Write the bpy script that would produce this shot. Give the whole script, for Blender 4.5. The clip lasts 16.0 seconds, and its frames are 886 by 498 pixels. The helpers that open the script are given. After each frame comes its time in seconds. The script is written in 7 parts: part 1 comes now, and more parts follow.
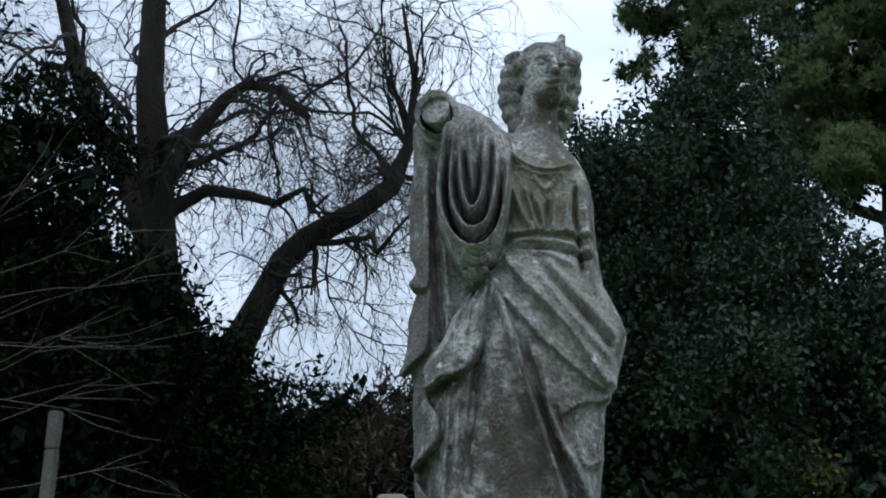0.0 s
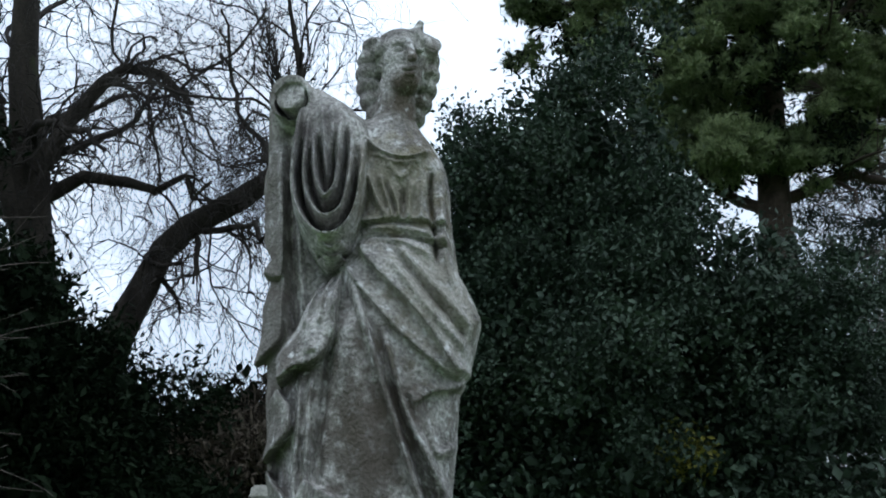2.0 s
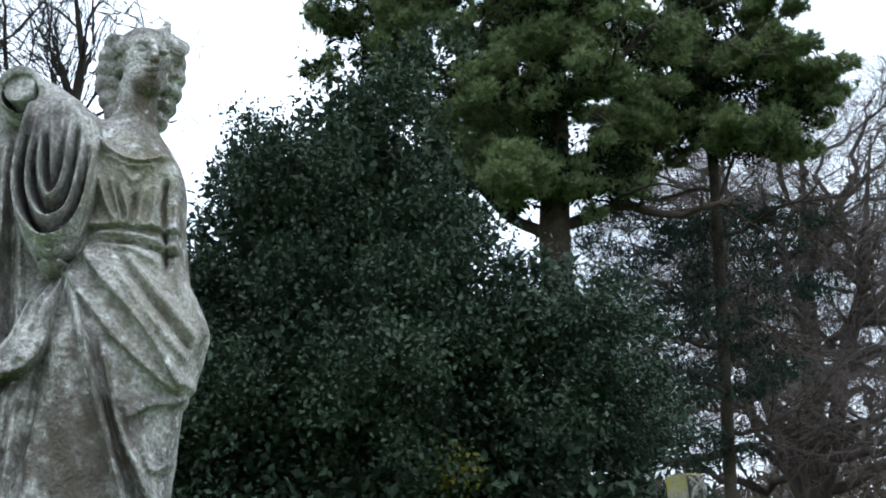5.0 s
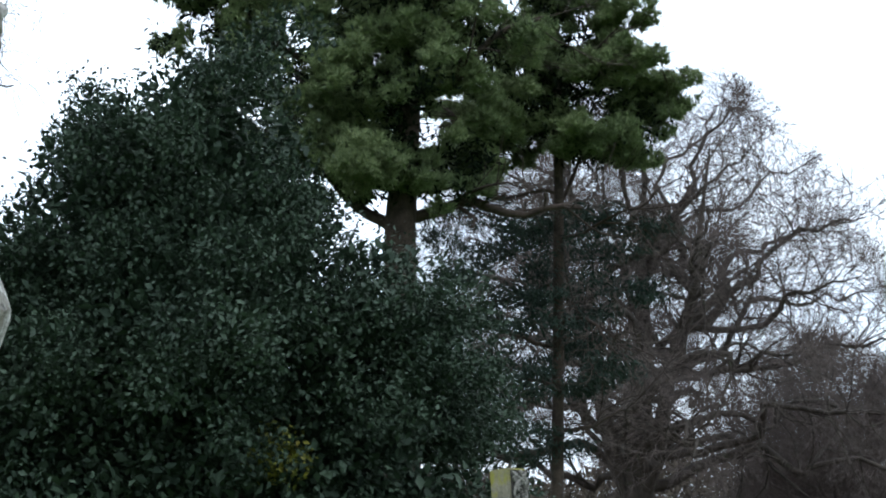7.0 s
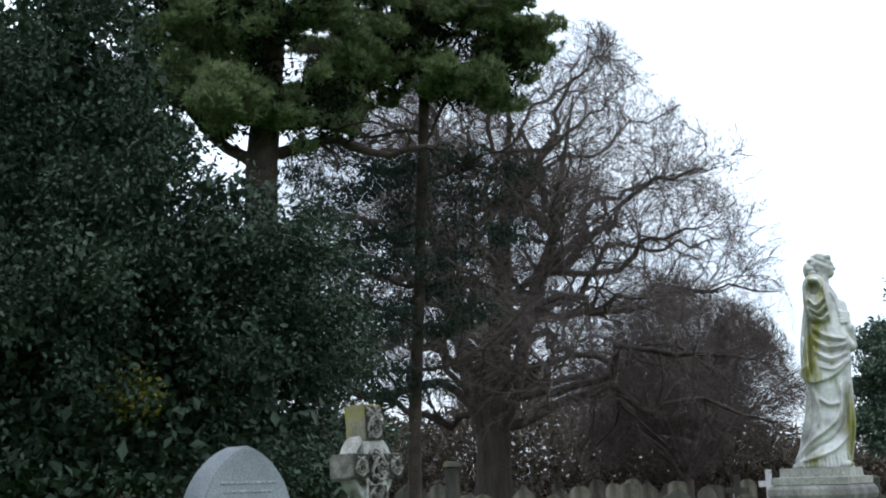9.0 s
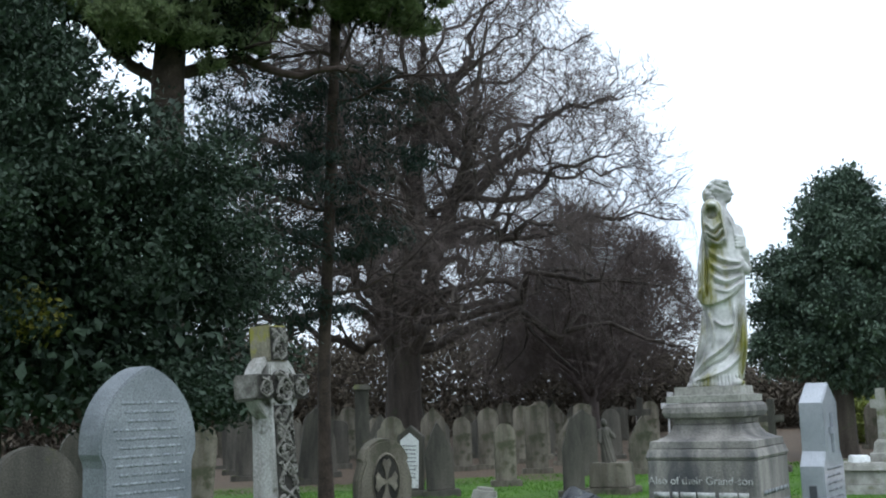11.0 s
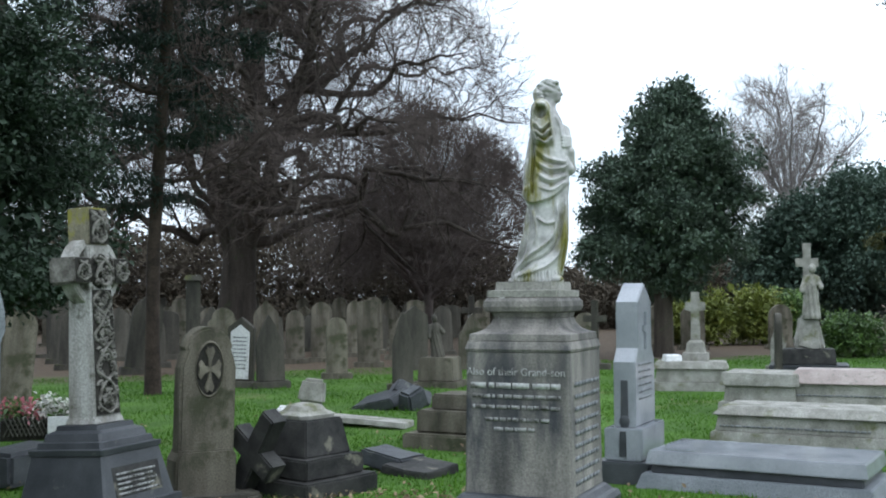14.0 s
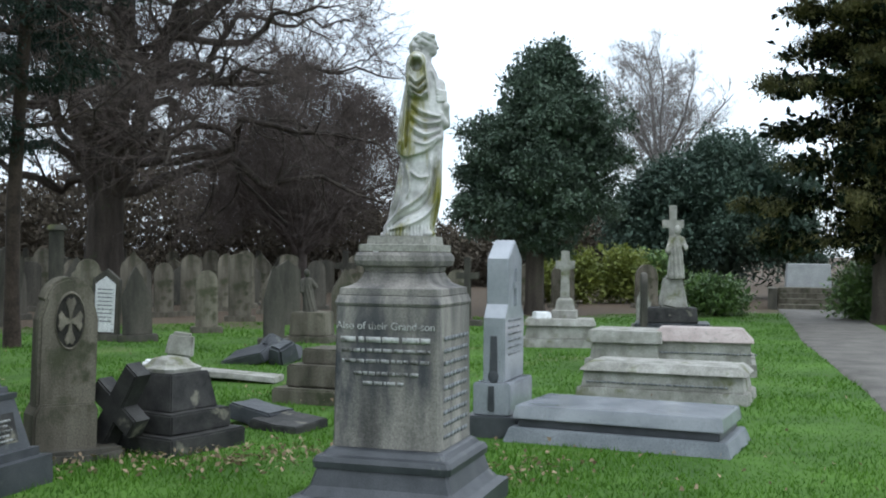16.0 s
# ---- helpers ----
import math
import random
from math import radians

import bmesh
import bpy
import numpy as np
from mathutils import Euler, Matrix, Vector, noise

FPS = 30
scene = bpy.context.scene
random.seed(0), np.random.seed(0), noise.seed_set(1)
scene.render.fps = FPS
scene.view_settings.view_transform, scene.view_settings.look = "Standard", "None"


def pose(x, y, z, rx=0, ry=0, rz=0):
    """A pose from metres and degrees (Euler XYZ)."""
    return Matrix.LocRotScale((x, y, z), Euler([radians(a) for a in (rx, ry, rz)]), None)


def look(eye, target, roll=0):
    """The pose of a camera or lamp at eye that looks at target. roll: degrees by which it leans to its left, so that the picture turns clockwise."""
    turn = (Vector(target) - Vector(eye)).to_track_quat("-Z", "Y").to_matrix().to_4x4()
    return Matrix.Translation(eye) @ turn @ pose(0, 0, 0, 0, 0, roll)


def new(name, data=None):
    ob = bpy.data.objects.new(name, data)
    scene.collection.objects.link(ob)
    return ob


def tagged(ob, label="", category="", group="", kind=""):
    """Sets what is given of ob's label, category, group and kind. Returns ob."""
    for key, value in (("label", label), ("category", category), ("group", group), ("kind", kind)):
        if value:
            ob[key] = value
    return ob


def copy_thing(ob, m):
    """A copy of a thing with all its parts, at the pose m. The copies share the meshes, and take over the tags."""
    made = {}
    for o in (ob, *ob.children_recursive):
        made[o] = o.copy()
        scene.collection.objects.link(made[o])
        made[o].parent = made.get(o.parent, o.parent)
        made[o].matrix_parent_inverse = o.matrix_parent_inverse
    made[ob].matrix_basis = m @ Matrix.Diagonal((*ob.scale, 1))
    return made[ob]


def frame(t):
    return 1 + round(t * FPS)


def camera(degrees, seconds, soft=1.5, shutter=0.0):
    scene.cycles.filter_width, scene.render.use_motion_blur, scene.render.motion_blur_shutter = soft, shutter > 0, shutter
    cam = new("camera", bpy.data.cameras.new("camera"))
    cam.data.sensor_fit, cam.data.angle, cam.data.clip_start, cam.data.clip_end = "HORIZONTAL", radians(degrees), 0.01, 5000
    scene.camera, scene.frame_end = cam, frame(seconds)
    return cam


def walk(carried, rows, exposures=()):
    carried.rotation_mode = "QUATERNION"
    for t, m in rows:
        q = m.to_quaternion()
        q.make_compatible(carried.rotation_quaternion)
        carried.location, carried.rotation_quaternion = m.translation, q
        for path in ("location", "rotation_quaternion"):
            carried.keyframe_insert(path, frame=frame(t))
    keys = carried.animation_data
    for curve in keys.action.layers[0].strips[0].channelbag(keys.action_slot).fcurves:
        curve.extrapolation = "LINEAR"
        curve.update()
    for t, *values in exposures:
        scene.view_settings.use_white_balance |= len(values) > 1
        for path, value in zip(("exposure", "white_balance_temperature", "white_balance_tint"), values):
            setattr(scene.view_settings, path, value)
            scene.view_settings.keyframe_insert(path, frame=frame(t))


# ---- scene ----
cam = camera(43.9, 16.0, soft=2.0)
# seconds, eye, yaw, pitch, roll
PATH = [
    (0, -0.381, -0.397, 1.692, 51.09, 16.54, -0.79),
    (0.5, -0.375, -0.378, 1.686, 49.77, 16.05, -0.61),
    (1, -0.360, -0.357, 1.686, 48.08, 15.89, -0.98),
    (1.5, -0.342, -0.336, 1.694, 46.67, 16.06, -1.98),
    (2, -0.334, -0.309, 1.695, 45.36, 15.78, -2.37),
    (2.5, -0.329, -0.277, 1.695, 43.29, 15.49, -2.88),
    (3, -0.331, -0.252, 1.701, 41.59, 15.35, -3.07),
    (5.5, -0.211, -0.179, 1.712, 31.92, 16.06, -1.83),
    (6, -0.197, -0.159, 1.712, 29.44, 16.04, -1.55),
    (6.5, -0.191, -0.151, 1.711, 27.79, 15.61, -1.69),
    (7, -0.174, -0.158, 1.714, 26.23, 15.13, -1.26),
    (7.5, -0.156, -0.157, 1.704, 23.80, 14.28, -1.32),
    (8, -0.147, -0.143, 1.701, 22.17, 13.78, -1.49),
    (8.5, -0.143, -0.126, 1.698, 20.54, 12.50, -1.50),
    (9, -0.140, -0.116, 1.687, 19.11, 11.91, -1.68),
    (11.5, -0.077, -0.088, 1.651, 13.34, 6.65, -1.71),
    (12, -0.062, -0.081, 1.644, 11.84, 5.53, -1.46),
    (12.5, -0.054, -0.071, 1.637, 10.56, 4.74, -1.11),
    (13, -0.043, -0.065, 1.631, 9.29, 3.77, -0.91),
    (13.5, -0.030, -0.055, 1.621, 7.72, 3.08, -0.42),
    (14, -0.018, -0.053, 1.615, 6.50, 2.44, -0.37),
    (14.5, -0.011, -0.033, 1.614, 4.54, 1.82, 0.04),
    (15, -0.009, -0.019, 1.609, 2.57, 1.48, 0.88),
    (15.5, -0.007, -0.013, 1.604, 1.12, 0.63, 1.04),
    (16, 0.000, 0.000, 1.600, 0.01, 0.18, 0.60),
]
EXPOSURES = [(0, -0.90, 5880, 10), (1, -0.83, 5920, 10), (3, -0.30, 6020, 10), (5.5, 0.10, 6080, 10), (9, -0.16, 6150, 10), (12, -0.20, 6120, 10), (16, -0.20, 6250, 9)]
walk(cam, [(t, pose(x, y, z, 90 + pitch, 0, yaw) @ pose(0, 0, 0, 0, 0, roll)) for t, x, y, z, yaw, pitch, roll in PATH], EXPOSURES)

# ---- sky and sun: a bright broken overcast ----
world = bpy.data.worlds.new("overcast_sky")
scene.world = world
world.use_nodes = True
wn, wl = world.node_tree.nodes, world.node_tree.links
wn.clear()
sky = wn.new("ShaderNodeTexSky")
sky.sky_type = "NISHITA"
sky.sun_disc = False
sky.sun_elevation = radians(42)
sky.sun_rotation = radians(70)
sky_gain = wn.new("ShaderNodeVectorMath")
sky_gain.operation = "SCALE"
sky_gain.inputs["Scale"].default_value = 0.15
wl.new(sky.outputs[0], sky_gain.inputs[0])
coord = wn.new("ShaderNodeTexCoord")
stretch = wn.new("ShaderNodeMapping")
stretch.inputs["Scale"].default_value = (1.0, 1.0, 2.6)
wl.new(coord.outputs["Generated"], stretch.inputs[0])
cloud_noise = wn.new("ShaderNodeTexNoise")
cloud_noise.inputs["Scale"].default_value = 2.4
cloud_noise.inputs["Detail"].default_value = 6
cloud_noise.inputs["Roughness"].default_value = 0.55
wl.new(stretch.outputs[0], cloud_noise.inputs["Vector"])
cloud_ramp = wn.new("ShaderNodeValToRGB")
cloud_ramp.color_ramp.elements[0].position = 0.36
cloud_ramp.color_ramp.elements[1].position = 0.60
wl.new(cloud_noise.outputs[0], cloud_ramp.inputs[0])
cloud_mix = wn.new("ShaderNodeMix")
cloud_mix.data_type = "RGBA"
cloud_mix.inputs[7].default_value = (1.45, 1.6, 1.75, 1)
cover = wn.new("ShaderNodeMapRange")
cover.inputs[3].default_value = 0.6
cover.inputs[4].default_value = 1.0
wl.new(cloud_ramp.outputs[0], cover.inputs[0])
wl.new(cover.outputs[0], cloud_mix.inputs[0])
wl.new(sky_gain.outputs[0], cloud_mix.inputs[6])
back = wn.new("ShaderNodeBackground")
height = wn.new("ShaderNodeSeparateXYZ")
wl.new(coord.outputs["Generated"], height.inputs[0])
overhead = wn.new("ShaderNodeMapRange")
overhead.inputs[3].default_value, overhead.inputs[4].default_value = 1.0, 1.75
wl.new(height.outputs[2], overhead.inputs[0])
wl.new(overhead.outputs[0], back.inputs[1])
wl.new(cloud_mix.outputs[2], back.inputs[0])
wout = wn.new("ShaderNodeOutputWorld")
wl.new(back.outputs[0], wout.inputs[0])
sun_data = bpy.data.lights.new("sun", "SUN")
sun_data.energy = 0.6
sun_data.angle = radians(25)
sun_data.color = (1.0, 0.97, 0.92)
sun = new("sun", sun_data)
sun.matrix_world = look((0, 0, 30), (-9, 12, 0))


# ---- materials ----
def rgba(c):
    return (c[0], c[1], c[2], 1)


def material(name, low, high, scale=6, rough=0.85, bump=0.3, fine=60, patch=None, patch_scale=3, patch_at=0.58, spread=0.0, patch_soft=0.08, streak=False, spec=0.3, patch_z=1.0, speck=None, gritty=0.26):
    """A weathered surface: two scales of mottling, an optional patchy growth, and fine relief."""
    m = bpy.data.materials.new(name)
    m.use_nodes = True
    n, l = m.node_tree.nodes, m.node_tree.links
    b = n["Principled BSDF"]
    b.inputs["Roughness"].default_value = rough
    b.inputs["Specular IOR Level"].default_value = spec
    c = n.new("ShaderNodeTexCoord")
    big = n.new("ShaderNodeTexNoise")
    big.inputs["Scale"].default_value = scale
    big.inputs["Detail"].default_value = 5
    src = c.outputs["Object"]
    if streak:
        mp = n.new("ShaderNodeMapping")
        mp.inputs["Scale"].default_value = (1, 1, 0.18)
        l.new(src, mp.inputs[0])
        l.new(mp.outputs[0], big.inputs["Vector"])
    else:
        l.new(src, big.inputs["Vector"])
    ramp = n.new("ShaderNodeValToRGB")
    ramp.color_ramp.elements[0].position, ramp.color_ramp.elements[1].position = 0.3, 0.7
    ramp.color_ramp.elements[0].color, ramp.color_ramp.elements[1].color = rgba(low), rgba(high)
    l.new(big.outputs[0], ramp.inputs[0])
    small = n.new("ShaderNodeTexNoise")
    small.inputs["Scale"].default_value = fine
    small.inputs["Detail"].default_value = 4
    l.new(src, small.inputs["Vector"])
    grain = n.new("ShaderNodeMapRange")
    grain.inputs[1].default_value, grain.inputs[2].default_value = 0.3, 0.7
    grain.inputs[3].default_value, grain.inputs[4].default_value = 1 - gritty, 1 + gritty
    l.new(small.outputs[0], grain.inputs[0])
    col = n.new("ShaderNodeVectorMath")
    col.operation = "SCALE"
    l.new(ramp.outputs[0], col.inputs[0])
    l.new(grain.outputs[0], col.inputs["Scale"])
    out = col.outputs[0]
    for k, (pc, ps, pa) in enumerate([(patch, patch_scale, patch_at)] + ([speck] if speck else [])):
        if not pc:
            continue
        pn = n.new("ShaderNodeTexNoise")
        pn.inputs["Scale"].default_value = ps
        pn.inputs["Detail"].default_value = 7
        pn.inputs["Roughness"].default_value = 0.62
        mp = n.new("ShaderNodeMapping")
        mp.inputs["Location"].default_value = (3.1 + k * 5, 1.7, 0.4)
        mp.inputs["Scale"].default_value = (1, 1, patch_z)
        l.new(src, mp.inputs[0])
        l.new(mp.outputs[0], pn.inputs["Vector"])
        pr = n.new("ShaderNodeMapRange")
        pr.inputs[1].default_value, pr.inputs[2].default_value = pa, pa + patch_soft
        l.new(pn.outputs[0], pr.inputs[0])
        mx = n.new("ShaderNodeMix")
        mx.data_type = "RGBA"
        mx.inputs[7].default_value = rgba(pc)
        l.new(pr.outputs[0], mx.inputs[0])
        l.new(out, mx.inputs[6])
        out = mx.outputs[2]
    if spread:
        info = n.new("ShaderNodeNewGeometry")
        obi = n.new("ShaderNodeObjectInfo")
        add = n.new("ShaderNodeMath")
        l.new(info.outputs["Random Per Island"], add.inputs[0])
        l.new(obi.outputs["Random"], add.inputs[1])
        rr = n.new("ShaderNodeMapRange")
        rr.inputs[2].default_value = 2.0
        rr.inputs[3].default_value, rr.inputs[4].default_value = 1 - spread, 1 + spread
        l.new(add.outputs[0], rr.inputs[0])
        v = n.new("ShaderNodeVectorMath")
        v.operation = "SCALE"
        l.new(out, v.inputs[0])
        l.new(rr.outputs[0], v.inputs["Scale"])
        out = v.outputs[0]
    l.new(out, b.inputs["Base Color"])
    if bump:
        bp = n.new("ShaderNodeBump")
        bp.inputs["Strength"].default_value = bump
        bp.inputs["Distance"].default_value = 0.01
        l.new(small.outputs[0], bp.inputs["Height"])
        l.new(bp.outputs[0], b.inputs["Normal"])
    return m


def leaf_material(name, low, high, rough=0.5, spec=0.4, through_light=0.15):
    """Leaves that differ one by one, a little light passing through them."""
    m = bpy.data.materials.new(name)
    m.use_nodes = True
    n, l = m.node_tree.nodes, m.node_tree.links
    b = n["Principled BSDF"]
    b.inputs["Roughness"].default_value = rough
    b.inputs["Specular IOR Level"].default_value = spec
    g = n.new("ShaderNodeNewGeometry")
    c = n.new("ShaderNodeTexCoord")
    ns = n.new("ShaderNodeTexNoise")
    ns.inputs["Scale"].default_value = 1.3
    ns.inputs["Detail"].default_value = 4
    l.new(c.outputs["Object"], ns.inputs["Vector"])
    a = n.new("ShaderNodeMath")
    a.operation = "MULTIPLY_ADD"
    a.inputs[1].default_value = 0.5
    l.new(g.outputs["Random Per Island"], a.inputs[0])
    l.new(ns.outputs[0], a.inputs[2])
    r = n.new("ShaderNodeValToRGB")
    r.color_ramp.elements[0].position, r.color_ramp.elements[1].position = 0.4, 1.0
    r.color_ramp.elements[0].color, r.color_ramp.elements[1].color = rgba(low), rgba(high)
    l.new(a.outputs[0], r.inputs[0])
    l.new(r.outputs[0], b.inputs["Base Color"])
    if through_light:
        t = n.new("ShaderNodeBsdfTranslucent")
        l.new(r.outputs[0], t.inputs[0])
        mx = n.new("ShaderNodeMixShader")
        mx.inputs[0].default_value = through_light
        l.new(b.outputs[0], mx.inputs[1])
        l.new(t.outputs[0], mx.inputs[2])
        l.new(mx.outputs[0], n["Material Output"].inputs[0])
    return m


STATUE_STONE = material("lichen_stone", (0.080, 0.073, 0.064), (0.47, 0.455, 0.425), 10, 0.9, 1.0, 110, (0.10, 0.082, 0.062), 4.2, 0.55, speck=((0.60, 0.60, 0.58), 36, 0.56), patch_soft=0.12, gritty=0.5)
STATUE_MARBLE = material("algae_marble", (0.20, 0.196, 0.18), (0.62, 0.61, 0.59), 7, 0.36, 0.10, 40, (0.17, 0.16, 0.03), 5, 0.525, patch_soft=0.10, patch_z=0.22, gritty=0.14, spec=0.5)
SANDSTONE = material("sandstone", (0.060, 0.054, 0.040), (0.175, 0.157, 0.122), 5, 0.9, 0.6, 70, (0.05, 0.052, 0.030), 3, 0.52, spread=0.5, streak=True, patch_soft=0.12)
DARK_SANDSTONE = material("sooty_sandstone", (0.032, 0.031, 0.026), (0.112, 0.103, 0.083), 4, 0.9, 0.5, 70, (0.085, 0.092, 0.032), 2.5, 0.6, spread=0.45, streak=True, patch_soft=0.12)
PLINTH_STONE = material("plinth_sandstone", (0.062, 0.059, 0.056), (0.30, 0.28, 0.25), 5, 0.75, 0.4, 80, (0.048, 0.050, 0.056), 2.6, 0.535, streak=True, patch_soft=0.14, patch_z=0.3)
MOSSY_STONE = material("mossy_stone", (0.15, 0.138, 0.10), (0.27, 0.245, 0.18), 6, 0.95, 0.6, 60, (0.235, 0.225, 0.05), 4, 0.49, patch_soft=0.10)
GREY_GRANITE = material("grey_granite", (0.135, 0.15, 0.162), (0.235, 0.252, 0.266), 3.5, 0.6, 0.4, 110, (0.115, 0.128, 0.138), 95, 0.52, patch_soft=0.10, gritty=0.26)
PALE_GRANITE = material("polished_pale_granite", (0.22, 0.235, 0.255), (0.34, 0.355, 0.38), 3, 0.12, 0.03, 180, (0.15, 0.16, 0.18), 150, 0.56, spec=0.6)
DARK_GRANITE = material("dark_granite", (0.022, 0.025, 0.03), (0.06, 0.064, 0.07), 5, 0.45, 0.2, 120, (0.13, 0.135, 0.12), 5, 0.62, spec=0.5)
BLACK_STONE = material("black_weathered_stone", (0.014, 0.014, 0.014), (0.055, 0.053, 0.049), 6, 0.75, 0.4, 80, (0.17, 0.16, 0.125), 4, 0.60)
WHITE_MARBLE = material("white_marble", (0.62, 0.62, 0.62), (0.78, 0.78, 0.77), 4, 0.6, 0.2, 90, (0.40, 0.40, 0.37), 4, 0.6, streak=True)
LEDGER_STONE = material("weathered_ledger", (0.17, 0.165, 0.14), (0.36, 0.35, 0.315), 5, 0.85, 0.4, 70, (0.12, 0.125, 0.06), 3, 0.56, patch_soft=0.12)
PINK_GRANITE = material("pink_granite", (0.27, 0.22, 0.20), (0.40, 0.34, 0.31), 4, 0.6, 0.2, 130, (0.22, 0.2, 0.18), 20, 0.56)
# near-black for the shade in hollows of carvings, and for soil
CARVED_DARK = material("carving_shade_and_soil", (0.016, 0.015, 0.013), (0.045, 0.041, 0.034), 8, 0.95, 0.5, 60)
CARVED_RELIEF = material("sooty_relief", (0.06, 0.056, 0.045), (0.24, 0.23, 0.205), 14, 0.9, 0.5, 60)
CARVED_LIGHT = material("worn_carving", (0.19, 0.18, 0.155), (0.45, 0.445, 0.42), 7, 0.9, 0.5, 60, (0.08, 0.078, 0.055), 5, 0.56, streak=True)
INK = material("inscription_paint", (0.20, 0.20, 0.195), (0.36, 0.36, 0.35), 14, 0.8, 0.1, 60, (0.10, 0.097, 0.09), 9, 0.5, patch_soft=0.1)
BRIGHT_INK = material("inscription_white", (0.30, 0.30, 0.29), (0.52, 0.52, 0.50), 14, 0.8, 0.1, 60, (0.13, 0.125, 0.115), 9, 0.53, patch_soft=0.1)
FAINT_INK = material("inscription_faint", (0.16, 0.175, 0.19), (0.25, 0.27, 0.285), 14, 0.8, 0.1, 60)
DARK_INK = material("inscription_dark", (0.12, 0.125, 0.13), (0.24, 0.25, 0.26), 14, 0.8, 0.1, 60)
BARK = material("bark", (0.035, 0.028, 0.022), (0.085, 0.07, 0.055), 5, 0.95, 0.9, 30, (0.06, 0.065, 0.035), 3, 0.6, streak=True)
PINE_BARK = material("pine_bark", (0.022, 0.016, 0.013), (0.060, 0.043, 0.033), 6, 0.95, 0.9, 25)
BEECH_BARK = material("beech_bark", (0.026, 0.021, 0.017), (0.070, 0.057, 0.046), 5, 0.95, 0.9, 30, (0.045, 0.05, 0.028), 3, 0.6, streak=True)
OAK_BARK = material("oak_bark", (0.02, 0.017, 0.014), (0.055, 0.046, 0.037), 5, 0.95, 0.9, 30, (0.04, 0.045, 0.022), 3, 0.6, streak=True)
TWIG = material("twig_bark", (0.060, 0.048, 0.042), (0.135, 0.108, 0.097), 2, 0.9, 0, 30)
OAK_TWIG = material("oak_twig", (0.018, 0.015, 0.013), (0.045, 0.038, 0.032), 2, 0.9, 0, 30)
PALE_TWIG = material("pale_twig", (0.17, 0.155, 0.145), (0.27, 0.25, 0.235), 2, 0.9, 0, 30)
HOLLY_LEAF = leaf_material("holly_leaf", (0.016, 0.028, 0.018), (0.042, 0.064, 0.040), 0.55, 0.16, 0.05)
HOLLY_CROWN = leaf_material("holly_crown_leaf", (0.042, 0.066, 0.048), (0.098, 0.136, 0.094), 0.5, 0.22, 0.05)
YELLOW_LEAF = leaf_material("yellow_leaf", (0.10, 0.12, 0.02), (0.24, 0.22, 0.03), 0.5, 0.4, 0.2)
# yew leaves; also fills other crowns, its near-black carrying their inner shade
YEW_AND_SHADE_LEAF = leaf_material("yew_and_shade_leaf", (0.0025, 0.006, 0.0025), (0.010, 0.017, 0.008), 0.8, 0.06, 0.06)
SHADED_CEDAR_LEAF = leaf_material("shaded_cedar_leaf", (0.010, 0.018, 0.015), (0.036, 0.054, 0.042), 0.7, 0.12, 0.05)
BRONZE_LEAF = leaf_material("cypress_leaf", (0.025, 0.032, 0.010), (0.105, 0.098, 0.03), 0.7, 0.3, 0.1)
NEEDLE = leaf_material("pine_needle", (0.055, 0.080, 0.036), (0.20, 0.245, 0.110), 0.6, 0.15, 0.15)
LAUREL_LEAF = leaf_material("laurel_leaf", (0.04, 0.085, 0.025), (0.14, 0.23, 0.06), 0.4, 0.5, 0.12)
BLUE_LEAF = leaf_material("blue_green_leaf", (0.036, 0.064, 0.048), (0.068, 0.104, 0.074), 0.55, 0.2, 0.1)
SHRUB_LEAF = leaf_material("shrub_leaf", (0.09, 0.12, 0.02), (0.22, 0.25, 0.05), 0.5, 0.4, 0.2)
BRUSH_LEAF = leaf_material("brush_leaf", (0.05, 0.042, 0.032), (0.125, 0.105, 0.08), 0.9, 0.1, 0.1)
GRASS_BLADE = leaf_material("grass_blade", (0.034, 0.098, 0.006), (0.092, 0.205, 0.017), 0.6, 0.3, 0.25)
DEAD_LEAF = leaf_material("dead_leaf", (0.11, 0.075, 0.045), (0.34, 0.26, 0.17), 0.8, 0.2, 0.1)
PETAL_PINK = leaf_material("pink_petal", (0.45, 0.10, 0.13), (0.65, 0.30, 0.34), 0.6, 0.3, 0.2)
PETAL_WHITE = leaf_material("white_petal", (0.6, 0.55, 0.48), (0.8, 0.8, 0.78), 0.6, 0.3, 0.2)
TARMAC = material("worn_tarmac", (0.085, 0.078, 0.068), (0.155, 0.142, 0.125), 2, 0.9, 0.4, 90, (0.09, 0.10, 0.05), 2, 0.66)
CONCRETE = material("pale_concrete", (0.30, 0.31, 0.31), (0.42, 0.43, 0.43), 3, 0.9, 0.3, 60)
WOOD = material("weathered_post", (0.060, 0.057, 0.050), (0.13, 0.122, 0.105), 6, 0.9, 0.5, 50, streak=True)


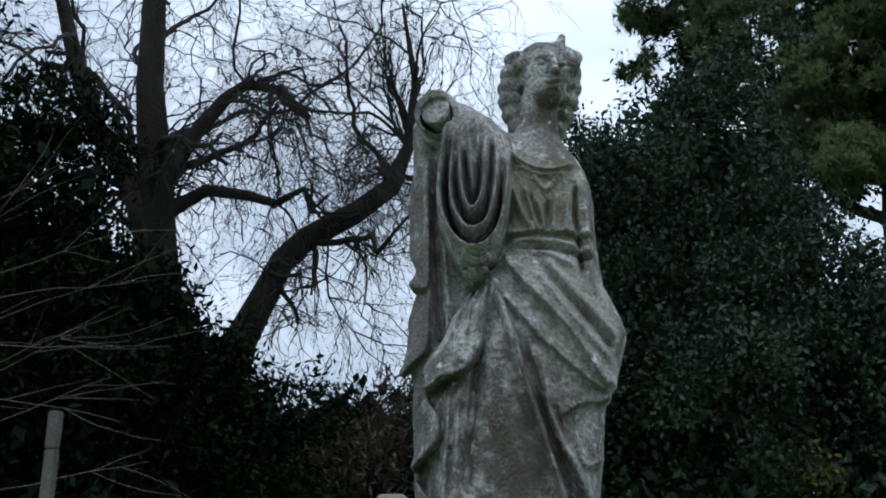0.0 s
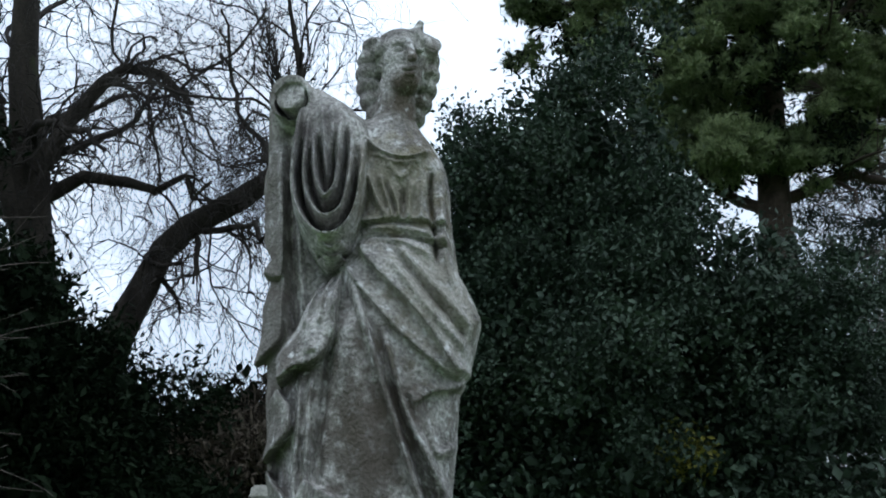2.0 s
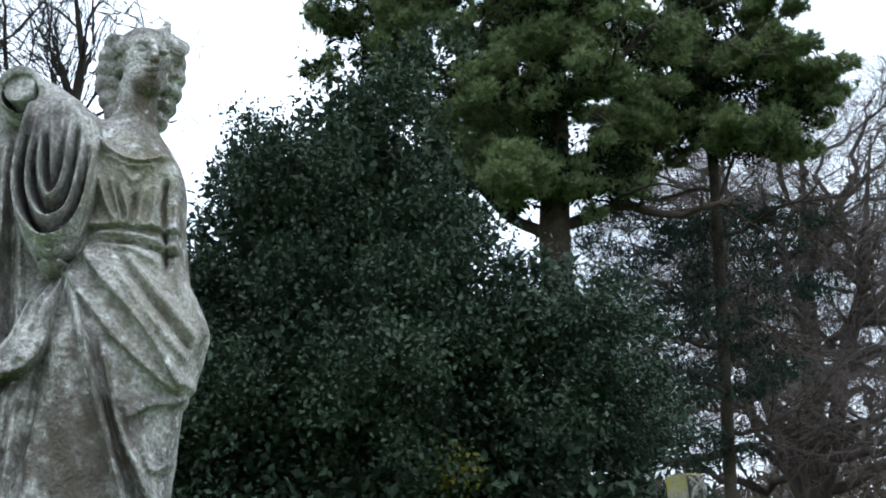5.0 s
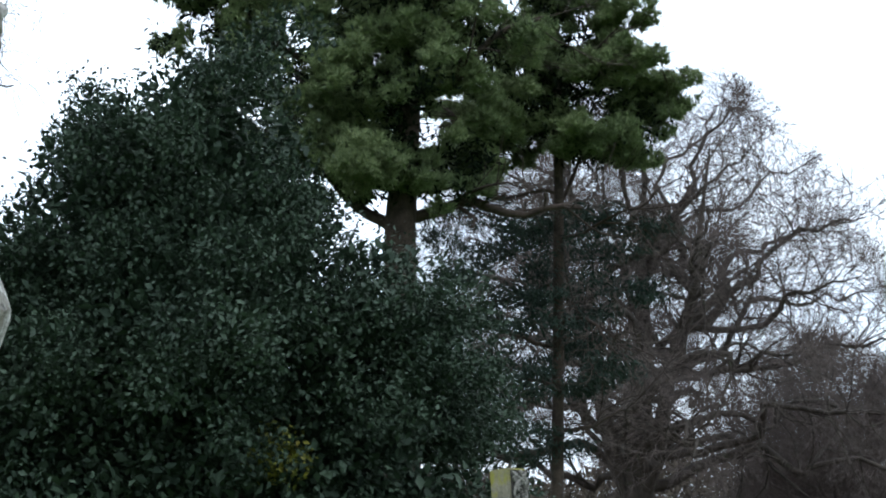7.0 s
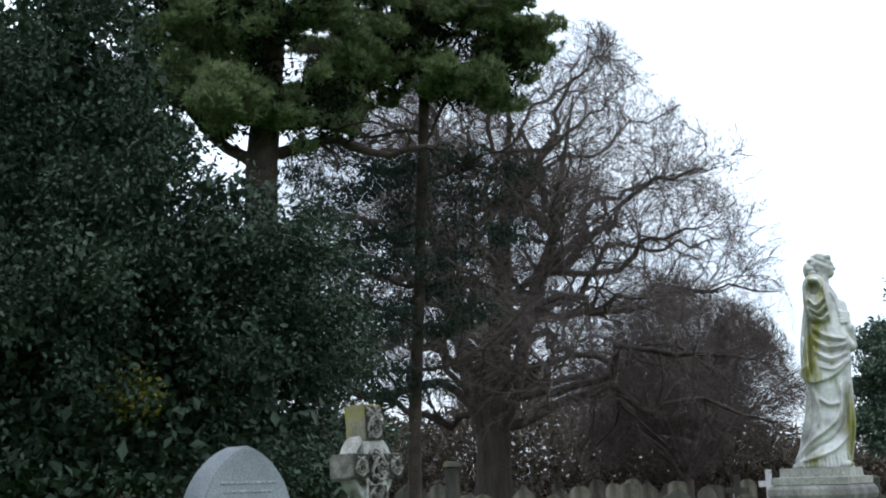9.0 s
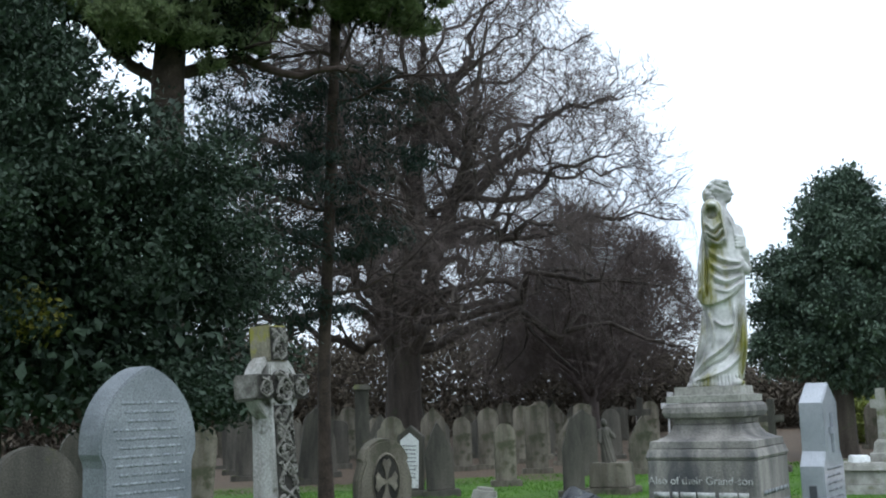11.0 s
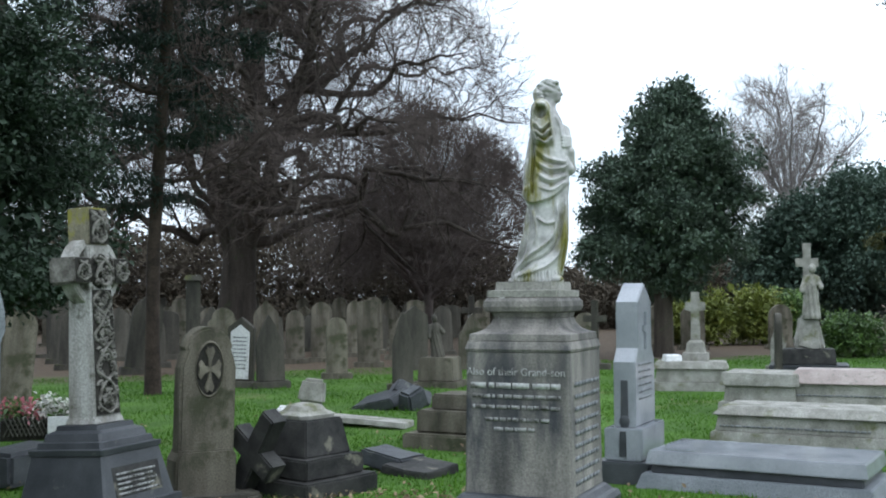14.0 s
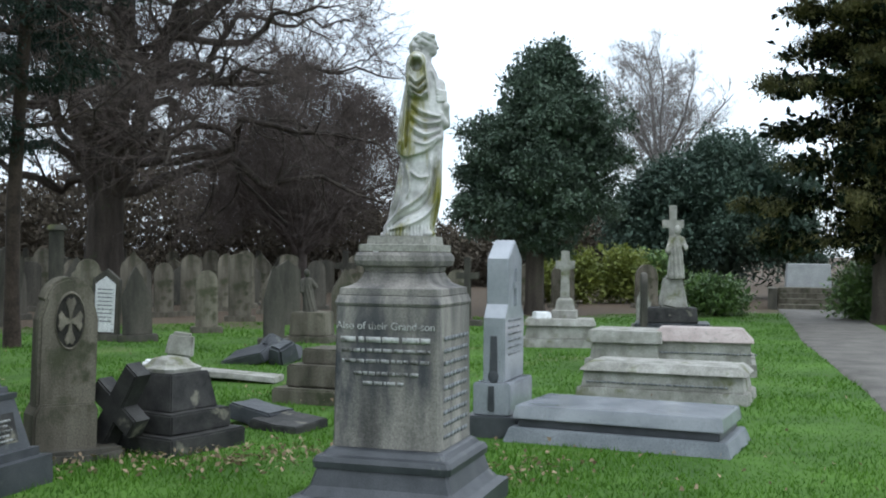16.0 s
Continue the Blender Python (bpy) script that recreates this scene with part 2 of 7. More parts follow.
def ground_material():
    m = material("turf", (0.030, 0.075, 0.007), (0.07, 0.15, 0.016), 0.9, 0.95, 0.6, 25, (0.12, 0.11, 0.045), 0.7, 0.60, patch_soft=0.15)
    n, l = m.node_tree.nodes, m.node_tree.links
    b = n["Principled BSDF"]
    grass = b.inputs["Base Color"].links[0].from_socket
    c = n.new("ShaderNodeTexCoord")
    sep = n.new("ShaderNodeSeparateXYZ")
    l.new(c.outputs["Object"], sep.inputs[0])
    ns = n.new("ShaderNodeTexNoise")
    ns.inputs["Scale"].default_value = 0.35
    ns.inputs["Detail"].default_value = 6
    l.new(c.outputs["Object"], ns.inputs["Vector"])
    # leaf litter under the big bare tree and beyond it
    a = n.new("ShaderNodeMath")
    a.operation = "MULTIPLY_ADD"
    a.inputs[1].default_value = -0.55
    l.new(sep.outputs[0], a.inputs[0])
    l.new(sep.outputs[1], a.inputs[2])
    a2 = n.new("ShaderNodeMath")
    a2.operation = "MULTIPLY_ADD"
    a2.inputs[1].default_value = 6.0
    l.new(ns.outputs[0], a2.inputs[0])
    l.new(a.outputs[0], a2.inputs[2])
    r = n.new("ShaderNodeMapRange")
    r.inputs[1].default_value, r.inputs[2].default_value = 28.0, 30.5
    l.new(a2.outputs[0], r.inputs[0])
    f = n.new("ShaderNodeTexNoise")
    f.inputs["Scale"].default_value = 18
    f.inputs["Detail"].default_value = 5
    l.new(c.outputs["Object"], f.inputs["Vector"])
    lr = n.new("ShaderNodeValToRGB")
    lr.color_ramp.elements[0].color, lr.color_ramp.elements[1].color = (0.035, 0.024, 0.016, 1), (0.12, 0.085, 0.055, 1)
    lr.color_ramp.elements[0].position, lr.color_ramp.elements[1].position = 0.3, 0.7
    l.new(f.outputs[0], lr.inputs[0])
    mx = n.new("ShaderNodeMix")
    mx.data_type = "RGBA"
    l.new(r.outputs[0], mx.inputs[0])
    l.new(grass, mx.inputs[6])
    l.new(lr.outputs[0], mx.inputs[7])
    l.new(mx.outputs[2], b.inputs["Base Color"])
    return m


TURF = ground_material()


def stain(m, centre, radii, colour, amount):
    """One ragged stain of its own shape on a thing."""
    n, l = m.node_tree.nodes, m.node_tree.links
    b = n["Principled BSDF"]
    under = b.inputs["Base Color"].links[0].from_socket
    c = n.new("ShaderNodeTexCoord")
    mp = n.new("ShaderNodeMapping")
    mp.vector_type = "TEXTURE"
    mp.inputs["Location"].default_value = centre
    mp.inputs["Scale"].default_value = radii
    l.new(c.outputs["Object"], mp.inputs[0])
    ln = n.new("ShaderNodeVectorMath")
    ln.operation = "LENGTH"
    l.new(mp.outputs[0], ln.inputs[0])
    ns = n.new("ShaderNodeTexNoise")
    ns.inputs["Scale"].default_value = 26
    ns.inputs["Detail"].default_value = 7
    l.new(c.outputs["Object"], ns.inputs["Vector"])
    a = n.new("ShaderNodeMath")
    a.operation = "MULTIPLY_ADD"
    a.inputs[1].default_value = 3.0
    l.new(ns.outputs[0], a.inputs[0])
    l.new(ln.outputs["Value"], a.inputs[2])
    r = n.new("ShaderNodeMapRange")
    r.inputs[1].default_value, r.inputs[2].default_value = 2.0, 2.75
    r.inputs[3].default_value, r.inputs[4].default_value = amount, 0.0
    l.new(a.outputs[0], r.inputs[0])
    mx = n.new("ShaderNodeMix")
    mx.data_type = "RGBA"
    mx.inputs[7].default_value = rgba(colour)
    l.new(r.outputs[0], mx.inputs[0])
    l.new(under, mx.inputs[6])
    l.new(mx.outputs[2], b.inputs["Base Color"])


stain(STATUE_STONE, (-0.055, -0.18, 0.30), (0.13, 0.3, 0.26), (0.066, 0.054, 0.042), 0.85)
stain(STATUE_STONE, (0.03, -0.12, 0.90), (0.12, 0.2, 0.13), (0.17, 0.155, 0.085), 0.55)
stain(STATUE_STONE, (0.12, -0.12, 0.62), (0.14, 0.2, 0.16), (0.19, 0.175, 0.125), 0.5)
stain(STATUE_STONE, (-0.15, -0.12, 0.95), (0.09, 0.2, 0.16), (0.075, 0.065, 0.062), 0.55)
stain(STATUE_STONE, (-0.29, 0.0, 0.6), (0.06, 0.3, 0.6), (0.11, 0.098, 0.086), 0.8)


# ---- building helpers ----
def mesh_from(name, verts, faces, mat, smooth=False):
    """A mesh from arrays: verts (n, 3) and faces (m, k), or a list of such face arrays."""
    me = bpy.data.meshes.new(name)
    verts = np.asarray(verts, dtype=np.float32)
    groups = [np.asarray(f, dtype=np.int32) for f in (faces if isinstance(faces, list) else [faces])]
    groups = [g for g in groups if len(g)]
    loops = np.concatenate([g.ravel() for g in groups])
    sizes = np.concatenate([np.full(len(g), g.shape[1], dtype=np.int32) for g in groups])
    me.vertices.add(len(verts))
    me.vertices.foreach_set("co", verts.ravel())
    me.loops.add(len(loops))
    me.loops.foreach_set("vertex_index", loops)
    me.polygons.add(len(sizes))
    me.polygons.foreach_set("loop_start", np.concatenate([[0], np.cumsum(sizes)[:-1]]).astype(np.int32))
    if smooth:
        me.polygons.foreach_set("use_smooth", np.ones(len(sizes), dtype=bool))
    me.update(calc_edges=True)
    me.validate()
    me.materials.append(mat)
    return me


def thing(name, label, category, m, group="", kind=""):
    ob = new(name)
    ob.empty_display_size = 0.1
    ob.matrix_world = m
    return tagged(ob, label, category, group, kind)


def child(name, me, parent, label=""):
    ob = new(name, me)
    ob.parent = parent
    return tagged(ob, label) if label else ob


def part(name, bm, mat, parent, label="", smooth=False):
    me = bpy.data.meshes.new(name)
    bmesh.ops.recalc_face_normals(bm, faces=bm.faces[:])
    bm.to_mesh(me)
    bm.free()
    me.materials.append(mat)
    if smooth:
        for p in me.polygons:
            p.use_smooth = True
    return child(name, me, parent, label)


def roughen(bm, amount, scale=6.0, seed=0.0):
    for v in bm.verts:
        v.co += noise.noise_vector(v.co * scale + Vector((seed, 0, 0))) * amount


def boxes(*specs, bevel=0.01, wear=0.0, seed=0.0, cuts=0):
    """Worn blocks: each (x0, x1, y0, y1, z0, z1), or with six more figures to taper the top."""
    out = bmesh.new()
    for s in specs:
        bm = bmesh.new()
        x0, x1, y0, y1, z0, z1 = s[:6]
        i = s[6] if len(s) > 6 else 0.0
        low = [bm.verts.new(p) for p in ((x0, y0, z0), (x1, y0, z0), (x1, y1, z0), (x0, y1, z0))]
        top = [bm.verts.new(p) for p in ((x0 + i, y0 + i, z1), (x1 - i, y0 + i, z1), (x1 - i, y1 - i, z1), (x0 + i, y1 - i, z1))]
        bm.faces.new(low[::-1])
        bm.faces.new(top)
        for k in range(4):
            bm.faces.new((low[k], low[(k + 1) % 4], top[(k + 1) % 4], top[k]))
        bmesh.ops.bevel(bm, geom=bm.edges[:], offset=bevel, segments=2, affect="EDGES", clamp_overlap=True)
        tmp = bpy.data.meshes.new("tmp")
        bm.to_mesh(tmp)
        bm.free()
        out.from_mesh(tmp)
        bpy.data.meshes.remove(tmp)
    if cuts:
        bmesh.ops.subdivide_edges(out, edges=[e for e in out.edges if e.calc_length() > 0.12], cuts=cuts, use_grid_fill=True)
    if wear:
        roughen(out, wear, 5.0, seed)
    return out


def plate(outline, y0, y1, bevel=0.012, wear=0.0, seed=0.0):
    """An upright slab with the given outline of (x, z), from y0 to y1."""
    bm = bmesh.new()
    f = bm.faces.new([bm.verts.new((x, y0, z)) for x, z in outline])
    got = bmesh.ops.extrude_face_region(bm, geom=[f])
    bmesh.ops.translate(bm, vec=(0, y1 - y0, 0), verts=[v for v in got["geom"] if isinstance(v, bmesh.types.BMVert)])
    caps = [e for e in bm.edges if abs(e.verts[0].co.y - e.verts[1].co.y) < 1e-5]
    bmesh.ops.bevel(bm, geom=caps, offset=bevel, segments=2, affect="EDGES", clamp_overlap=True)
    if wear:
        roughen(bm, wear, 5.0, seed)
    return bm


def stacked(rings, corner=0.02):
    """A square moulded block: rings of (half width, z), corners chamfered."""
    bm = bmesh.new()
    loops = []
    for h, z in rings:
        c = min(corner, h * 0.3)
        pts = ((-h + c, -h), (h - c, -h), (h, -h + c), (h, h - c), (h - c, h), (-h + c, h), (-h, h - c), (-h, -h + c))
        loops.append([bm.verts.new((x, y, z)) for x, y in pts])
    for a, b in zip(loops, loops[1:]):
        for k in range(8):
            bm.faces.new((a[k], a[(k + 1) % 8], b[(k + 1) % 8], b[k]))
    bm.faces.new(loops[0][::-1])
    bm.faces.new(loops[-1])
    return bm


def arc(cx, cz, r, a0, a1, n, sx=1.0):
    return [(cx + r * sx * math.cos(radians(a0 + (a1 - a0) * k / n)), cz + r * math.sin(radians(a0 + (a1 - a0) * k / n))) for k in range(n + 1)]


def outline_of(style, w, h):
    """Headstone outlines in (x, z), counter-clockwise from the lower left."""
    a = w / 2
    if style == "round":
        return [(-a, 0), (a, 0)] + arc(0, h - a, a, 0, 180, 14)
    if style == "low_round":
        return [(-a, 0), (a, 0)] + [(a * math.cos(radians(k * 12)), h - 0.5 * a + 0.5 * a * math.sin(radians(k * 12))) for k in range(16)]
    if style == "gothic":
        rise, n = 1.25 * a, 9
        right = [(a * math.cos(radians(90 * k / n)) ** 0.85 if k < n else 0.0, h - rise + rise * math.sin(radians(90 * k / n)) ** 1.1) for k in range(n + 1)]
        return [(-a, 0), (a, 0)] + right + [(-x, z) for x, z in right[-2::-1]]
    if style == "shoulder":
        b = a * 0.74
        z = h - b * 1.05
        return [(-a, 0), (a, 0), (a, z - 0.12), (a * 0.97, z - 0.05), (b, z)] + arc(0, z, b, 10, 170, 12) + [(-b, z), (-a * 0.97, z - 0.05), (-a, z - 0.12)]
    if style == "gable":
        return [(-a, 0), (a, 0), (a, h - 0.75 * a), (0, h), (-a, h - 0.75 * a)]
    if style == "spire":
        b = a * 0.45
        return [(-a, 0), (a, 0), (a, h * 0.52), (a * 0.9, h * 0.60), (b * 1.2, h * 0.78), (b, h * 0.84), (b * 0.35, h * 0.95), (0, h), (-b * 0.35, h * 0.95), (-b, h * 0.84), (-b * 1.2, h * 0.78), (-a * 0.9, h * 0.60), (-a, h * 0.52)]
    if style == "ogee":
        return [(-a, 0), (a, 0), (a, h * 0.70), (a * 0.92, h * 0.78), (a * 0.6, h * 0.85), (a * 0.3, h * 0.91), (a * 0.1, h * 0.97), (0, h), (-a * 0.1, h * 0.97), (-a * 0.3, h * 0.91), (-a * 0.6, h * 0.85), (-a * 0.92, h * 0.78), (-a, h * 0.70)]
    b, c = a * 0.36, h * 0.72
    return [(-b, 0), (b, 0), (b * 0.85, c - b), (a, c - b), (a, c + b * 0.6), (b * 0.85, c + b * 0.6), (b * 0.8, h), (-b * 0.8, h), (-b * 0.85, c + b * 0.6), (-a, c + b * 0.6), (-a, c - b), (-b * 0.85, c - b)]


def headstone(style, w, h, t, x, y, rz, mat, label, lean=(0, 0), group="headstones", base=True, base_mat=None, category="headstone", z=0.0, seed=0.0):
    ob = thing("headstone", label, category, pose(x, y, z, lean[0], lean[1], rz), group)
    up = 0.10 if base else -0.06
    pts = [(px, pz + up) for px, pz in outline_of(style, w, h - max(up, 0))]
    part("slab", plate(pts, -t / 2, t / 2, 0.014, 0.006, seed), mat, ob)
    if base:
        part("base", boxes((-w / 2 - 0.09, w / 2 + 0.09, -t / 2 - 0.1, t / 2 + 0.1, -0.08, 0.105), bevel=0.015, wear=0.008, seed=seed, cuts=1), base_mat or mat, ob)
    return ob


def bars(rows, y, height, mat, parent, name="inscription", proud=0.004):
    """Worn lines of lettering as raised bars: rows of (z, x0, x1), broken into words."""
    rng = random.Random(len(rows) * 7 + int(abs(y) * 1000))
    vs, fs = [], []
    for z, x0, x1 in rows:
        x = x0
        while x < x1 - 0.01:
            w = min(rng.uniform(0.6, 3.2) * height, x1 - x)
            n = len(vs)
            vs += [(x, y, z), (x + w, y, z), (x + w, y, z + height), (x, y, z + height)]
            vs += [(a, y - proud, c) for a, _, c in vs[n:n + 4]]
            fs += [(n + 4, n + 5, n + 6, n + 7), (n, n + 4, n + 7, n + 3), (n + 1, n + 2, n + 6, n + 5), (n, n + 1, n + 5, n + 4), (n + 3, n + 7, n + 6, n + 2)]
            x += w + rng.uniform(0.25, 0.7) * height
    return tagged(child(name, mesh_from(name, vs, np.array(fs), mat), parent), kind="stuff")


def lettering(text, size, m, mat, parent, name="inscription"):
    cu = bpy.data.curves.new(name, "FONT")
    cu.body, cu.size, cu.extrude, cu.align_x = text, size, 0.002, "CENTER"
    tmp = bpy.data.objects.new(name, cu)
    scene.collection.objects.link(tmp)
    bpy.context.view_layer.update()
    me = bpy.data.meshes.new_from_object(tmp)
    bpy.data.objects.remove(tmp)
    me.materials.clear()
    me.materials.append(mat)
    ob = child(name, me, parent)
    ob.matrix_local = m
    return ob


# ---- trees ----
def tubes(lines, sides):
    """Tapered tubes along polylines of (point, radius) rows."""
    vs, fs, n = [], [], 0
    ring = [(math.cos(2 * math.pi * k / sides), math.sin(2 * math.pi * k / sides)) for k in range(sides)]
    for line in lines:
        m = len(line)
        for i, (p, r) in enumerate(line):
            a, b = line[max(i - 1, 0)][0], line[min(i + 1, m - 1)][0]
            d = Vector((b[0] - a[0], b[1] - a[1], b[2] - a[2]))
            if d.length < 1e-6:
                d = Vector((0, 0, 1))
            d.normalize()
            u = d.orthogonal().normalized() if abs(d.z) > 0.95 else Vector((-d.y, d.x, 0)).normalized()
            w = d.cross(u)
            for c, s in ring:
                vs.append((p[0] + r * (c * u.x + s * w.x), p[1] + r * (c * u.y + s * w.y), p[2] + r * (c * u.z + s * w.z)))
        for i in range(m - 1):
            for k in range(sides):
                q = n + i * sides
                fs.append((q + k, q + (k + 1) % sides, q + sides + (k + 1) % sides, q + sides + k))
        n += m * sides
    return np.array(vs), np.array(fs)


def grow(rng, start, way, length, radius, steps, wiggle, pull, keep=None, tip=0.35):
    """One crooked limb: a polyline that wanders and bends by pull (up or down)."""
    p, d = list(start), Vector(way).normalized()
    line, step = [(tuple(p), radius)], length / steps
    for k in range(steps):
        d = d + Vector((rng.gauss(0, wiggle), rng.gauss(0, wiggle), rng.gauss(0, wiggle) + pull))
        d.normalize()
        p = [p[0] + d.x * step, p[1] + d.y * step, p[2] + d.z * step]
        if keep and not keep(p):
            break
        line.append((tuple(p), radius))
    m = max(len(line) - 1, 1)
    return [(q, radius * (1 - (1 - tip) * k / m)) for k, (q, _) in enumerate(line)]


def branch_out(rng, parents, count, length, ratio, spread, steps, wiggle, pull, keep=None, first=0.3, tip=0.35, least=0.004, flat=1.0):
    """Side branches of the given limbs."""
    out = []
    for line in parents:
        m = len(line)
        if m < 3:
            continue
        for _ in range(count if isinstance(count, int) else rng.randint(*count)):
            s = first + (1 - first) * rng.random() ** 0.8
            i = min(int(s * (m - 1)), m - 2)
            p, r = line[i]
            q = line[i + 1][0]
            d = Vector((q[0] - p[0], q[1] - p[1], q[2] - p[2])).normalized()
            side = Vector((rng.gauss(0, 1), rng.gauss(0, 1), rng.gauss(0, flat))).normalized()
            way = d + side * spread
            got = grow(rng, p, way, length * rng.uniform(0.6, 1.3), max(r * ratio, least), steps, wiggle, pull, keep, tip)
            if len(got) > 1:
                out.append(got)
    return out


def leaves(rng, centres, per, sigma, size, out_from=None, droop=0.0, aspect=0.5, flat=1.0):
    """Folded leaves in clumps round the centres (n, 3); 4 corners and 2 triangles each."""
    n = len(centres) * per
    c = np.repeat(centres, per, axis=0) + rng.normal(0, 1, (n, 3)) * sigma * np.array([1, 1, flat])
    d = rng.normal(0, 1, (n, 3))
    if out_from is not None:
        o = c - np.asarray(out_from)
        d += 0.7 * o / (np.linalg.norm(o, axis=1, keepdims=True) + 1e-6)
    d[:, 2] -= droop
    d /= np.linalg.norm(d, axis=1, keepdims=True)
    s = np.cross(d, rng.normal(0, 0.55, (n, 3)) + np.array([0, 0, 1.0]))
    s /= np.linalg.norm(s, axis=1, keepdims=True) + 1e-6
    u = np.cross(s, d)
    ln = (size * rng.uniform(0.6, 1.35, n))[:, None]
    wd = ln * aspect * 0.5
    v = np.stack([c, c + d * ln * 0.45 + s * wd + u * wd * 0.4, c + d * ln, c + d * ln * 0.45 - s * wd + u * wd * 0.4], 1).reshape(-1, 3)
    k = np.arange(n)[:, None] * 4
    f = np.concatenate([k + np.array([[0, 1, 2]]), k + np.array([[0, 2, 3]])], 1).reshape(-1, 3)
    return v, f


def blob_points(rng, blobs, n, inner=0.6, low=-1.0):
    """Points in the outer shells of ellipsoids (centre, radii)."""
    w = np.array([b[1][0] * b[1][2] + b[1][1] * b[1][2] + b[1][0] * b[1][1] for b in blobs], float)
    pick = rng.choice(len(blobs), n, p=w / w.sum())
    c = np.array([b[0] for b in blobs], float)[pick]
    r = np.array([b[1] for b in blobs], float)[pick]
    d = rng.normal(0, 1, (n, 3))
    d /= np.linalg.norm(d, axis=1, keepdims=True)
    d[:, 2] = np.maximum(d[:, 2], low)
    k = 1 - (1 - inner) * rng.random(n) ** 1.6 + rng.normal(0, 0.05, n)
    lump = 1 + 0.12 * np.sin(d[:, 0] * 9 + c[:, 0]) * np.sin(d[:, 2] * 8 + c[:, 1]) + 0.08 * np.sin(d[:, 1] * 17 + d[:, 2] * 13)
    return c + d * r * (k * lump)[:, None]


def lumpy(rng, blobs, count, radius, low=-1.0):
    """Small rounded sprays set over the large forms, so that shade falls between them."""
    c = blob_points(rng, blobs, count, 0.84, low)
    r = radius * rng.uniform(0.65, 1.35, count)
    return [(c[k], (r[k], r[k], r[k] * 0.75)) for k in range(count)]


def tufts(rng, centres, needles, length, width):
    """Pine tufts: thin needles fanning up and out from each centre."""
    n = len(centres) * needles
    c = np.repeat(centres, needles, axis=0)
    axis = np.repeat(rng.normal(0, 1, (len(centres), 3)) * np.array([0.8, 0.8, 0.35]) + np.array([0, 0, 0.8]), needles, axis=0)
    axis /= np.linalg.norm(axis, axis=1, keepdims=True)
    d = axis * 0.75 + rng.normal(0, 0.55, (n, 3))
    d /= np.linalg.norm(d, axis=1, keepdims=True)
    s = np.cross(d, rng.normal(0, 1, (n, 3)))
    s /= np.linalg.norm(s, axis=1, keepdims=True) + 1e-6
    ln = (length * rng.uniform(0.6, 1.2, n))[:, None]
    v = np.stack([c - s * width, c + s * width, c + d * ln], 1).reshape(-1, 3)
    return v, np.arange(n * 3).reshape(-1, 3)


# ---- ground and path ----
def ground_height(x, y):
    near = max(0.0, 1 - math.hypot(x, y - 14) / 60)
    return 0.035 * near * noise.noise(Vector((x * 0.45, y * 0.45, 0))) - 0.02


def build_ground():
    xs = np.concatenate([[-2500, -800, -250, -110], np.arange(-50, 50.1, 0.9), [110, 250, 800, 2500]])
    ys = np.concatenate([[-2500, -800, -250, -80], np.arange(-25, 75.1, 0.9), [110, 250, 800, 2500]])
    v = [(x, y, ground_height(x, y)) for y in ys for x in xs]
    nx, ny = len(xs), len(ys)
    f = [(j * nx + i, j * nx + i + 1, (j + 1) * nx + i + 1, (j + 1) * nx + i) for j in range(ny - 1) for i in range(nx - 1)]
    tagged(new("ground", mesh_from("ground", v, np.array(f), TURF, True)), "mown green cemetery turf with brown leaf litter under the trees", "grass", kind="structure")


build_ground()


def build_path():
    mid = [(1.6, -6), (3.3, 2), (4.95, 9.0), (6.05, 13.2), (7.6, 20.1), (10.3, 30.0), (10.9, 32.6)]
    v, f = [], []
    for k, (x, y) in enumerate(mid):
        a, b = Vector(mid[max(k - 1, 0)]), Vector(mid[min(k + 1, len(mid) - 1)])
        d = (b - a).normalized()
        s = Vector((d.y, -d.x))
        for j, w in enumerate((-0.95, -0.9, -0.3, 0.3, 0.9, 0.95)):
            p = Vector((x, y)) + s * (w + 0.05 * noise.noise(Vector((x, y, j))))
            v.append((p.x, p.y, -0.03 if j in (0, 5) else 0.022))
    for k in range(len(mid) - 1):
        for j in range(5):
            q = k * 6 + j
            f.append((q, q + 1, q + 7, q + 6))
    tagged(new("path", mesh_from("path", v, np.array(f), TARMAC)), "narrow worn grey tarmac path between the lawns", "path", kind="structure")


build_path()


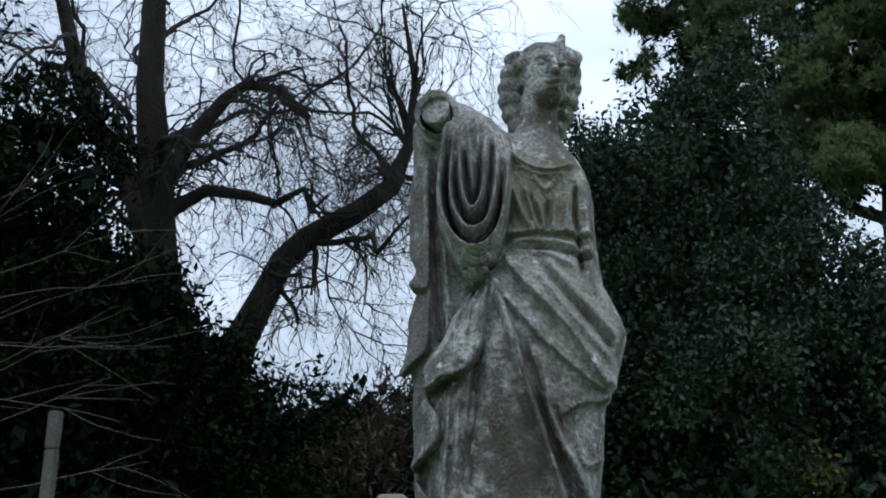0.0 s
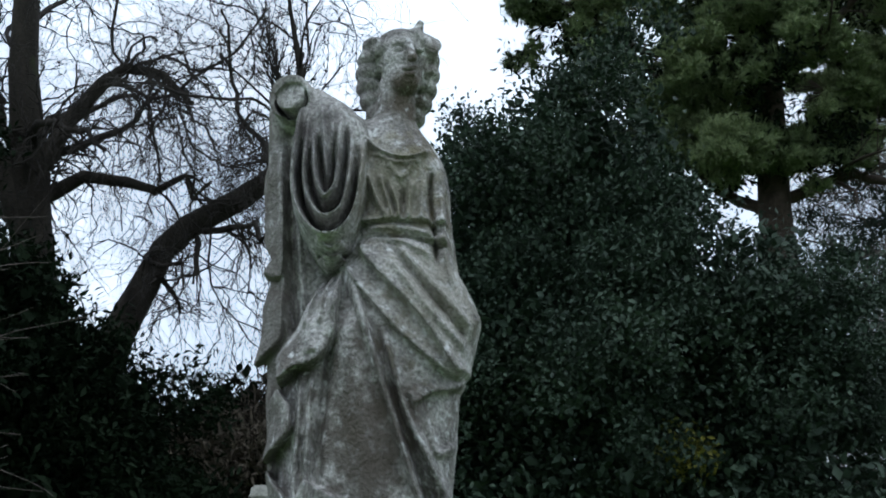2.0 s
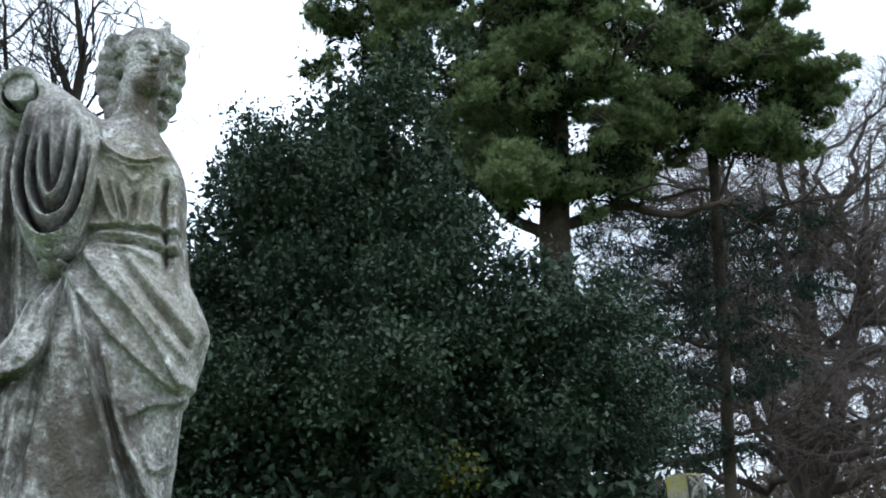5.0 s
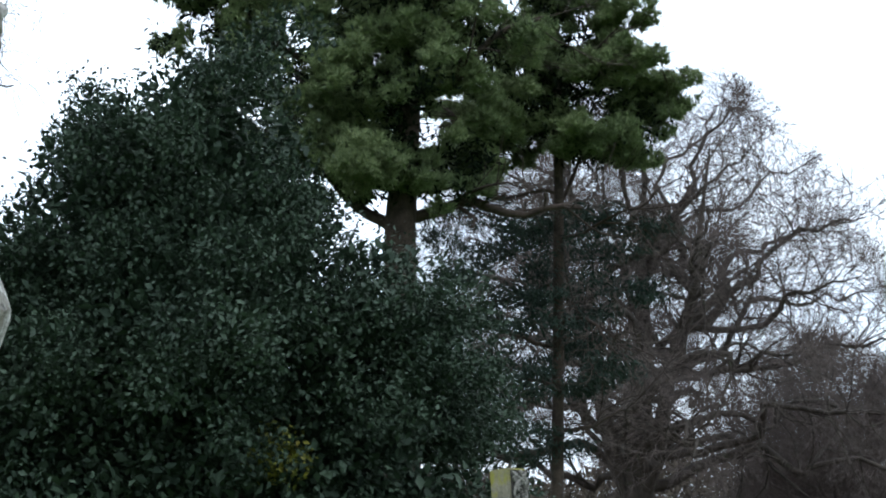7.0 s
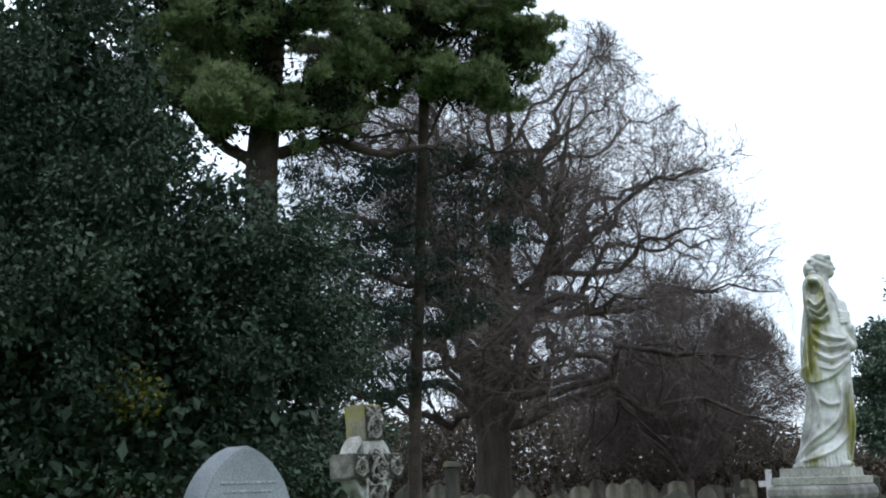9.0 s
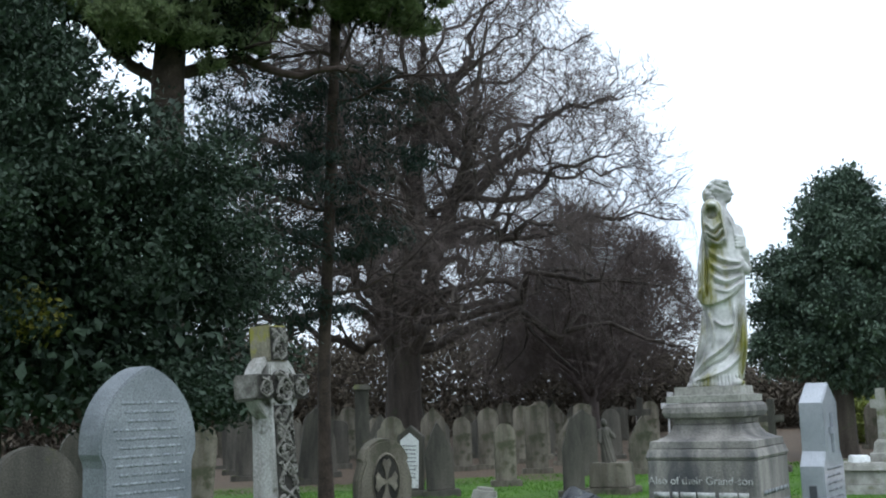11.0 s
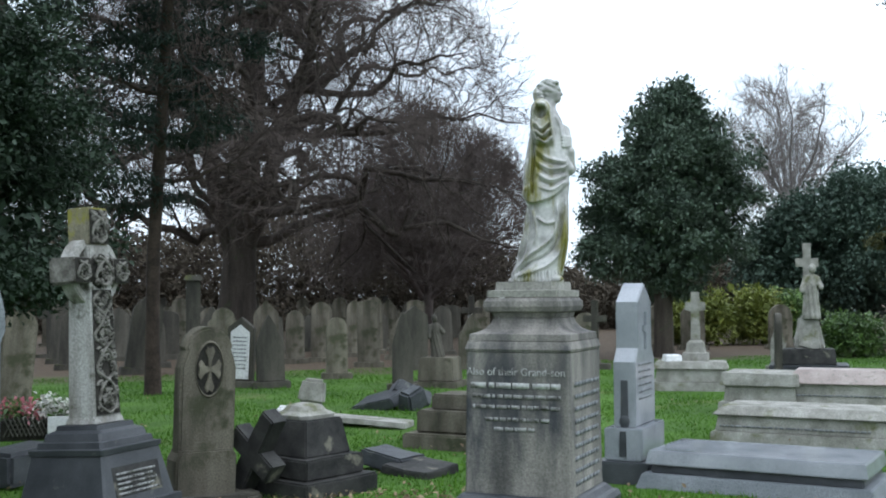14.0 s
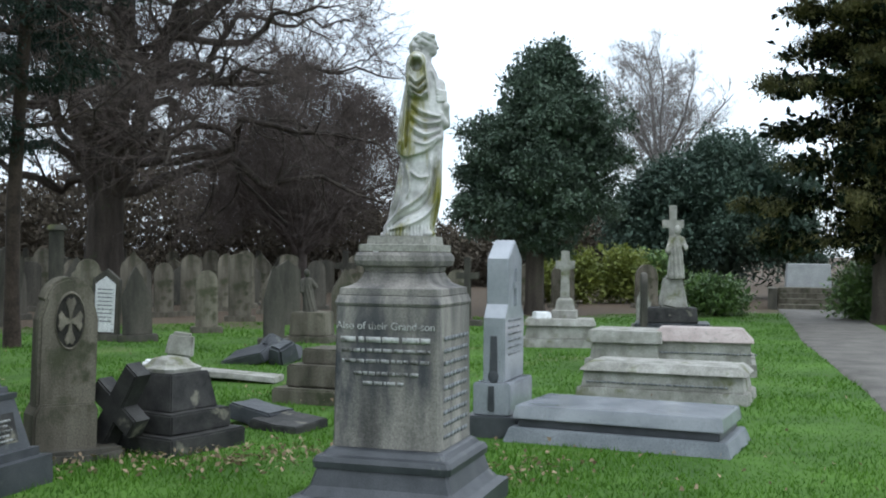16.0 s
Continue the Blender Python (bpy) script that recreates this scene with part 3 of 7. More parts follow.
# ---- statues ----
def surface_nets(field, origin, h):
    """A quad mesh of the surface where the field is zero."""
    inside = field < 0
    nx, ny, nz = field.shape
    corner = [(i, j, k) for i in (0, 1) for j in (0, 1) for k in (0, 1)]

    def cut(a, c):
        return a[c[0]:nx - 1 + c[0], c[1]:ny - 1 + c[1], c[2]:nz - 1 + c[2]]

    count = sum(cut(inside, c).astype(np.int8) for c in corner)
    live = (count > 0) & (count < 8)
    at = np.argwhere(live)
    vals = {c: cut(field, c)[live] for c in corner}
    total, hits = np.zeros((len(at), 3)), np.zeros(len(at))
    for c in corner:
        for axis in range(3):
            if c[axis]:
                continue
            e = tuple(1 if q == axis else c[q] for q in range(3))
            a, b = vals[c], vals[e]
            m = (a < 0) != (b < 0)
            t = np.where(m, a / np.where(a == b, 1, a - b), 0)
            p = np.tile(np.array(c, float), (len(at), 1))
            p[:, axis] = t
            total[m] += p[m]
            hits[m] += 1
    verts = origin + h * (at + total / hits[:, None])
    index = np.full(live.shape, -1, dtype=np.int64)
    index[live] = np.arange(len(at))
    quads = []
    for axis in range(3):
        u, v = (axis + 1) % 3, (axis + 2) % 3
        lo = [slice(1, -1)] * 3
        lo[axis] = slice(0, -1)
        hi = list(lo)
        hi[axis] = slice(1, None)
        a, b = inside[tuple(lo)], inside[tuple(hi)]
        off = np.array([1, 1, 1])
        off[axis] = 0
        for first, flip in ((a & ~b, False), (~a & b, True)):
            p = np.argwhere(first) + off
            q = []
            for du, dv in ((-1, -1), (0, -1), (0, 0), (-1, 0)):
                s = p.copy()
                s[:, u] += du
                s[:, v] += dv
                q.append(index[s[:, 0], s[:, 1], s[:, 2]])
            q = np.stack(q[::-1] if flip else q, 1)
            quads.append(q[(q >= 0).all(1)])
    return verts, np.concatenate(quads)


def grid(lo, hi, h):
    ax = [np.arange(a, b, h, dtype=np.float32) for a, b in zip(lo, hi)]
    return np.meshgrid(*ax, indexing="ij")


def capsule(p, a, b, ra, rb, sy=1.0):
    d = [b[k] - a[k] for k in range(3)]
    q = [p[k] - a[k] for k in range(3)]
    t = np.clip((q[0] * d[0] + q[1] * d[1] + q[2] * d[2]) / max(sum(k * k for k in d), 1e-9), 0, 1)
    return np.sqrt((q[0] - t * d[0]) ** 2 + ((q[1] - t * d[1]) / sy) ** 2 + (q[2] - t * d[2]) ** 2) - (ra + (rb - ra) * t)


def ellipsoid(p, c, r):
    k = np.sqrt(sum(((p[i] - c[i]) / r[i]) ** 2 for i in range(3)))
    return (k - 1) * min(r)


def blend(a, b, k):
    t = np.clip(0.5 + 0.5 * (b - a) / k, 0, 1)
    return b + (a - b) * t - k * t * (1 - t)


def ramp01(x, a, b):
    t = np.clip((x - a) / (b - a), 0, 1)
    return t * t * (3 - 2 * t)


def crease(phase, sharp=0.7):
    return 2 * np.abs(np.sin(phase)) ** sharp - 1.2


def bent(pts, n=8):
    """A smooth polyline through the given (x, z) points."""
    p = [np.array(q, float) for q in pts]
    p = [2 * p[0] - p[1]] + p + [2 * p[-1] - p[-2]]
    out = []
    for k in range(1, len(p) - 2):
        for i in range(n):
            t = i / n
            a, b, c, d = p[k - 1], p[k], p[k + 1], p[k + 2]
            out.append(0.5 * (2 * b + (c - a) * t + (2 * a - 5 * b + 4 * c - d) * t * t + (3 * b - a - 3 * c + d) * t ** 3))
    return np.array(out + [p[-2]])


def near_curve(x, z, pts):
    """Distance to a curve, the side (positive to its left) and the place along it, for a flat grid."""
    c = bent(pts)
    best = np.full(x.shape, 9.0)
    side, at = np.zeros_like(best), np.zeros_like(best)
    for k in range(len(c) - 1):
        d = c[k + 1] - c[k]
        t = np.clip(((x - c[k][0]) * d[0] + (z - c[k][1]) * d[1]) / max((d ** 2).sum(), 1e-12), 0, 1)
        ex, ez = x - c[k][0] - t * d[0], z - c[k][1] - t * d[1]
        q = np.sqrt(ex ** 2 + ez ** 2)
        m = q < best
        best[m] = q[m]
        side[m] = np.sign(d[0] * ez - d[1] * ex)[m]
        at[m] = ((k + t) / (len(c) - 1))[m]
    return best, side, at


def fold_map(x, z, ridges, hems):
    """Carved drapery as a relief: ridges (width, height, points) and cloth hems (height, run, points), the cloth on the left of its hem."""
    d = np.zeros_like(x)
    for w, h, pts in ridges:
        q, _, t = near_curve(x, z, pts)
        d += h * np.exp(-(q / (0.82 * w)) ** 2) * np.clip(np.minimum(t, 1 - t) * 7 + 0.15, 0, 1)
    for h, run, pts in hems:
        q, s, t = near_curve(x, z, pts)
        s = s * q
        d += h * ramp01(s, -0.004, 0.004) * np.exp(-np.maximum(s, 0) / run) * np.clip(np.minimum(t, 1 - t) * 9, 0, 1)
    return d


def profiled(p, rows, y0=0.0, power=2.4):
    """A rounded column: rows of (z, left, right, half depth)."""
    x, y, z = p
    r = np.array(rows)
    zz = z[0, 0]
    lf, rt, dp = [np.interp(zz, r[:, 0], r[:, k])[None, None] for k in (1, 2, 3)]
    a, c = (rt - lf) / 2, (rt + lf) / 2
    k = (np.abs((x - c) / a) ** power + np.abs((y - y0) / dp) ** power) ** (1 / power)
    return np.maximum((k - 1) * np.minimum(a, dp), np.maximum(r[0, 0] - z, z - r[-1, 0]))


def statue_draped():
    """A robed figure, one arm broken off above the elbow, heavy sleeve and overfold; front towards -y, feet at z 0."""
    h = 0.0043
    lo, hi = (-0.37, -0.27, -0.02), (0.27, 0.19, 1.40)
    p = grid(lo, hi, h)
    x, y, z = p
    x2, z2 = x[:, 0, :], z[:, 0, :]
    d = profiled(p, [(0.0, -0.27, 0.13, 0.20), (0.17, -0.275, 0.142, 0.195), (0.27, -0.272, 0.156, 0.19), (0.42, -0.262, 0.172, 0.18), (0.455, -0.255, 0.2, 0.178), (0.50, -0.245, 0.214, 0.172), (0.56, -0.21, 0.23, 0.165), (0.633, -0.17, 0.203, 0.15), (0.69, -0.13, 0.176, 0.14), (0.79, -0.08, 0.168, 0.118), (0.83, -0.07, 0.167, 0.113), (0.90, -0.075, 0.168, 0.118), (0.953, -0.085, 0.16, 0.115), (1.014, -0.10, 0.135, 0.095), (1.06, -0.085, 0.10, 0.07), (1.09, -0.03, 0.07, 0.05)])
    # folds of the skirt, overfold and bodice
    ridges = [
        (0.013, 0.026, [(-0.10, 0.72), (-0.072, 0.63), (-0.015, 0.435), (0.022, 0.31), (0.065, 0.165), (0.10, 0.0)]),
        (0.012, 0.020, [(-0.01, 0.56), (0.012, 0.46), (0.040, 0.36), (0.09, 0.25), (0.13, 0.165), (0.15, 0.02)]),
        (0.016, -0.014, [(-0.05, 0.62), (0.0, 0.44), (0.035, 0.31), (0.085, 0.16), (0.12, 0.0)]),
        (0.055, 0.022, [(-0.09, 0.62), (-0.075, 0.45), (-0.06, 0.28), (-0.05, 0.1)]),
        (0.014, -0.016, [(-0.13, 0.60), (-0.155, 0.42), (-0.175, 0.25), (-0.175, 0.05)]),
        (0.010, 0.014, [(-0.185, 0.46), (-0.195, 0.36), (-0.20, 0.24), (-0.205, 0.1)]),
        (0.010, 0.014, [(-0.215, 0.46), (-0.222, 0.33), (-0.232, 0.20), (-0.235, 0.05)]),
        (0.007, 0.012, [(-0.150, 0.73), (-0.18, 0.66), (-0.215, 0.56)]),
        (0.006, 0.012, [(-0.135, 0.725), (-0.155, 0.65), (-0.17, 0.57)]),
        (0.006, 0.012, [(-0.115, 0.725), (-0.125, 0.66), (-0.135, 0.60)]),
        (0.022, 0.014, [(-0.185, 0.60), (-0.19, 0.54), (-0.185, 0.50)]),
        (0.010, 0.012, [(0.075, 0.385), (0.092, 0.32), (0.115, 0.265), (0.16, 0.29)]),
        (0.010, 0.012, [(0.05, 0.41), (0.075, 0.32), (0.10, 0.22), (0.125, 0.08)]),
        (0.012, 0.012, [(0.0, 0.745), (0.06, 0.66), (0.13, 0.57), (0.20, 0.50)]),
        (0.012, 0.013, [(0.03, 0.775), (0.09, 0.70), (0.15, 0.63), (0.21, 0.56)]),
        (0.008, -0.010, [(0.02, 0.76), (0.08, 0.68), (0.15, 0.59), (0.2, 0.535)]),
        (0.009, 0.010, [(-0.045, 0.80), (0.0, 0.79), (0.06, 0.775), (0.12, 0.74)]),
        (0.011, 0.014, [(-0.063, 0.826), (0.04, 0.819), (0.118, 0.80), (0.165, 0.785)]),
        (0.007, -0.012, [(-0.06, 0.80), (0.04, 0.799), (0.118, 0.782), (0.16, 0.77)]),
        (0.009, 0.015, [(-0.045, 0.98), (-0.02, 0.90), (0.005, 0.845)]),
        (0.008, 0.015, [(-0.015, 0.97), (0.008, 0.90), (0.022, 0.84)]),
        (0.009, 0.017, [(0.015, 0.935), (0.033, 0.88), (0.036, 0.838)]),
        (0.009, 0.016, [(0.078, 0.945), (0.064, 0.89), (0.058, 0.838)]),
        (0.008, 0.013, [(0.105, 0.95), (0.096, 0.89), (0.092, 0.835)]),
        (0.007, -0.014, [(0.0, 0.95), (0.02, 0.89), (0.03, 0.845)]),
        (0.009, -0.014, [(0.05, 0.93), (0.048, 0.88), (0.047, 0.84)]),
        (0.008, 0.010, [(0.01, 1.0), (0.045, 0.955), (0.085, 1.0)]),
        (0.008, -0.020, [(0.125, 0.98), (0.118, 0.90), (0.125, 0.82), (0.13, 0.72)]),
        (0.010, 0.010, [(0.15, 0.93), (0.150, 0.84), (0.155, 0.74), (0.17, 0.66)]),
        (0.007, 0.016, [(-0.05, 1.085), (-0.02, 1.042), (0.02, 1.016), (0.06, 1.009), (0.10, 1.018), (0.128, 1.04)]),
        (0.006, 0.010, [(-0.03, 1.03), (0.02, 1.000), (0.06, 0.993), (0.10, 1.002)]),
    ]
    hems = [
        (0.026, 0.07, [(-0.07, 0.80), (-0.054, 0.74), (0.05, 0.62), (0.11, 0.54), (0.165, 0.455), (0.215, 0.46)]),
        (0.020, 0.05, [(-0.11, 0.74), (-0.095, 0.70), (-0.025, 0.61), (0.015, 0.56), (0.09, 0.49), (0.163, 0.44), (0.20, 0.46)]),
        (0.018, 0.05, [(0.06, 0.37), (0.10, 0.40), (0.165, 0.415), (0.2, 0.44)]),
        (0.034, 0.10, [(-0.285, 0.45), (-0.268, 0.452), (-0.228, 0.475), (-0.19, 0.478), (-0.155, 0.503), (-0.128, 0.555), (-0.120, 0.62), (-0.11, 0.70)]),
        (0.026, 0.09, [(-0.32, 0.262), (-0.305, 0.275), (-0.245, 0.325), (-0.24, 0.36), (-0.245, 0.393), (-0.265, 0.42), (-0.28, 0.45)]),
        (0.022, 0.07, [(-0.27, 0.13), (-0.25, 0.17), (-0.29, 0.225), (-0.31, 0.26)]),
        (0.022, 0.06, [(-0.05, 0.08), (-0.105, 0.15), (-0.155, 0.19), (-0.21, 0.21), (-0.23, 0.15)]),
        (0.020, 0.03, [(0.17, 0.832), (0.12, 0.835), (0.04, 0.838), (-0.04, 0.842), (-0.07, 0.85)][::-1]),
    ]
    xa, za = x2 * 1.045, z2 + 0.13 * (0.387 * z2 - 0.01)
    relief = np.clip(1.55 * fold_map(xa, za, ridges, hems), -0.030, 0.062)
    facing = 1 - ramp01(y, -0.02, 0.06)
    d = d - relief[:, None, :] * facing
    # long mantle hanging behind the broken arm, in two tiers
    back = profiled(p, [(0.0, -0.298, -0.16, 0.075), (0.42, -0.306, -0.15, 0.072), (0.5, -0.312, -0.15, 0.07), (0.55, -0.306, -0.15, 0.07), (0.72, -0.297, -0.14, 0.066), (0.91, -0.294, -0.13, 0.062), (1.13, -0.288, -0.12, 0.058), (1.19, -0.275, -0.15, 0.045)], 0.05)
    mantle = 1.4 * fold_map(x2, z2, [(0.012, 0.016, [(-0.262, 1.05), (-0.262, 0.9), (-0.258, 0.72), (-0.25, 0.5)]), (0.009, -0.014, [(-0.24, 1.0), (-0.242, 0.8), (-0.232, 0.62), (-0.225, 0.5)]), (0.010, 0.012, [(-0.225, 0.85), (-0.215, 0.7), (-0.205, 0.6)]), (0.014, 0.012, [(-0.30, 0.45), (-0.295, 0.3), (-0.29, 0.1)])],
                      [(0.022, 0.12, [(-0.33, 0.73), (-0.305, 0.705), (-0.273, 0.694), (-0.256, 0.72), (-0.255, 0.9), (-0.26, 1.05)]), (0.022, 0.10, [(-0.34, 0.48), (-0.322, 0.50), (-0.285, 0.525), (-0.262, 0.56), (-0.258, 0.7)])])
    back = back - mantle[:, None, :] * (1 - ramp01(y, 0.03, 0.09))
    d = blend(d, back, 0.012)
    # sleeve slung from the stump in deep hanging folds
    sleeve = profiled(p, [(0.695, -0.148, -0.114, 0.06), (0.713, -0.165, -0.10, 0.085), (0.741, -0.184, -0.085, 0.10), (0.78, -0.203, -0.066, 0.11), (0.83, -0.219, -0.052, 0.115), (0.89, -0.230, -0.043, 0.115), (0.95, -0.232, -0.035, 0.11), (1.03, -0.225, -0.03, 0.10), (1.08, -0.217, -0.05, 0.09), (1.12, -0.212, -0.09, 0.07), (1.16, -0.20, -0.15, 0.045)], -0.045)
    sags = 1.35 * fold_map(x2 * 1.05, z2 * 1.05, [
        (0.011, 0.034, [(-0.205, 1.2), (-0.222, 1.08), (-0.234, 0.95), (-0.220, 0.865), (-0.185, 0.808), (-0.145, 0.785), (-0.10, 0.808), (-0.07, 0.87), (-0.056, 0.96), (-0.052, 1.05)]),
        (0.009, 0.026, [(-0.193, 1.14), (-0.203, 0.98), (-0.198, 0.905), (-0.17, 0.850), (-0.14, 0.840), (-0.105, 0.868), (-0.085, 0.96), (-0.080, 1.08)]),
        (0.009, 0.024, [(-0.178, 1.08), (-0.176, 0.97), (-0.163, 0.912), (-0.145, 0.892), (-0.122, 0.93), (-0.112, 1.03), (-0.105, 1.12)]),
        (0.008, 0.022, [(-0.158, 1.15), (-0.150, 1.05), (-0.146, 0.97), (-0.140, 0.93)]),
        (0.007, 0.014, [(-0.132, 1.16), (-0.13, 1.08), (-0.128, 1.0)]),
        (0.008, -0.026, [(-0.212, 1.05), (-0.218, 0.96), (-0.208, 0.89), (-0.18, 0.835), (-0.145, 0.815), (-0.105, 0.838), (-0.078, 0.91), (-0.068, 1.03)]),
        (0.008, -0.030, [(-0.19, 1.03), (-0.19, 0.95), (-0.168, 0.88), (-0.142, 0.866), (-0.113, 0.90), (-0.098, 1.0), (-0.094, 1.09)]),
        (0.008, -0.034, [(-0.166, 1.06), (-0.160, 0.98), (-0.150, 0.915), (-0.13, 0.96), (-0.125, 1.06)]),
        (0.007, 0.018, [(-0.18, 0.785), (-0.14, 0.762), (-0.10, 0.78)]),
        (0.006, 0.014, [(-0.165, 0.758), (-0.137, 0.742), (-0.108, 0.755)]),
        (0.006, -0.014, [(-0.18, 0.772), (-0.138, 0.750), (-0.10, 0.768)]),
    ], [])
    sleeve = sleeve - sags[:, None, :] * (1 - ramp01(y, -0.03, 0.05))
    d = blend(d, sleeve, 0.008)
    # shoulder, broken stump facing forward under a hood of cloth
    d = blend(d, capsule(p, (-0.03, 0.0, 1.02), (-0.19, -0.02, 1.125), 0.062, 0.050), 0.03)
    hood = capsule(p, (-0.20, 0.02, 1.115), (-0.232, -0.09, 1.135), 0.060, 0.058)
    hood = blend(hood, capsule(p, (-0.28, 0.0, 1.13), (-0.272, 0.0, 0.95), 0.022, 0.03), 0.03)
    hood = np.maximum(hood, -(y * 0.93 + x * 0.32 + z * 0.05 + 0.122))
    hollow = capsule(p, (-0.238, -0.20, 1.12), (-0.228, -0.05, 1.125), 0.046, 0.044)
    hollow = np.minimum(hollow, capsule(p, (-0.245, -0.16, 1.09), (-0.238, -0.09, 1.00), 0.034, 0.014))
    d = np.maximum(blend(d, hood, 0.012), -hollow)
    stump = capsule(p, (-0.20, 0.0, 1.12), (-0.246, -0.14, 1.145), 0.038, 0.041)
    stump = np.maximum(stump, -(y * 0.88 + x * 0.40 - z * 0.22 + 0.437))
    d = np.minimum(d, stump)
    # neck
    d = blend(d, capsule(p, (0.022, 0.005, 0.98), (0.038, -0.01, 1.19), 0.062, 0.047), 0.03)
    # head, lifted and turned a little aside
    head = ellipsoid(p, (0.058, -0.012, 1.258), (0.064, 0.082, 0.088))
    head = blend(head, ellipsoid(p, (0.060, -0.056, 1.182), (0.034, 0.036, 0.028)), 0.035)
    for ex, ez in ((0.045, 1.264), (0.101, 1.260)):
        head = -blend(-head, ellipsoid(p, (ex, -0.100, ez), (0.023, 0.032, 0.0145)), 0.006)
        head = blend(head, ellipsoid(p, (ex, -0.079, ez - 0.001), (0.014, 0.012, 0.007)), 0.002)
    head = blend(head, capsule(p, (0.074, -0.090, 1.280), (0.081, -0.119, 1.222), 0.007, 0.013), 0.005)
    head = -blend(-head, capsule(p, (0.054, -0.110, 1.1975), (0.094, -0.108, 1.1975), 0.014, 0.014), 0.006)
    head = blend(head, capsule(p, (0.058, -0.096, 1.2055), (0.090, -0.096, 1.2055), 0.006, 0.006), 0.002)
    head = blend(head, capsule(p, (0.062, -0.093, 1.1895), (0.086, -0.093, 1.1895), 0.0065, 0.0065), 0.002)
    d = blend(d, head, 0.010)
    # waved hair parted at the brow and drawn back, loose curls at both sides, a crest above
    hair = ellipsoid(p, (0.055, 0.026, 1.275), (0.088, 0.085, 0.080))
    hair = np.maximum(hair, -ellipsoid(p, (0.070, -0.090, 1.225), (0.060, 0.078, 0.095)))
    hair = hair - 0.010 * crease((z * 0.9 + np.abs(x - 0.085) * 0.5) * 80, 0.7)
    for k in range(6):
        t = k / 5
        hair = blend(hair, ellipsoid(p, (0.006 - 0.046 * math.sin(0.55 + 2.1 * t), -0.014 + 0.05 * t, 1.298 - 0.165 * t), (0.034, 0.050, 0.024)), 0.008)
        hair = blend(hair, ellipsoid(p, (0.108 + 0.030 * math.sin(0.4 + 2.5 * t) - 0.034 * t, -0.012 + 0.07 * t, 1.298 - 0.17 * t), (0.032, 0.048, 0.025)), 0.008)
    for k in range(4):
        hair = blend(hair, capsule(p, (0.086, -0.066 + 0.024 * k, 1.312 + 0.012 * k), (-0.012 - 0.008 * k, -0.046 + 0.024 * k, 1.276 + 0.016 * k), 0.013, 0.018), 0.004)
        hair = blend(hair, capsule(p, (0.090, -0.066 + 0.024 * k, 1.312 + 0.012 * k), (0.134 + 0.004 * k, -0.040 + 0.024 * k, 1.276 + 0.016 * k), 0.013, 0.018), 0.004)
    hair = blend(hair, capsule(p, (0.095, -0.03, 1.325), (0.106, -0.04, 1.352), 0.020, 0.010), 0.010)
    d = blend(d, hair, 0.006)
    d = blend(d, np.maximum(np.abs(z - 0.01) - 0.02, np.sqrt((x + 0.06) ** 2 + y ** 2 * 1.6) - 0.25), 0.02)
    d = d + 0.0011 * np.sin(x * 70 + np.sin(z * 43) * 2) * np.sin(z * 61 + y * 37) * np.sin(y * 66)
    return surface_nets(d, np.array(lo), h)


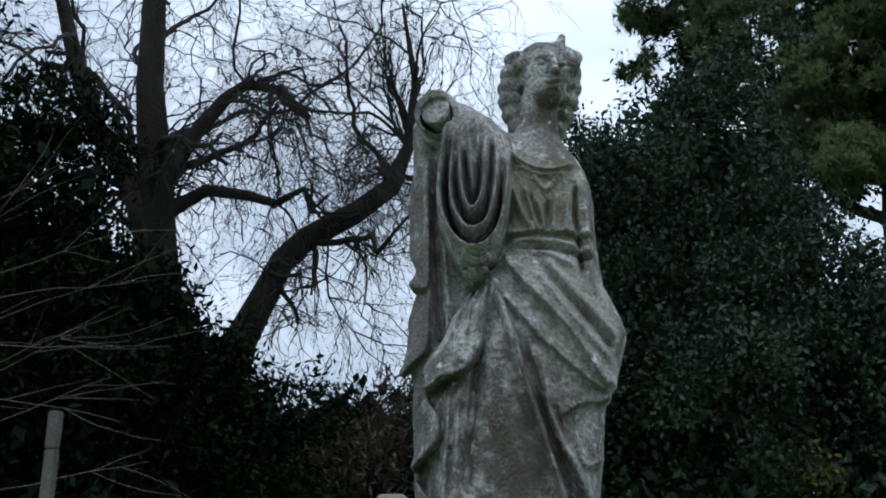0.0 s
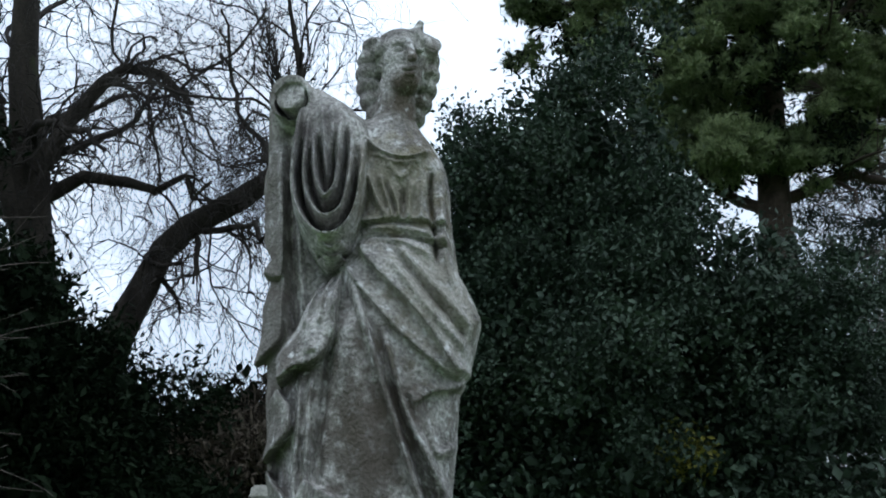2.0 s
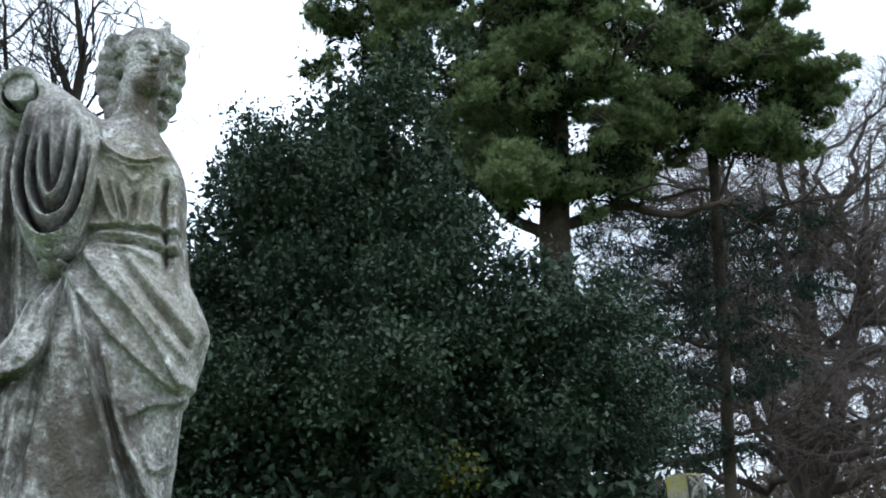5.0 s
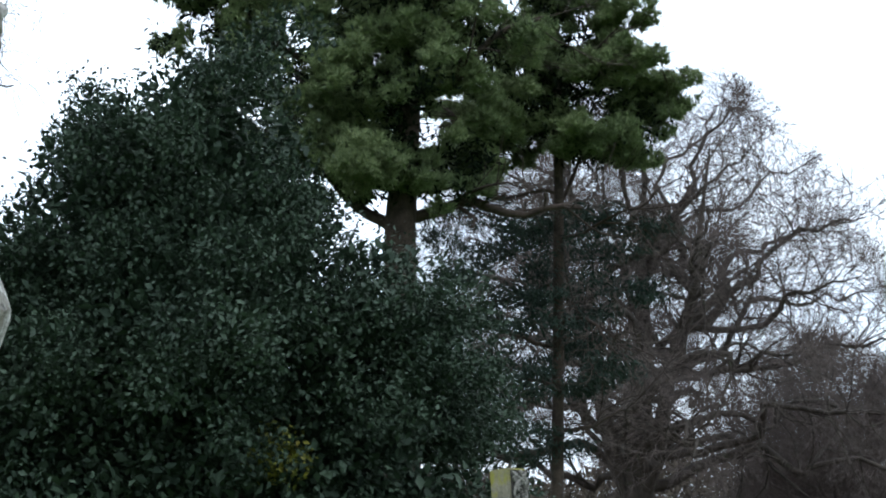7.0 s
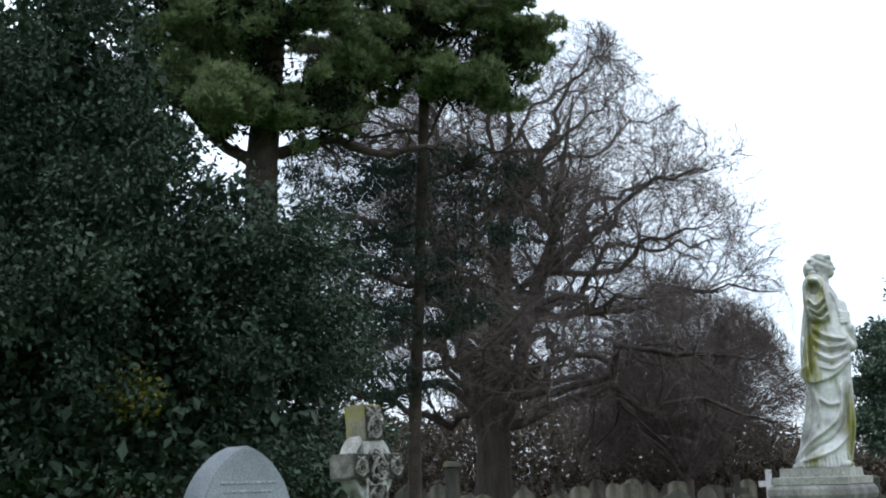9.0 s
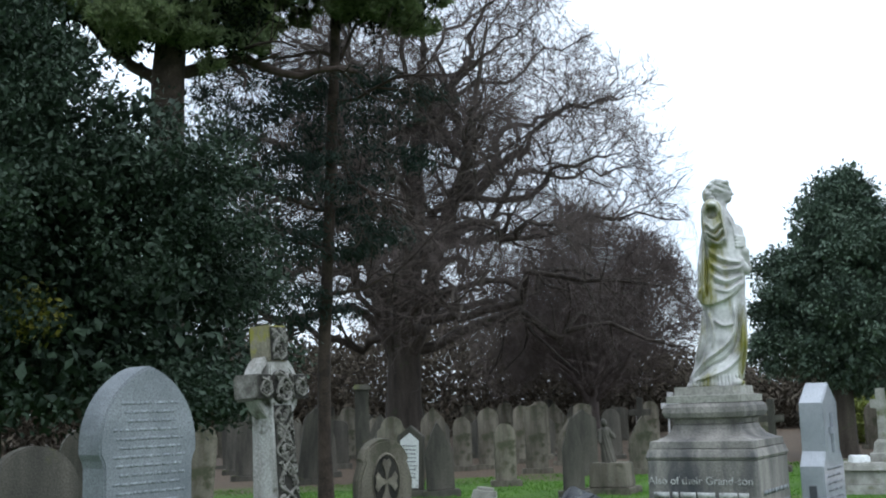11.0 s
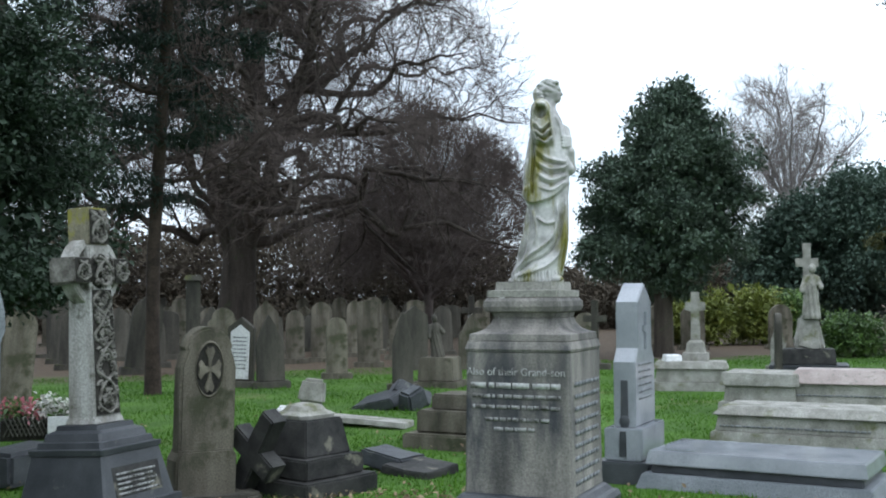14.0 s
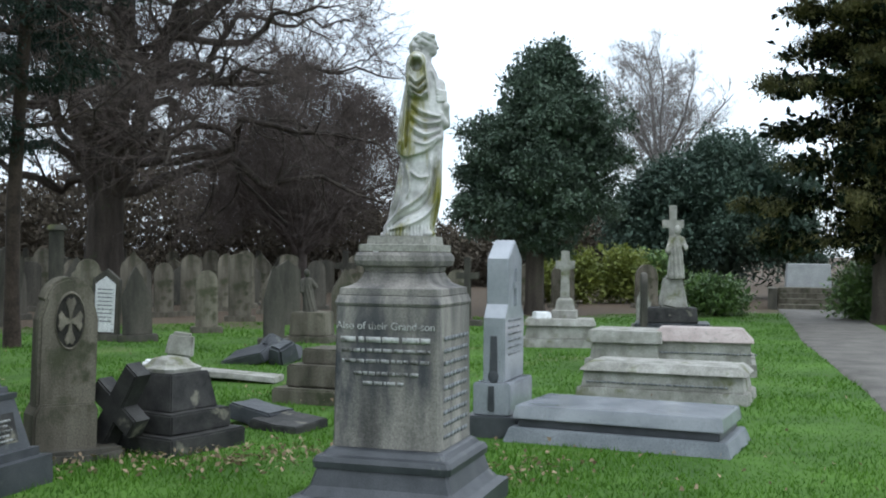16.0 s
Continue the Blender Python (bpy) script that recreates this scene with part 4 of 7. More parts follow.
def statue_profile():
    """A robed figure with a broken raised arm and the other hand at the breast; it looks towards +x, feet at z 0."""
    h = 0.0062
    lo, hi = (-0.22, -0.22, -0.02), (0.30, 0.22, 1.30)
    p = grid(lo, hi, h)
    x, y, z = p
    x2, z2 = x[:, 0, :], z[:, 0, :]
    d = profiled(p, [(0.0, -0.155, 0.165, 0.17), (0.08, -0.125, 0.178, 0.165), (0.15, -0.097, 0.19, 0.16), (0.257, -0.072, 0.212, 0.155), (0.32, -0.058, 0.214, 0.15), (0.45, -0.032, 0.215, 0.145), (0.53, -0.052, 0.215, 0.15), (0.60, -0.060, 0.222, 0.15), (0.70, -0.055, 0.222, 0.145), (0.78, -0.046, 0.215, 0.135), (0.86, -0.032, 0.208, 0.125), (0.94, -0.016, 0.196, 0.12), (1.0, -0.004, 0.18, 0.11), (1.05, 0.004, 0.155, 0.09), (1.10, 0.02, 0.12, 0.06)])
    relief = fold_map(x2, z2, [
        (0.012, 0.018, [(0.018, 0.81), (0.09, 0.752), (0.19, 0.728), (0.22, 0.76)]),
        (0.012, 0.018, [(0.018, 0.735), (0.10, 0.682), (0.19, 0.693), (0.22, 0.73)]),
        (0.013, 0.018, [(0.024, 0.66), (0.11, 0.612), (0.205, 0.647)]),
        (0.012, 0.014, [(0.04, 0.57), (0.12, 0.553), (0.205, 0.612)]),
        (0.010, -0.016, [(0.02, 0.772), (0.095, 0.717), (0.19, 0.71)]),
        (0.010, -0.016, [(0.02, 0.70), (0.10, 0.648), (0.20, 0.668)]),
        (0.010, -0.014, [(0.03, 0.615), (0.115, 0.582), (0.205, 0.63)]),
        (0.012, 0.020, [(0.0, 0.92), (-0.012, 0.80), (-0.02, 0.65), (-0.03, 0.52)]),
        (0.009, -0.020, [(0.012, 0.88), (0.008, 0.75), (0.0, 0.62), (-0.005, 0.5)]),
        (0.010, 0.014, [(-0.04, 0.76), (-0.048, 0.66), (-0.055, 0.55)]),
        (0.012, 0.022, [(0.147, 0.50), (0.142, 0.345), (0.09, 0.24), (-0.04, 0.147), (-0.14, 0.04)]),
        (0.012, 0.020, [(0.193, 0.42), (0.17, 0.20), (0.09, 0.10), (-0.03, 0.052), (-0.12, 0.03)]),
        (0.011, -0.018, [(0.17, 0.46), (0.155, 0.27), (0.09, 0.165), (-0.03, 0.10), (-0.12, 0.03)]),
        (0.010, 0.016, [(0.20, 0.52), (0.20, 0.35), (0.198, 0.20), (0.17, 0.05)]),
        (0.012, 0.018, [(0.018, 0.39), (0.077, 0.35), (0.14, 0.362)]),
        (0.010, 0.016, [(-0.04, 0.47), (-0.05, 0.38), (-0.065, 0.28), (-0.11, 0.12)]),
        (0.010, 0.016, [(-0.01, 0.45), (0.018, 0.31), (0.0, 0.22)]),
        (0.010, -0.014, [(-0.02, 0.45), (-0.02, 0.33), (-0.05, 0.2), (-0.1, 0.08)]),
        (0.008, 0.010, [(0.14, 1.02), (0.17, 0.95), (0.18, 0.88)]),
    ], [(0.026, 0.10, [(-0.09, 0.56), (-0.069, 0.53), (-0.028, 0.481), (0.03, 0.478), (0.135, 0.519), (0.228, 0.612)])])
    relief = relief + 0.009 * crease(x2 * 150, 0.6) * (1 - ramp01(z2, 0.045, 0.07))
    d = d - relief[:, None, :] * (1 - ramp01(y, 0.0, 0.07))
    # sleeve slung below the broken arm
    sleeve = profiled(p, [(0.82, 0.03, 0.13, 0.05), (0.84, 0.014, 0.136, 0.075), (0.90, -0.010, 0.132, 0.085), (0.95, -0.012, 0.125, 0.085), (1.04, -0.004, 0.108, 0.08), (1.09, 0.006, 0.098, 0.07), (1.115, 0.03, 0.08, 0.05)], -0.085)
    sags = fold_map(x2, z2, [
        (0.010, 0.018, [(0.0, 1.08), (-0.004, 0.98), (0.006, 0.90), (0.03, 0.84)]),
        (0.010, 0.018, [(0.098, 1.08), (0.112, 0.98), (0.125, 0.90), (0.122, 0.835)]),
        (0.009, 0.018, [(0.01, 0.97), (0.054, 0.925), (0.10, 0.97)]),
        (0.009, 0.018, [(0.012, 0.92), (0.062, 0.880), (0.11, 0.93)]),
        (0.009, 0.016, [(0.03, 0.87), (0.08, 0.842), (0.118, 0.88)]),
        (0.008, -0.016, [(0.012, 0.945), (0.058, 0.902), (0.105, 0.95)]),
        (0.008, -0.016, [(0.02, 0.895), (0.07, 0.86), (0.112, 0.905)]),
    ], [])
    sleeve = sleeve - sags[:, None, :] * (1 - ramp01(y, -0.08, 0.0))
    d = blend(d, sleeve, 0.008)
    d = blend(d, capsule(p, (0.06, 0.0, 1.03), (0.055, -0.13, 1.055), 0.07, 0.058), 0.02)
    d = np.maximum(d, -ellipsoid(p, (0.051, -0.21, 1.030), (0.038, 0.11, 0.046)))
    d = np.minimum(d, ellipsoid(p, (0.052, -0.165, 1.078), (0.034, 0.03, 0.016)))
    # forearm laid across, hand at the breast
    d = blend(d, capsule(p, (0.226, 0.02, 0.69), (0.232, -0.03, 0.80), 0.030, 0.027), 0.012)
    d = blend(d, capsule(p, (0.226, 0.02, 0.70), (0.19, 0.05, 0.94), 0.035, 0.04), 0.02)
    d = blend(d, capsule(p, (0.150, -0.06, 0.78), (0.225, -0.04, 0.69), 0.030, 0.030), 0.012)
    for k in range(4):
        d = np.minimum(d, capsule(p, (0.185, -0.10, 0.825 + 0.020 * k), (0.232, -0.03, 0.835 + 0.017 * k), 0.011, 0.011))
    # neck, head in profile, hair knotted behind
    d = blend(d, capsule(p, (0.085, 0.0, 1.03), (0.110, 0.0, 1.15), 0.047, 0.042), 0.02)
    head = ellipsoid(p, (0.122, 0.0, 1.178), (0.056, 0.052, 0.066))
    head = blend(head, ellipsoid(p, (0.150, 0.0, 1.128), (0.022, 0.026, 0.020)), 0.018)
    head = blend(head, capsule(p, (0.170, 0.0, 1.182), (0.182, 0.0, 1.160), 0.007, 0.009), 0.008)
    head = blend(head, capsule(p, (0.164, -0.012, 1.138), (0.172, 0.0, 1.138), 0.008, 0.008), 0.006)
    head = -blend(-head, ellipsoid(p, (0.168, -0.034, 1.180), (0.014, 0.016, 0.010)), 0.005)
    d = blend(d, head, 0.008)
    hair = ellipsoid(p, (0.095, 0.0, 1.200), (0.068, 0.062, 0.055))
    hair = hair - 0.009 * crease((x * 0.5 + z) * 75, 0.7)
    for k in range(5):
        hair = np.minimum(hair, ellipsoid(p, (0.055 + 0.012 * math.sin(k * 2.1), -0.045, 1.215 - 0.026 * k), (0.022, 0.024, 0.016)))
        hair = np.minimum(hair, ellipsoid(p, (0.07 + 0.02 * k, -0.030, 1.236 + 0.008 * math.sin(k * 1.3)), (0.018, 0.035, 0.018)))
    hair = np.minimum(hair, ellipsoid(p, (0.026, -0.01, 1.16), (0.026, 0.04, 0.05)))
    d = blend(d, hair, 0.006)
    d = blend(d, ellipsoid(p, (0.12, -0.12, 0.012), (0.06, 0.03, 0.022)), 0.012)
    d = blend(d, np.maximum(np.abs(z - 0.0) - 0.014, np.sqrt((x - 0.01) ** 2 + y ** 2) - 0.17), 0.01)
    d = d + 0.0008 * np.sin(x * 60 + np.sin(z * 40) * 2) * np.sin(z * 55 + y * 30) * np.sin(y * 60)
    return surface_nets(d, np.array(lo), h)


def smooth_verts(v, f, rounds=1):
    for _ in range(rounds):
        s, c = np.zeros_like(v), np.zeros(len(v))
        for k in range(4):
            a, b = f[:, k], f[:, (k + 1) % 4]
            for q in range(3):
                s[:, q] += np.bincount(a, v[b, q], len(v)) + np.bincount(b, v[a, q], len(v))
            c += np.bincount(a, minlength=len(v)) + np.bincount(b, minlength=len(v))
        v = v * 0.8 + 0.2 * s / c[:, None]
    return v


def build_statue(maker, m, mat, label):
    v, f = maker()
    ob = new("statue", mesh_from("statue", smooth_verts(v, f), f, mat, True))
    ob.matrix_world = m
    return tagged(ob, label, "statue")


build_statue(statue_draped, pose(-2.36, 1.49, 1.665, 0, 0, 47) @ Matrix.Diagonal((1, 1, 1.045, 1)), STATUE_STONE, "lichen-spotted grey stone statue of a robed figure, raised arm broken off")
build_statue(statue_profile, pose(-0.235, 7.03, 1.705, 0, 0, 0) @ Matrix.Scale(1.035, 4), STATUE_MARBLE, "pale marble statue of a robed figure streaked with green algae")


# ---- statue pedestals ----
def build_near_pedestal():
    ob = thing("statue_pedestal", "tall grey stone pedestal under the lichened statue", "pedestal", pose(-2.36, 1.49, 0, 0, 0, 47))
    part("die", stacked([(0.36, 0.5), (0.34, 1.3), (0.44, 1.36), (0.44, 1.44), (0.34, 1.5), (0.30, 1.655)]), PLINTH_STONE, ob)
    part("base", stacked([(0.55, 0.0), (0.55, 0.25), (0.46, 0.30), (0.42, 0.496)]), PLINTH_STONE, ob)


build_near_pedestal()


def build_inscribed_pedestal():
    ob = thing("statue_pedestal", "tall dark sandstone pedestal with worn white inscription under the marble statue", "pedestal", pose(-0.24, 7.03, 0, 0, 0, -17))
    part("statue_block", stacked([(0.235, 1.604), (0.235, 1.645), (0.195, 1.649), (0.19, 1.70)], 0.012), LEDGER_STONE, ob, "mossy stepped top block")
    part("cornice", stacked([(0.205, 1.475), (0.212, 1.505), (0.245, 1.515), (0.256, 1.545), (0.252, 1.578), (0.235, 1.60)], 0.012), PLINTH_STONE, ob)
    part("neck", stacked([(0.325, 1.335), (0.322, 1.375), (0.285, 1.385), (0.245, 1.405), (0.218, 1.44), (0.207, 1.471)], 0.012), PLINTH_STONE, ob)
    part("cap", stacked([(0.338, 1.268), (0.345, 1.285), (0.33, 1.331)], 0.012), PLINTH_STONE, ob)
    part("die", stacked([(0.348, 0.40), (0.345, 0.45), (0.336, 1.264)], 0.014), PLINTH_STONE, ob)
    part("base_moulding", stacked([(0.44, 0.275), (0.445, 0.315), (0.43, 0.345), (0.40, 0.355), (0.375, 0.385), (0.352, 0.397)], 0.02), DARK_GRANITE, ob)
    part("plinth", stacked([(0.56, -0.08), (0.56, 0.10), (0.50, 0.115), (0.455, 0.17), (0.425, 0.271)], 0.02), DARK_GRANITE, ob)
    lettering("Also of their Grand-son", 0.066, pose(-0.01, -0.343, 1.125, 90.6, 0, 0), BRIGHT_INK, ob)
    bars([(1.045, -0.30, 0.30)], -0.341, 0.034, BRIGHT_INK, ob)
    bars([(0.985, -0.29, 0.29), (0.92, -0.29, 0.29)], -0.3415, 0.022, INK, ob)
    bars([(0.845, -0.21, 0.22), (0.785, -0.15, 0.12)], -0.3425, 0.022, INK, ob)
    side = bars([(1.06 - 0.075 * k, -0.26, 0.26) for k in range(9)], -0.344, 0.026, DARK_INK, ob)
    side.matrix_local = pose(0, 0, 0, 0, 0, 90)


build_inscribed_pedestal()


# ---- trees ----
def tree(name, label, x, y, category="tree", group=""):
    return thing(name, label, category, pose(x, y, 0), group)


def shift(lines, x, y):
    return [[((p[0] - x, p[1] - y, p[2]), r) for p, r in line] for line in lines]


def growth(ob, name, lines, sides, mat):
    """Branches past counting, as one part."""
    tagged(child(name, mesh_from(name, *tubes(lines, sides), mat), ob), kind="stuff")


def build_bare_beech():
    """The great spreading bare tree: crooked limbs off a tall trunk, a broad dome of twigs that hangs low at its rim."""
    rng = random.Random(5)
    ob = tree("bare_tree", "huge spreading bare beech with brown twigs behind the graves", -10.8, 35.0)

    def keep(p):
        drop = max(p[2] - 6.5, 0.0)
        return ((p[0] - 0.8) / 9.3) ** 2 + (p[1] / 9.3) ** 2 + (drop / 10.7) ** 2 < 1 + 0.06 * math.sin(p[0] * 2.3 + p[2]) and p[2] > 1.5

    trunk = [((0, 0, -0.3), 1.0), ((0.0, 0, 0.5), 0.70), ((0.02, 0.0, 1.8), 0.58), ((0.1, 0.0, 3.6), 0.52), ((0.3, 0, 5.6), 0.42), ((0.6, 0.1, 8.0), 0.30), ((0.7, 0, 10.5), 0.20), ((1.0, 0, 13.0), 0.10), ((1.1, 0, 15.5), 0.04)]
    twin = [((0.1, 0, 2.4), 0.36), ((-0.5, -0.4, 4.4), 0.30), ((-0.8, -0.8, 6.6), 0.24), ((-1.4, -0.9, 9.0), 0.16), ((-1.7, -1.2, 11.6), 0.10), ((-1.9, -1.3, 14.2), 0.04)]
    fork = [((0.15, 0, 3.0), 0.34), ((1.0, -0.5, 4.6), 0.28), ((1.6, -0.7, 6.8), 0.22), ((2.6, -1.0, 9.0), 0.16), ((3.1, -1.2, 11.5), 0.09), ((3.6, -1.2, 14.0), 0.03)]

    def arching(a, e, stem, z, radius):
        """A crooked limb that leaves its stem upward, spreads, and sinks again at its tip."""
        k = max(j for j in range(len(stem)) if stem[j][0][2] <= z)
        q = stem[min(k + 1, len(stem) - 1)][0]
        t = (z - stem[k][0][2]) / max(q[2] - stem[k][0][2], 0.01)
        start = Vector(stem[k][0]).lerp(Vector(q), min(t, 1.0))
        end = Vector((0.8 + 8.9 * math.cos(e) * math.cos(a), 8.9 * math.cos(e) * math.sin(a), 5.2 + 11.6 * math.sin(e) - 2.6 * (1 - e)))
        mid = start.lerp(end, 0.52) + Vector((0, 0, 1.9 * math.cos(e)))
        ph, line, n = [rng.uniform(0, 6.28) for _ in range(4)], [], 18
        for i in range(n + 1):
            t = i / n
            p = start * (1 - t) ** 2 + mid * (2 * t * (1 - t)) + end * t * t
            g = 0.62 * math.sin(math.pi * min(t * 1.3, 1.0))
            p = p + Vector((math.sin(9 * t + ph[0]), math.sin(8 * t + ph[1]), 0.8 * math.sin(12 * t + ph[2]))) * g
            p = p + Vector([rng.gauss(0, 0.11) for _ in range(3)]) * (t > 0)
            line.append((tuple(p), radius * (1 - t) ** 0.85 + 0.014))
        return line

    limbs = [twin, fork]
    count = 44
    for k in range(count):
        u = (k + 0.5) / count
        limbs.append(arching(k * 2.4 + 0.3, math.asin(0.02 + 0.95 * u), (trunk, twin, fork)[k % 3], 3.2 + 7.2 * u + rng.uniform(-0.3, 0.3), rng.uniform(0.10, 0.19) * (1.1 - 0.4 * u)))
    second = branch_out(rng, limbs, (11, 14), 2.8, 0.45, 0.95, 8, 0.26, 0.01, keep, 0.22, 0.25, 0.018)
    third = branch_out(rng, second, (7, 8), 1.7, 0.5, 0.9, 6, 0.25, 0.03, keep, 0.2, 0.4, 0.010)
    fourth = branch_out(rng, third, (6, 7), 1.05, 0.5, 0.9, 4, 0.22, 0.05, keep, 0.15, 0.5, 0.0062)
    fifth = branch_out(rng, fourth, 1, 0.5, 0.7, 0.9, 2, 0.2, 0.01, None, 0.2, 0.6, 0.0048)
    child("trunk", mesh_from("trunk", *tubes([trunk], 14), BEECH_BARK, True), ob)
    for line in limbs:
        child("limb", mesh_from("limb", *tubes([line], 8), BEECH_BARK, True), ob)
    growth(ob, "branchwork", second, 5, BEECH_BARK)
    growth(ob, "twiggery", third, 4, TWIG)
    growth(ob, "fine_twiggery", fourth + fifth, 3, TWIG)


def build_weeping_oak():
    rng = random.Random(11)
    X, Y = -12.4, 5.3
    ob = tree("bare_tree", "old bare oak with crooked limbs and weeping twigs", X, Y)
    trunk = [((-12.4, 5.4, -0.3), 0.75), ((-12.3, 5.35, 1.5), 0.55), ((-12.2, 5.2, 3.2), 0.46), ((-12.2, 4.9, 4.7), 0.30), ((-12.15, 4.75, 5.6), 0.27), ((-12.0, 4.62, 6.3), 0.24), ((-11.8, 4.4, 7.3), 0.19), ((-11.55, 4.28, 8.3), 0.16), ((-11.4, 4.3, 9.6), 0.1)]
    limb = [((-12.1, 5.5, 3.4), 0.30), ((-11.98, 5.68, 4.15), 0.25), ((-11.5, 5.88, 4.92), 0.20), ((-11.35, 6.0, 5.3), 0.18), ((-11.05, 6.14, 5.52), 0.17), ((-10.6, 6.55, 5.82), 0.155), ((-10.3, 6.82, 6.1), 0.14), ((-10.05, 6.9, 6.55), 0.085), ((-9.85, 6.86, 7.3), 0.05), ((-9.75, 6.6, 8.2), 0.02)]
    left = [((-12.15, 4.8, 5.2), 0.20), ((-12.15, 4.4, 6.15), 0.16), ((-12.3, 4.0, 6.8), 0.14), ((-12.3, 3.7, 7.5), 0.12), ((-12.25, 3.4, 8.4), 0.09)]
    fork = [((-12.0, 4.7, 6.1), 0.15), ((-11.75, 4.95, 6.75), 0.11), ((-11.45, 5.2, 7.2), 0.10), ((-11.2, 5.35, 7.35), 0.08), ((-10.8, 5.6, 7.2), 0.06), ((-10.5, 5.8, 6.8), 0.04)]
    arch = [((-12.1, 4.8, 5.85), 0.12), ((-11.8, 5.2, 6.15), 0.09), ((-11.3, 5.5, 6.0), 0.075), ((-11.1, 5.75, 5.9), 0.06), ((-10.8, 5.95, 6.05), 0.045), ((-10.75, 6.0, 5.75), 0.035), ((-10.6, 6.15, 5.95), 0.025)]
    main = [[(q, r * 0.86) for q, r in line] for line in shift([trunk, limb, left, fork, arch], X, Y)]
    keep = lambda p: p[2] > 2.6
    more = branch_out(rng, main, 7, 2.4, 0.32, 1.0, 10, 0.36, -0.02, keep, 0.38, 0.35, 0.018)
    second = branch_out(rng, main + more, 6, 1.4, 0.32, 1.0, 9, 0.38, -0.06, keep, 0.25, 0.4, 0.009)
    third = branch_out(rng, more + second, 7, 0.85, 0.42, 0.9, 8, 0.30, -0.13, keep, 0.15, 0.4, 0.0042)
    fourth = branch_out(rng, third, 3, 0.45, 0.7, 0.8, 5, 0.26, -0.14, keep, 0.15, 0.6, 0.003)
    high = branch_out(rng, main[1:2], 10, 1.6, 0.3, 0.8, 8, 0.20, 0.05, keep, 0.74, 0.35, 0.010)
    high2 = branch_out(rng, high, 7, 0.8, 0.45, 0.7, 4, 0.15, 0.04, keep, 0.15, 0.5, 0.0055)
    high3 = branch_out(rng, high2, 4, 0.45, 0.7, 0.7, 3, 0.15, 0.03, keep, 0.15, 0.5, 0.0045)
    child("trunk", mesh_from("trunk", *tubes(main[:1], 14), OAK_BARK, True), ob)
    for line in main[1:]:
        child("limb", mesh_from("limb", *tubes([line], 10), OAK_BARK, True), ob)
    growth(ob, "branchwork", more + high, 6, OAK_TWIG)
    growth(ob, "twiggery", second + high2, 4, OAK_TWIG)
    growth(ob, "fine_twiggery", third + fourth + high3, 3, OAK_TWIG)


def leafy(name, label, x, y, blobs, n, per, sigma, size, mat, seed, trunk_r=0.2, trunk_top=3.0, inner=0.55, aspect=0.5, droop=0.0, category="tree", group="", bark=None, lean=0.0, flat=1.0, low=-1.0, limbs=10, inner_mat=None, lumps=60, lump_r=0.3, floor=0.05, tiers=0):
    """A tree or shrub with a trunk, inner limbs and a crown of many small leaves; blobs are local (centre, radii)."""
    rng, rp = np.random.default_rng(seed), random.Random(seed)
    ob = tree(name, label, x, y, category, group)
    top = (lean, 0, trunk_top)
    if trunk_r:
        stem = [[((0, 0, -0.2), trunk_r * 1.35), ((0, 0, 0.3), trunk_r), ((lean * 0.5, 0, trunk_top * 0.5), trunk_r * 0.8), (top, trunk_r * 0.5)]]
        for k in range(limbs):
            c, r = blobs[k % len(blobs)]
            s = rp.uniform(0.35, 0.95)
            a = (lean * s, 0, trunk_top * s)
            d = Vector((c[0] - a[0] + rp.uniform(-1, 1) * r[0] * 0.7, c[1] - a[1] + rp.uniform(-1, 1) * r[1] * 0.7, c[2] - a[2] + rp.uniform(-0.6, 0.8) * r[2]))
            stem.append(grow(rp, a, d, d.length, trunk_r * 0.4, 7, 0.08, 0.01))
        child("trunk", mesh_from("trunk", *tubes(stem, 8), bark or BARK, True), ob)
    sprays = lumpy(rng, blobs, lumps, lump_r, low)
    if tiers:
        sprays = lumpy(rng, sprays, tiers, lump_r * 0.42, -0.5)
    share = int(n * (0.9 if tiers else 0.8))
    pts = np.concatenate([blob_points(rng, sprays, share, 0.7, -0.45), blob_points(rng, blobs, n - share, inner, low)])
    pts = pts[pts[:, 2] > floor + 0.12 * np.sin(pts[:, 0] * 5) * np.sin(pts[:, 1] * 4)]
    mid = np.mean([b[0] for b in blobs], axis=0)
    tagged(child("crown", mesh_from("crown", *leaves(rng, pts, per, sigma, size, mid, droop, aspect, flat), mat), ob), kind="stuff")
    # an inner_mat darker than the crown puts interior shade into leaf colour
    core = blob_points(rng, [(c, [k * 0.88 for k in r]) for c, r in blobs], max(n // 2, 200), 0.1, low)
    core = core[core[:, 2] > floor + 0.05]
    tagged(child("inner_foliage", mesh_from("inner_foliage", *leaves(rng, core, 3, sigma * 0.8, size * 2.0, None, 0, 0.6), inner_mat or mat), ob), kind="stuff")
    return ob


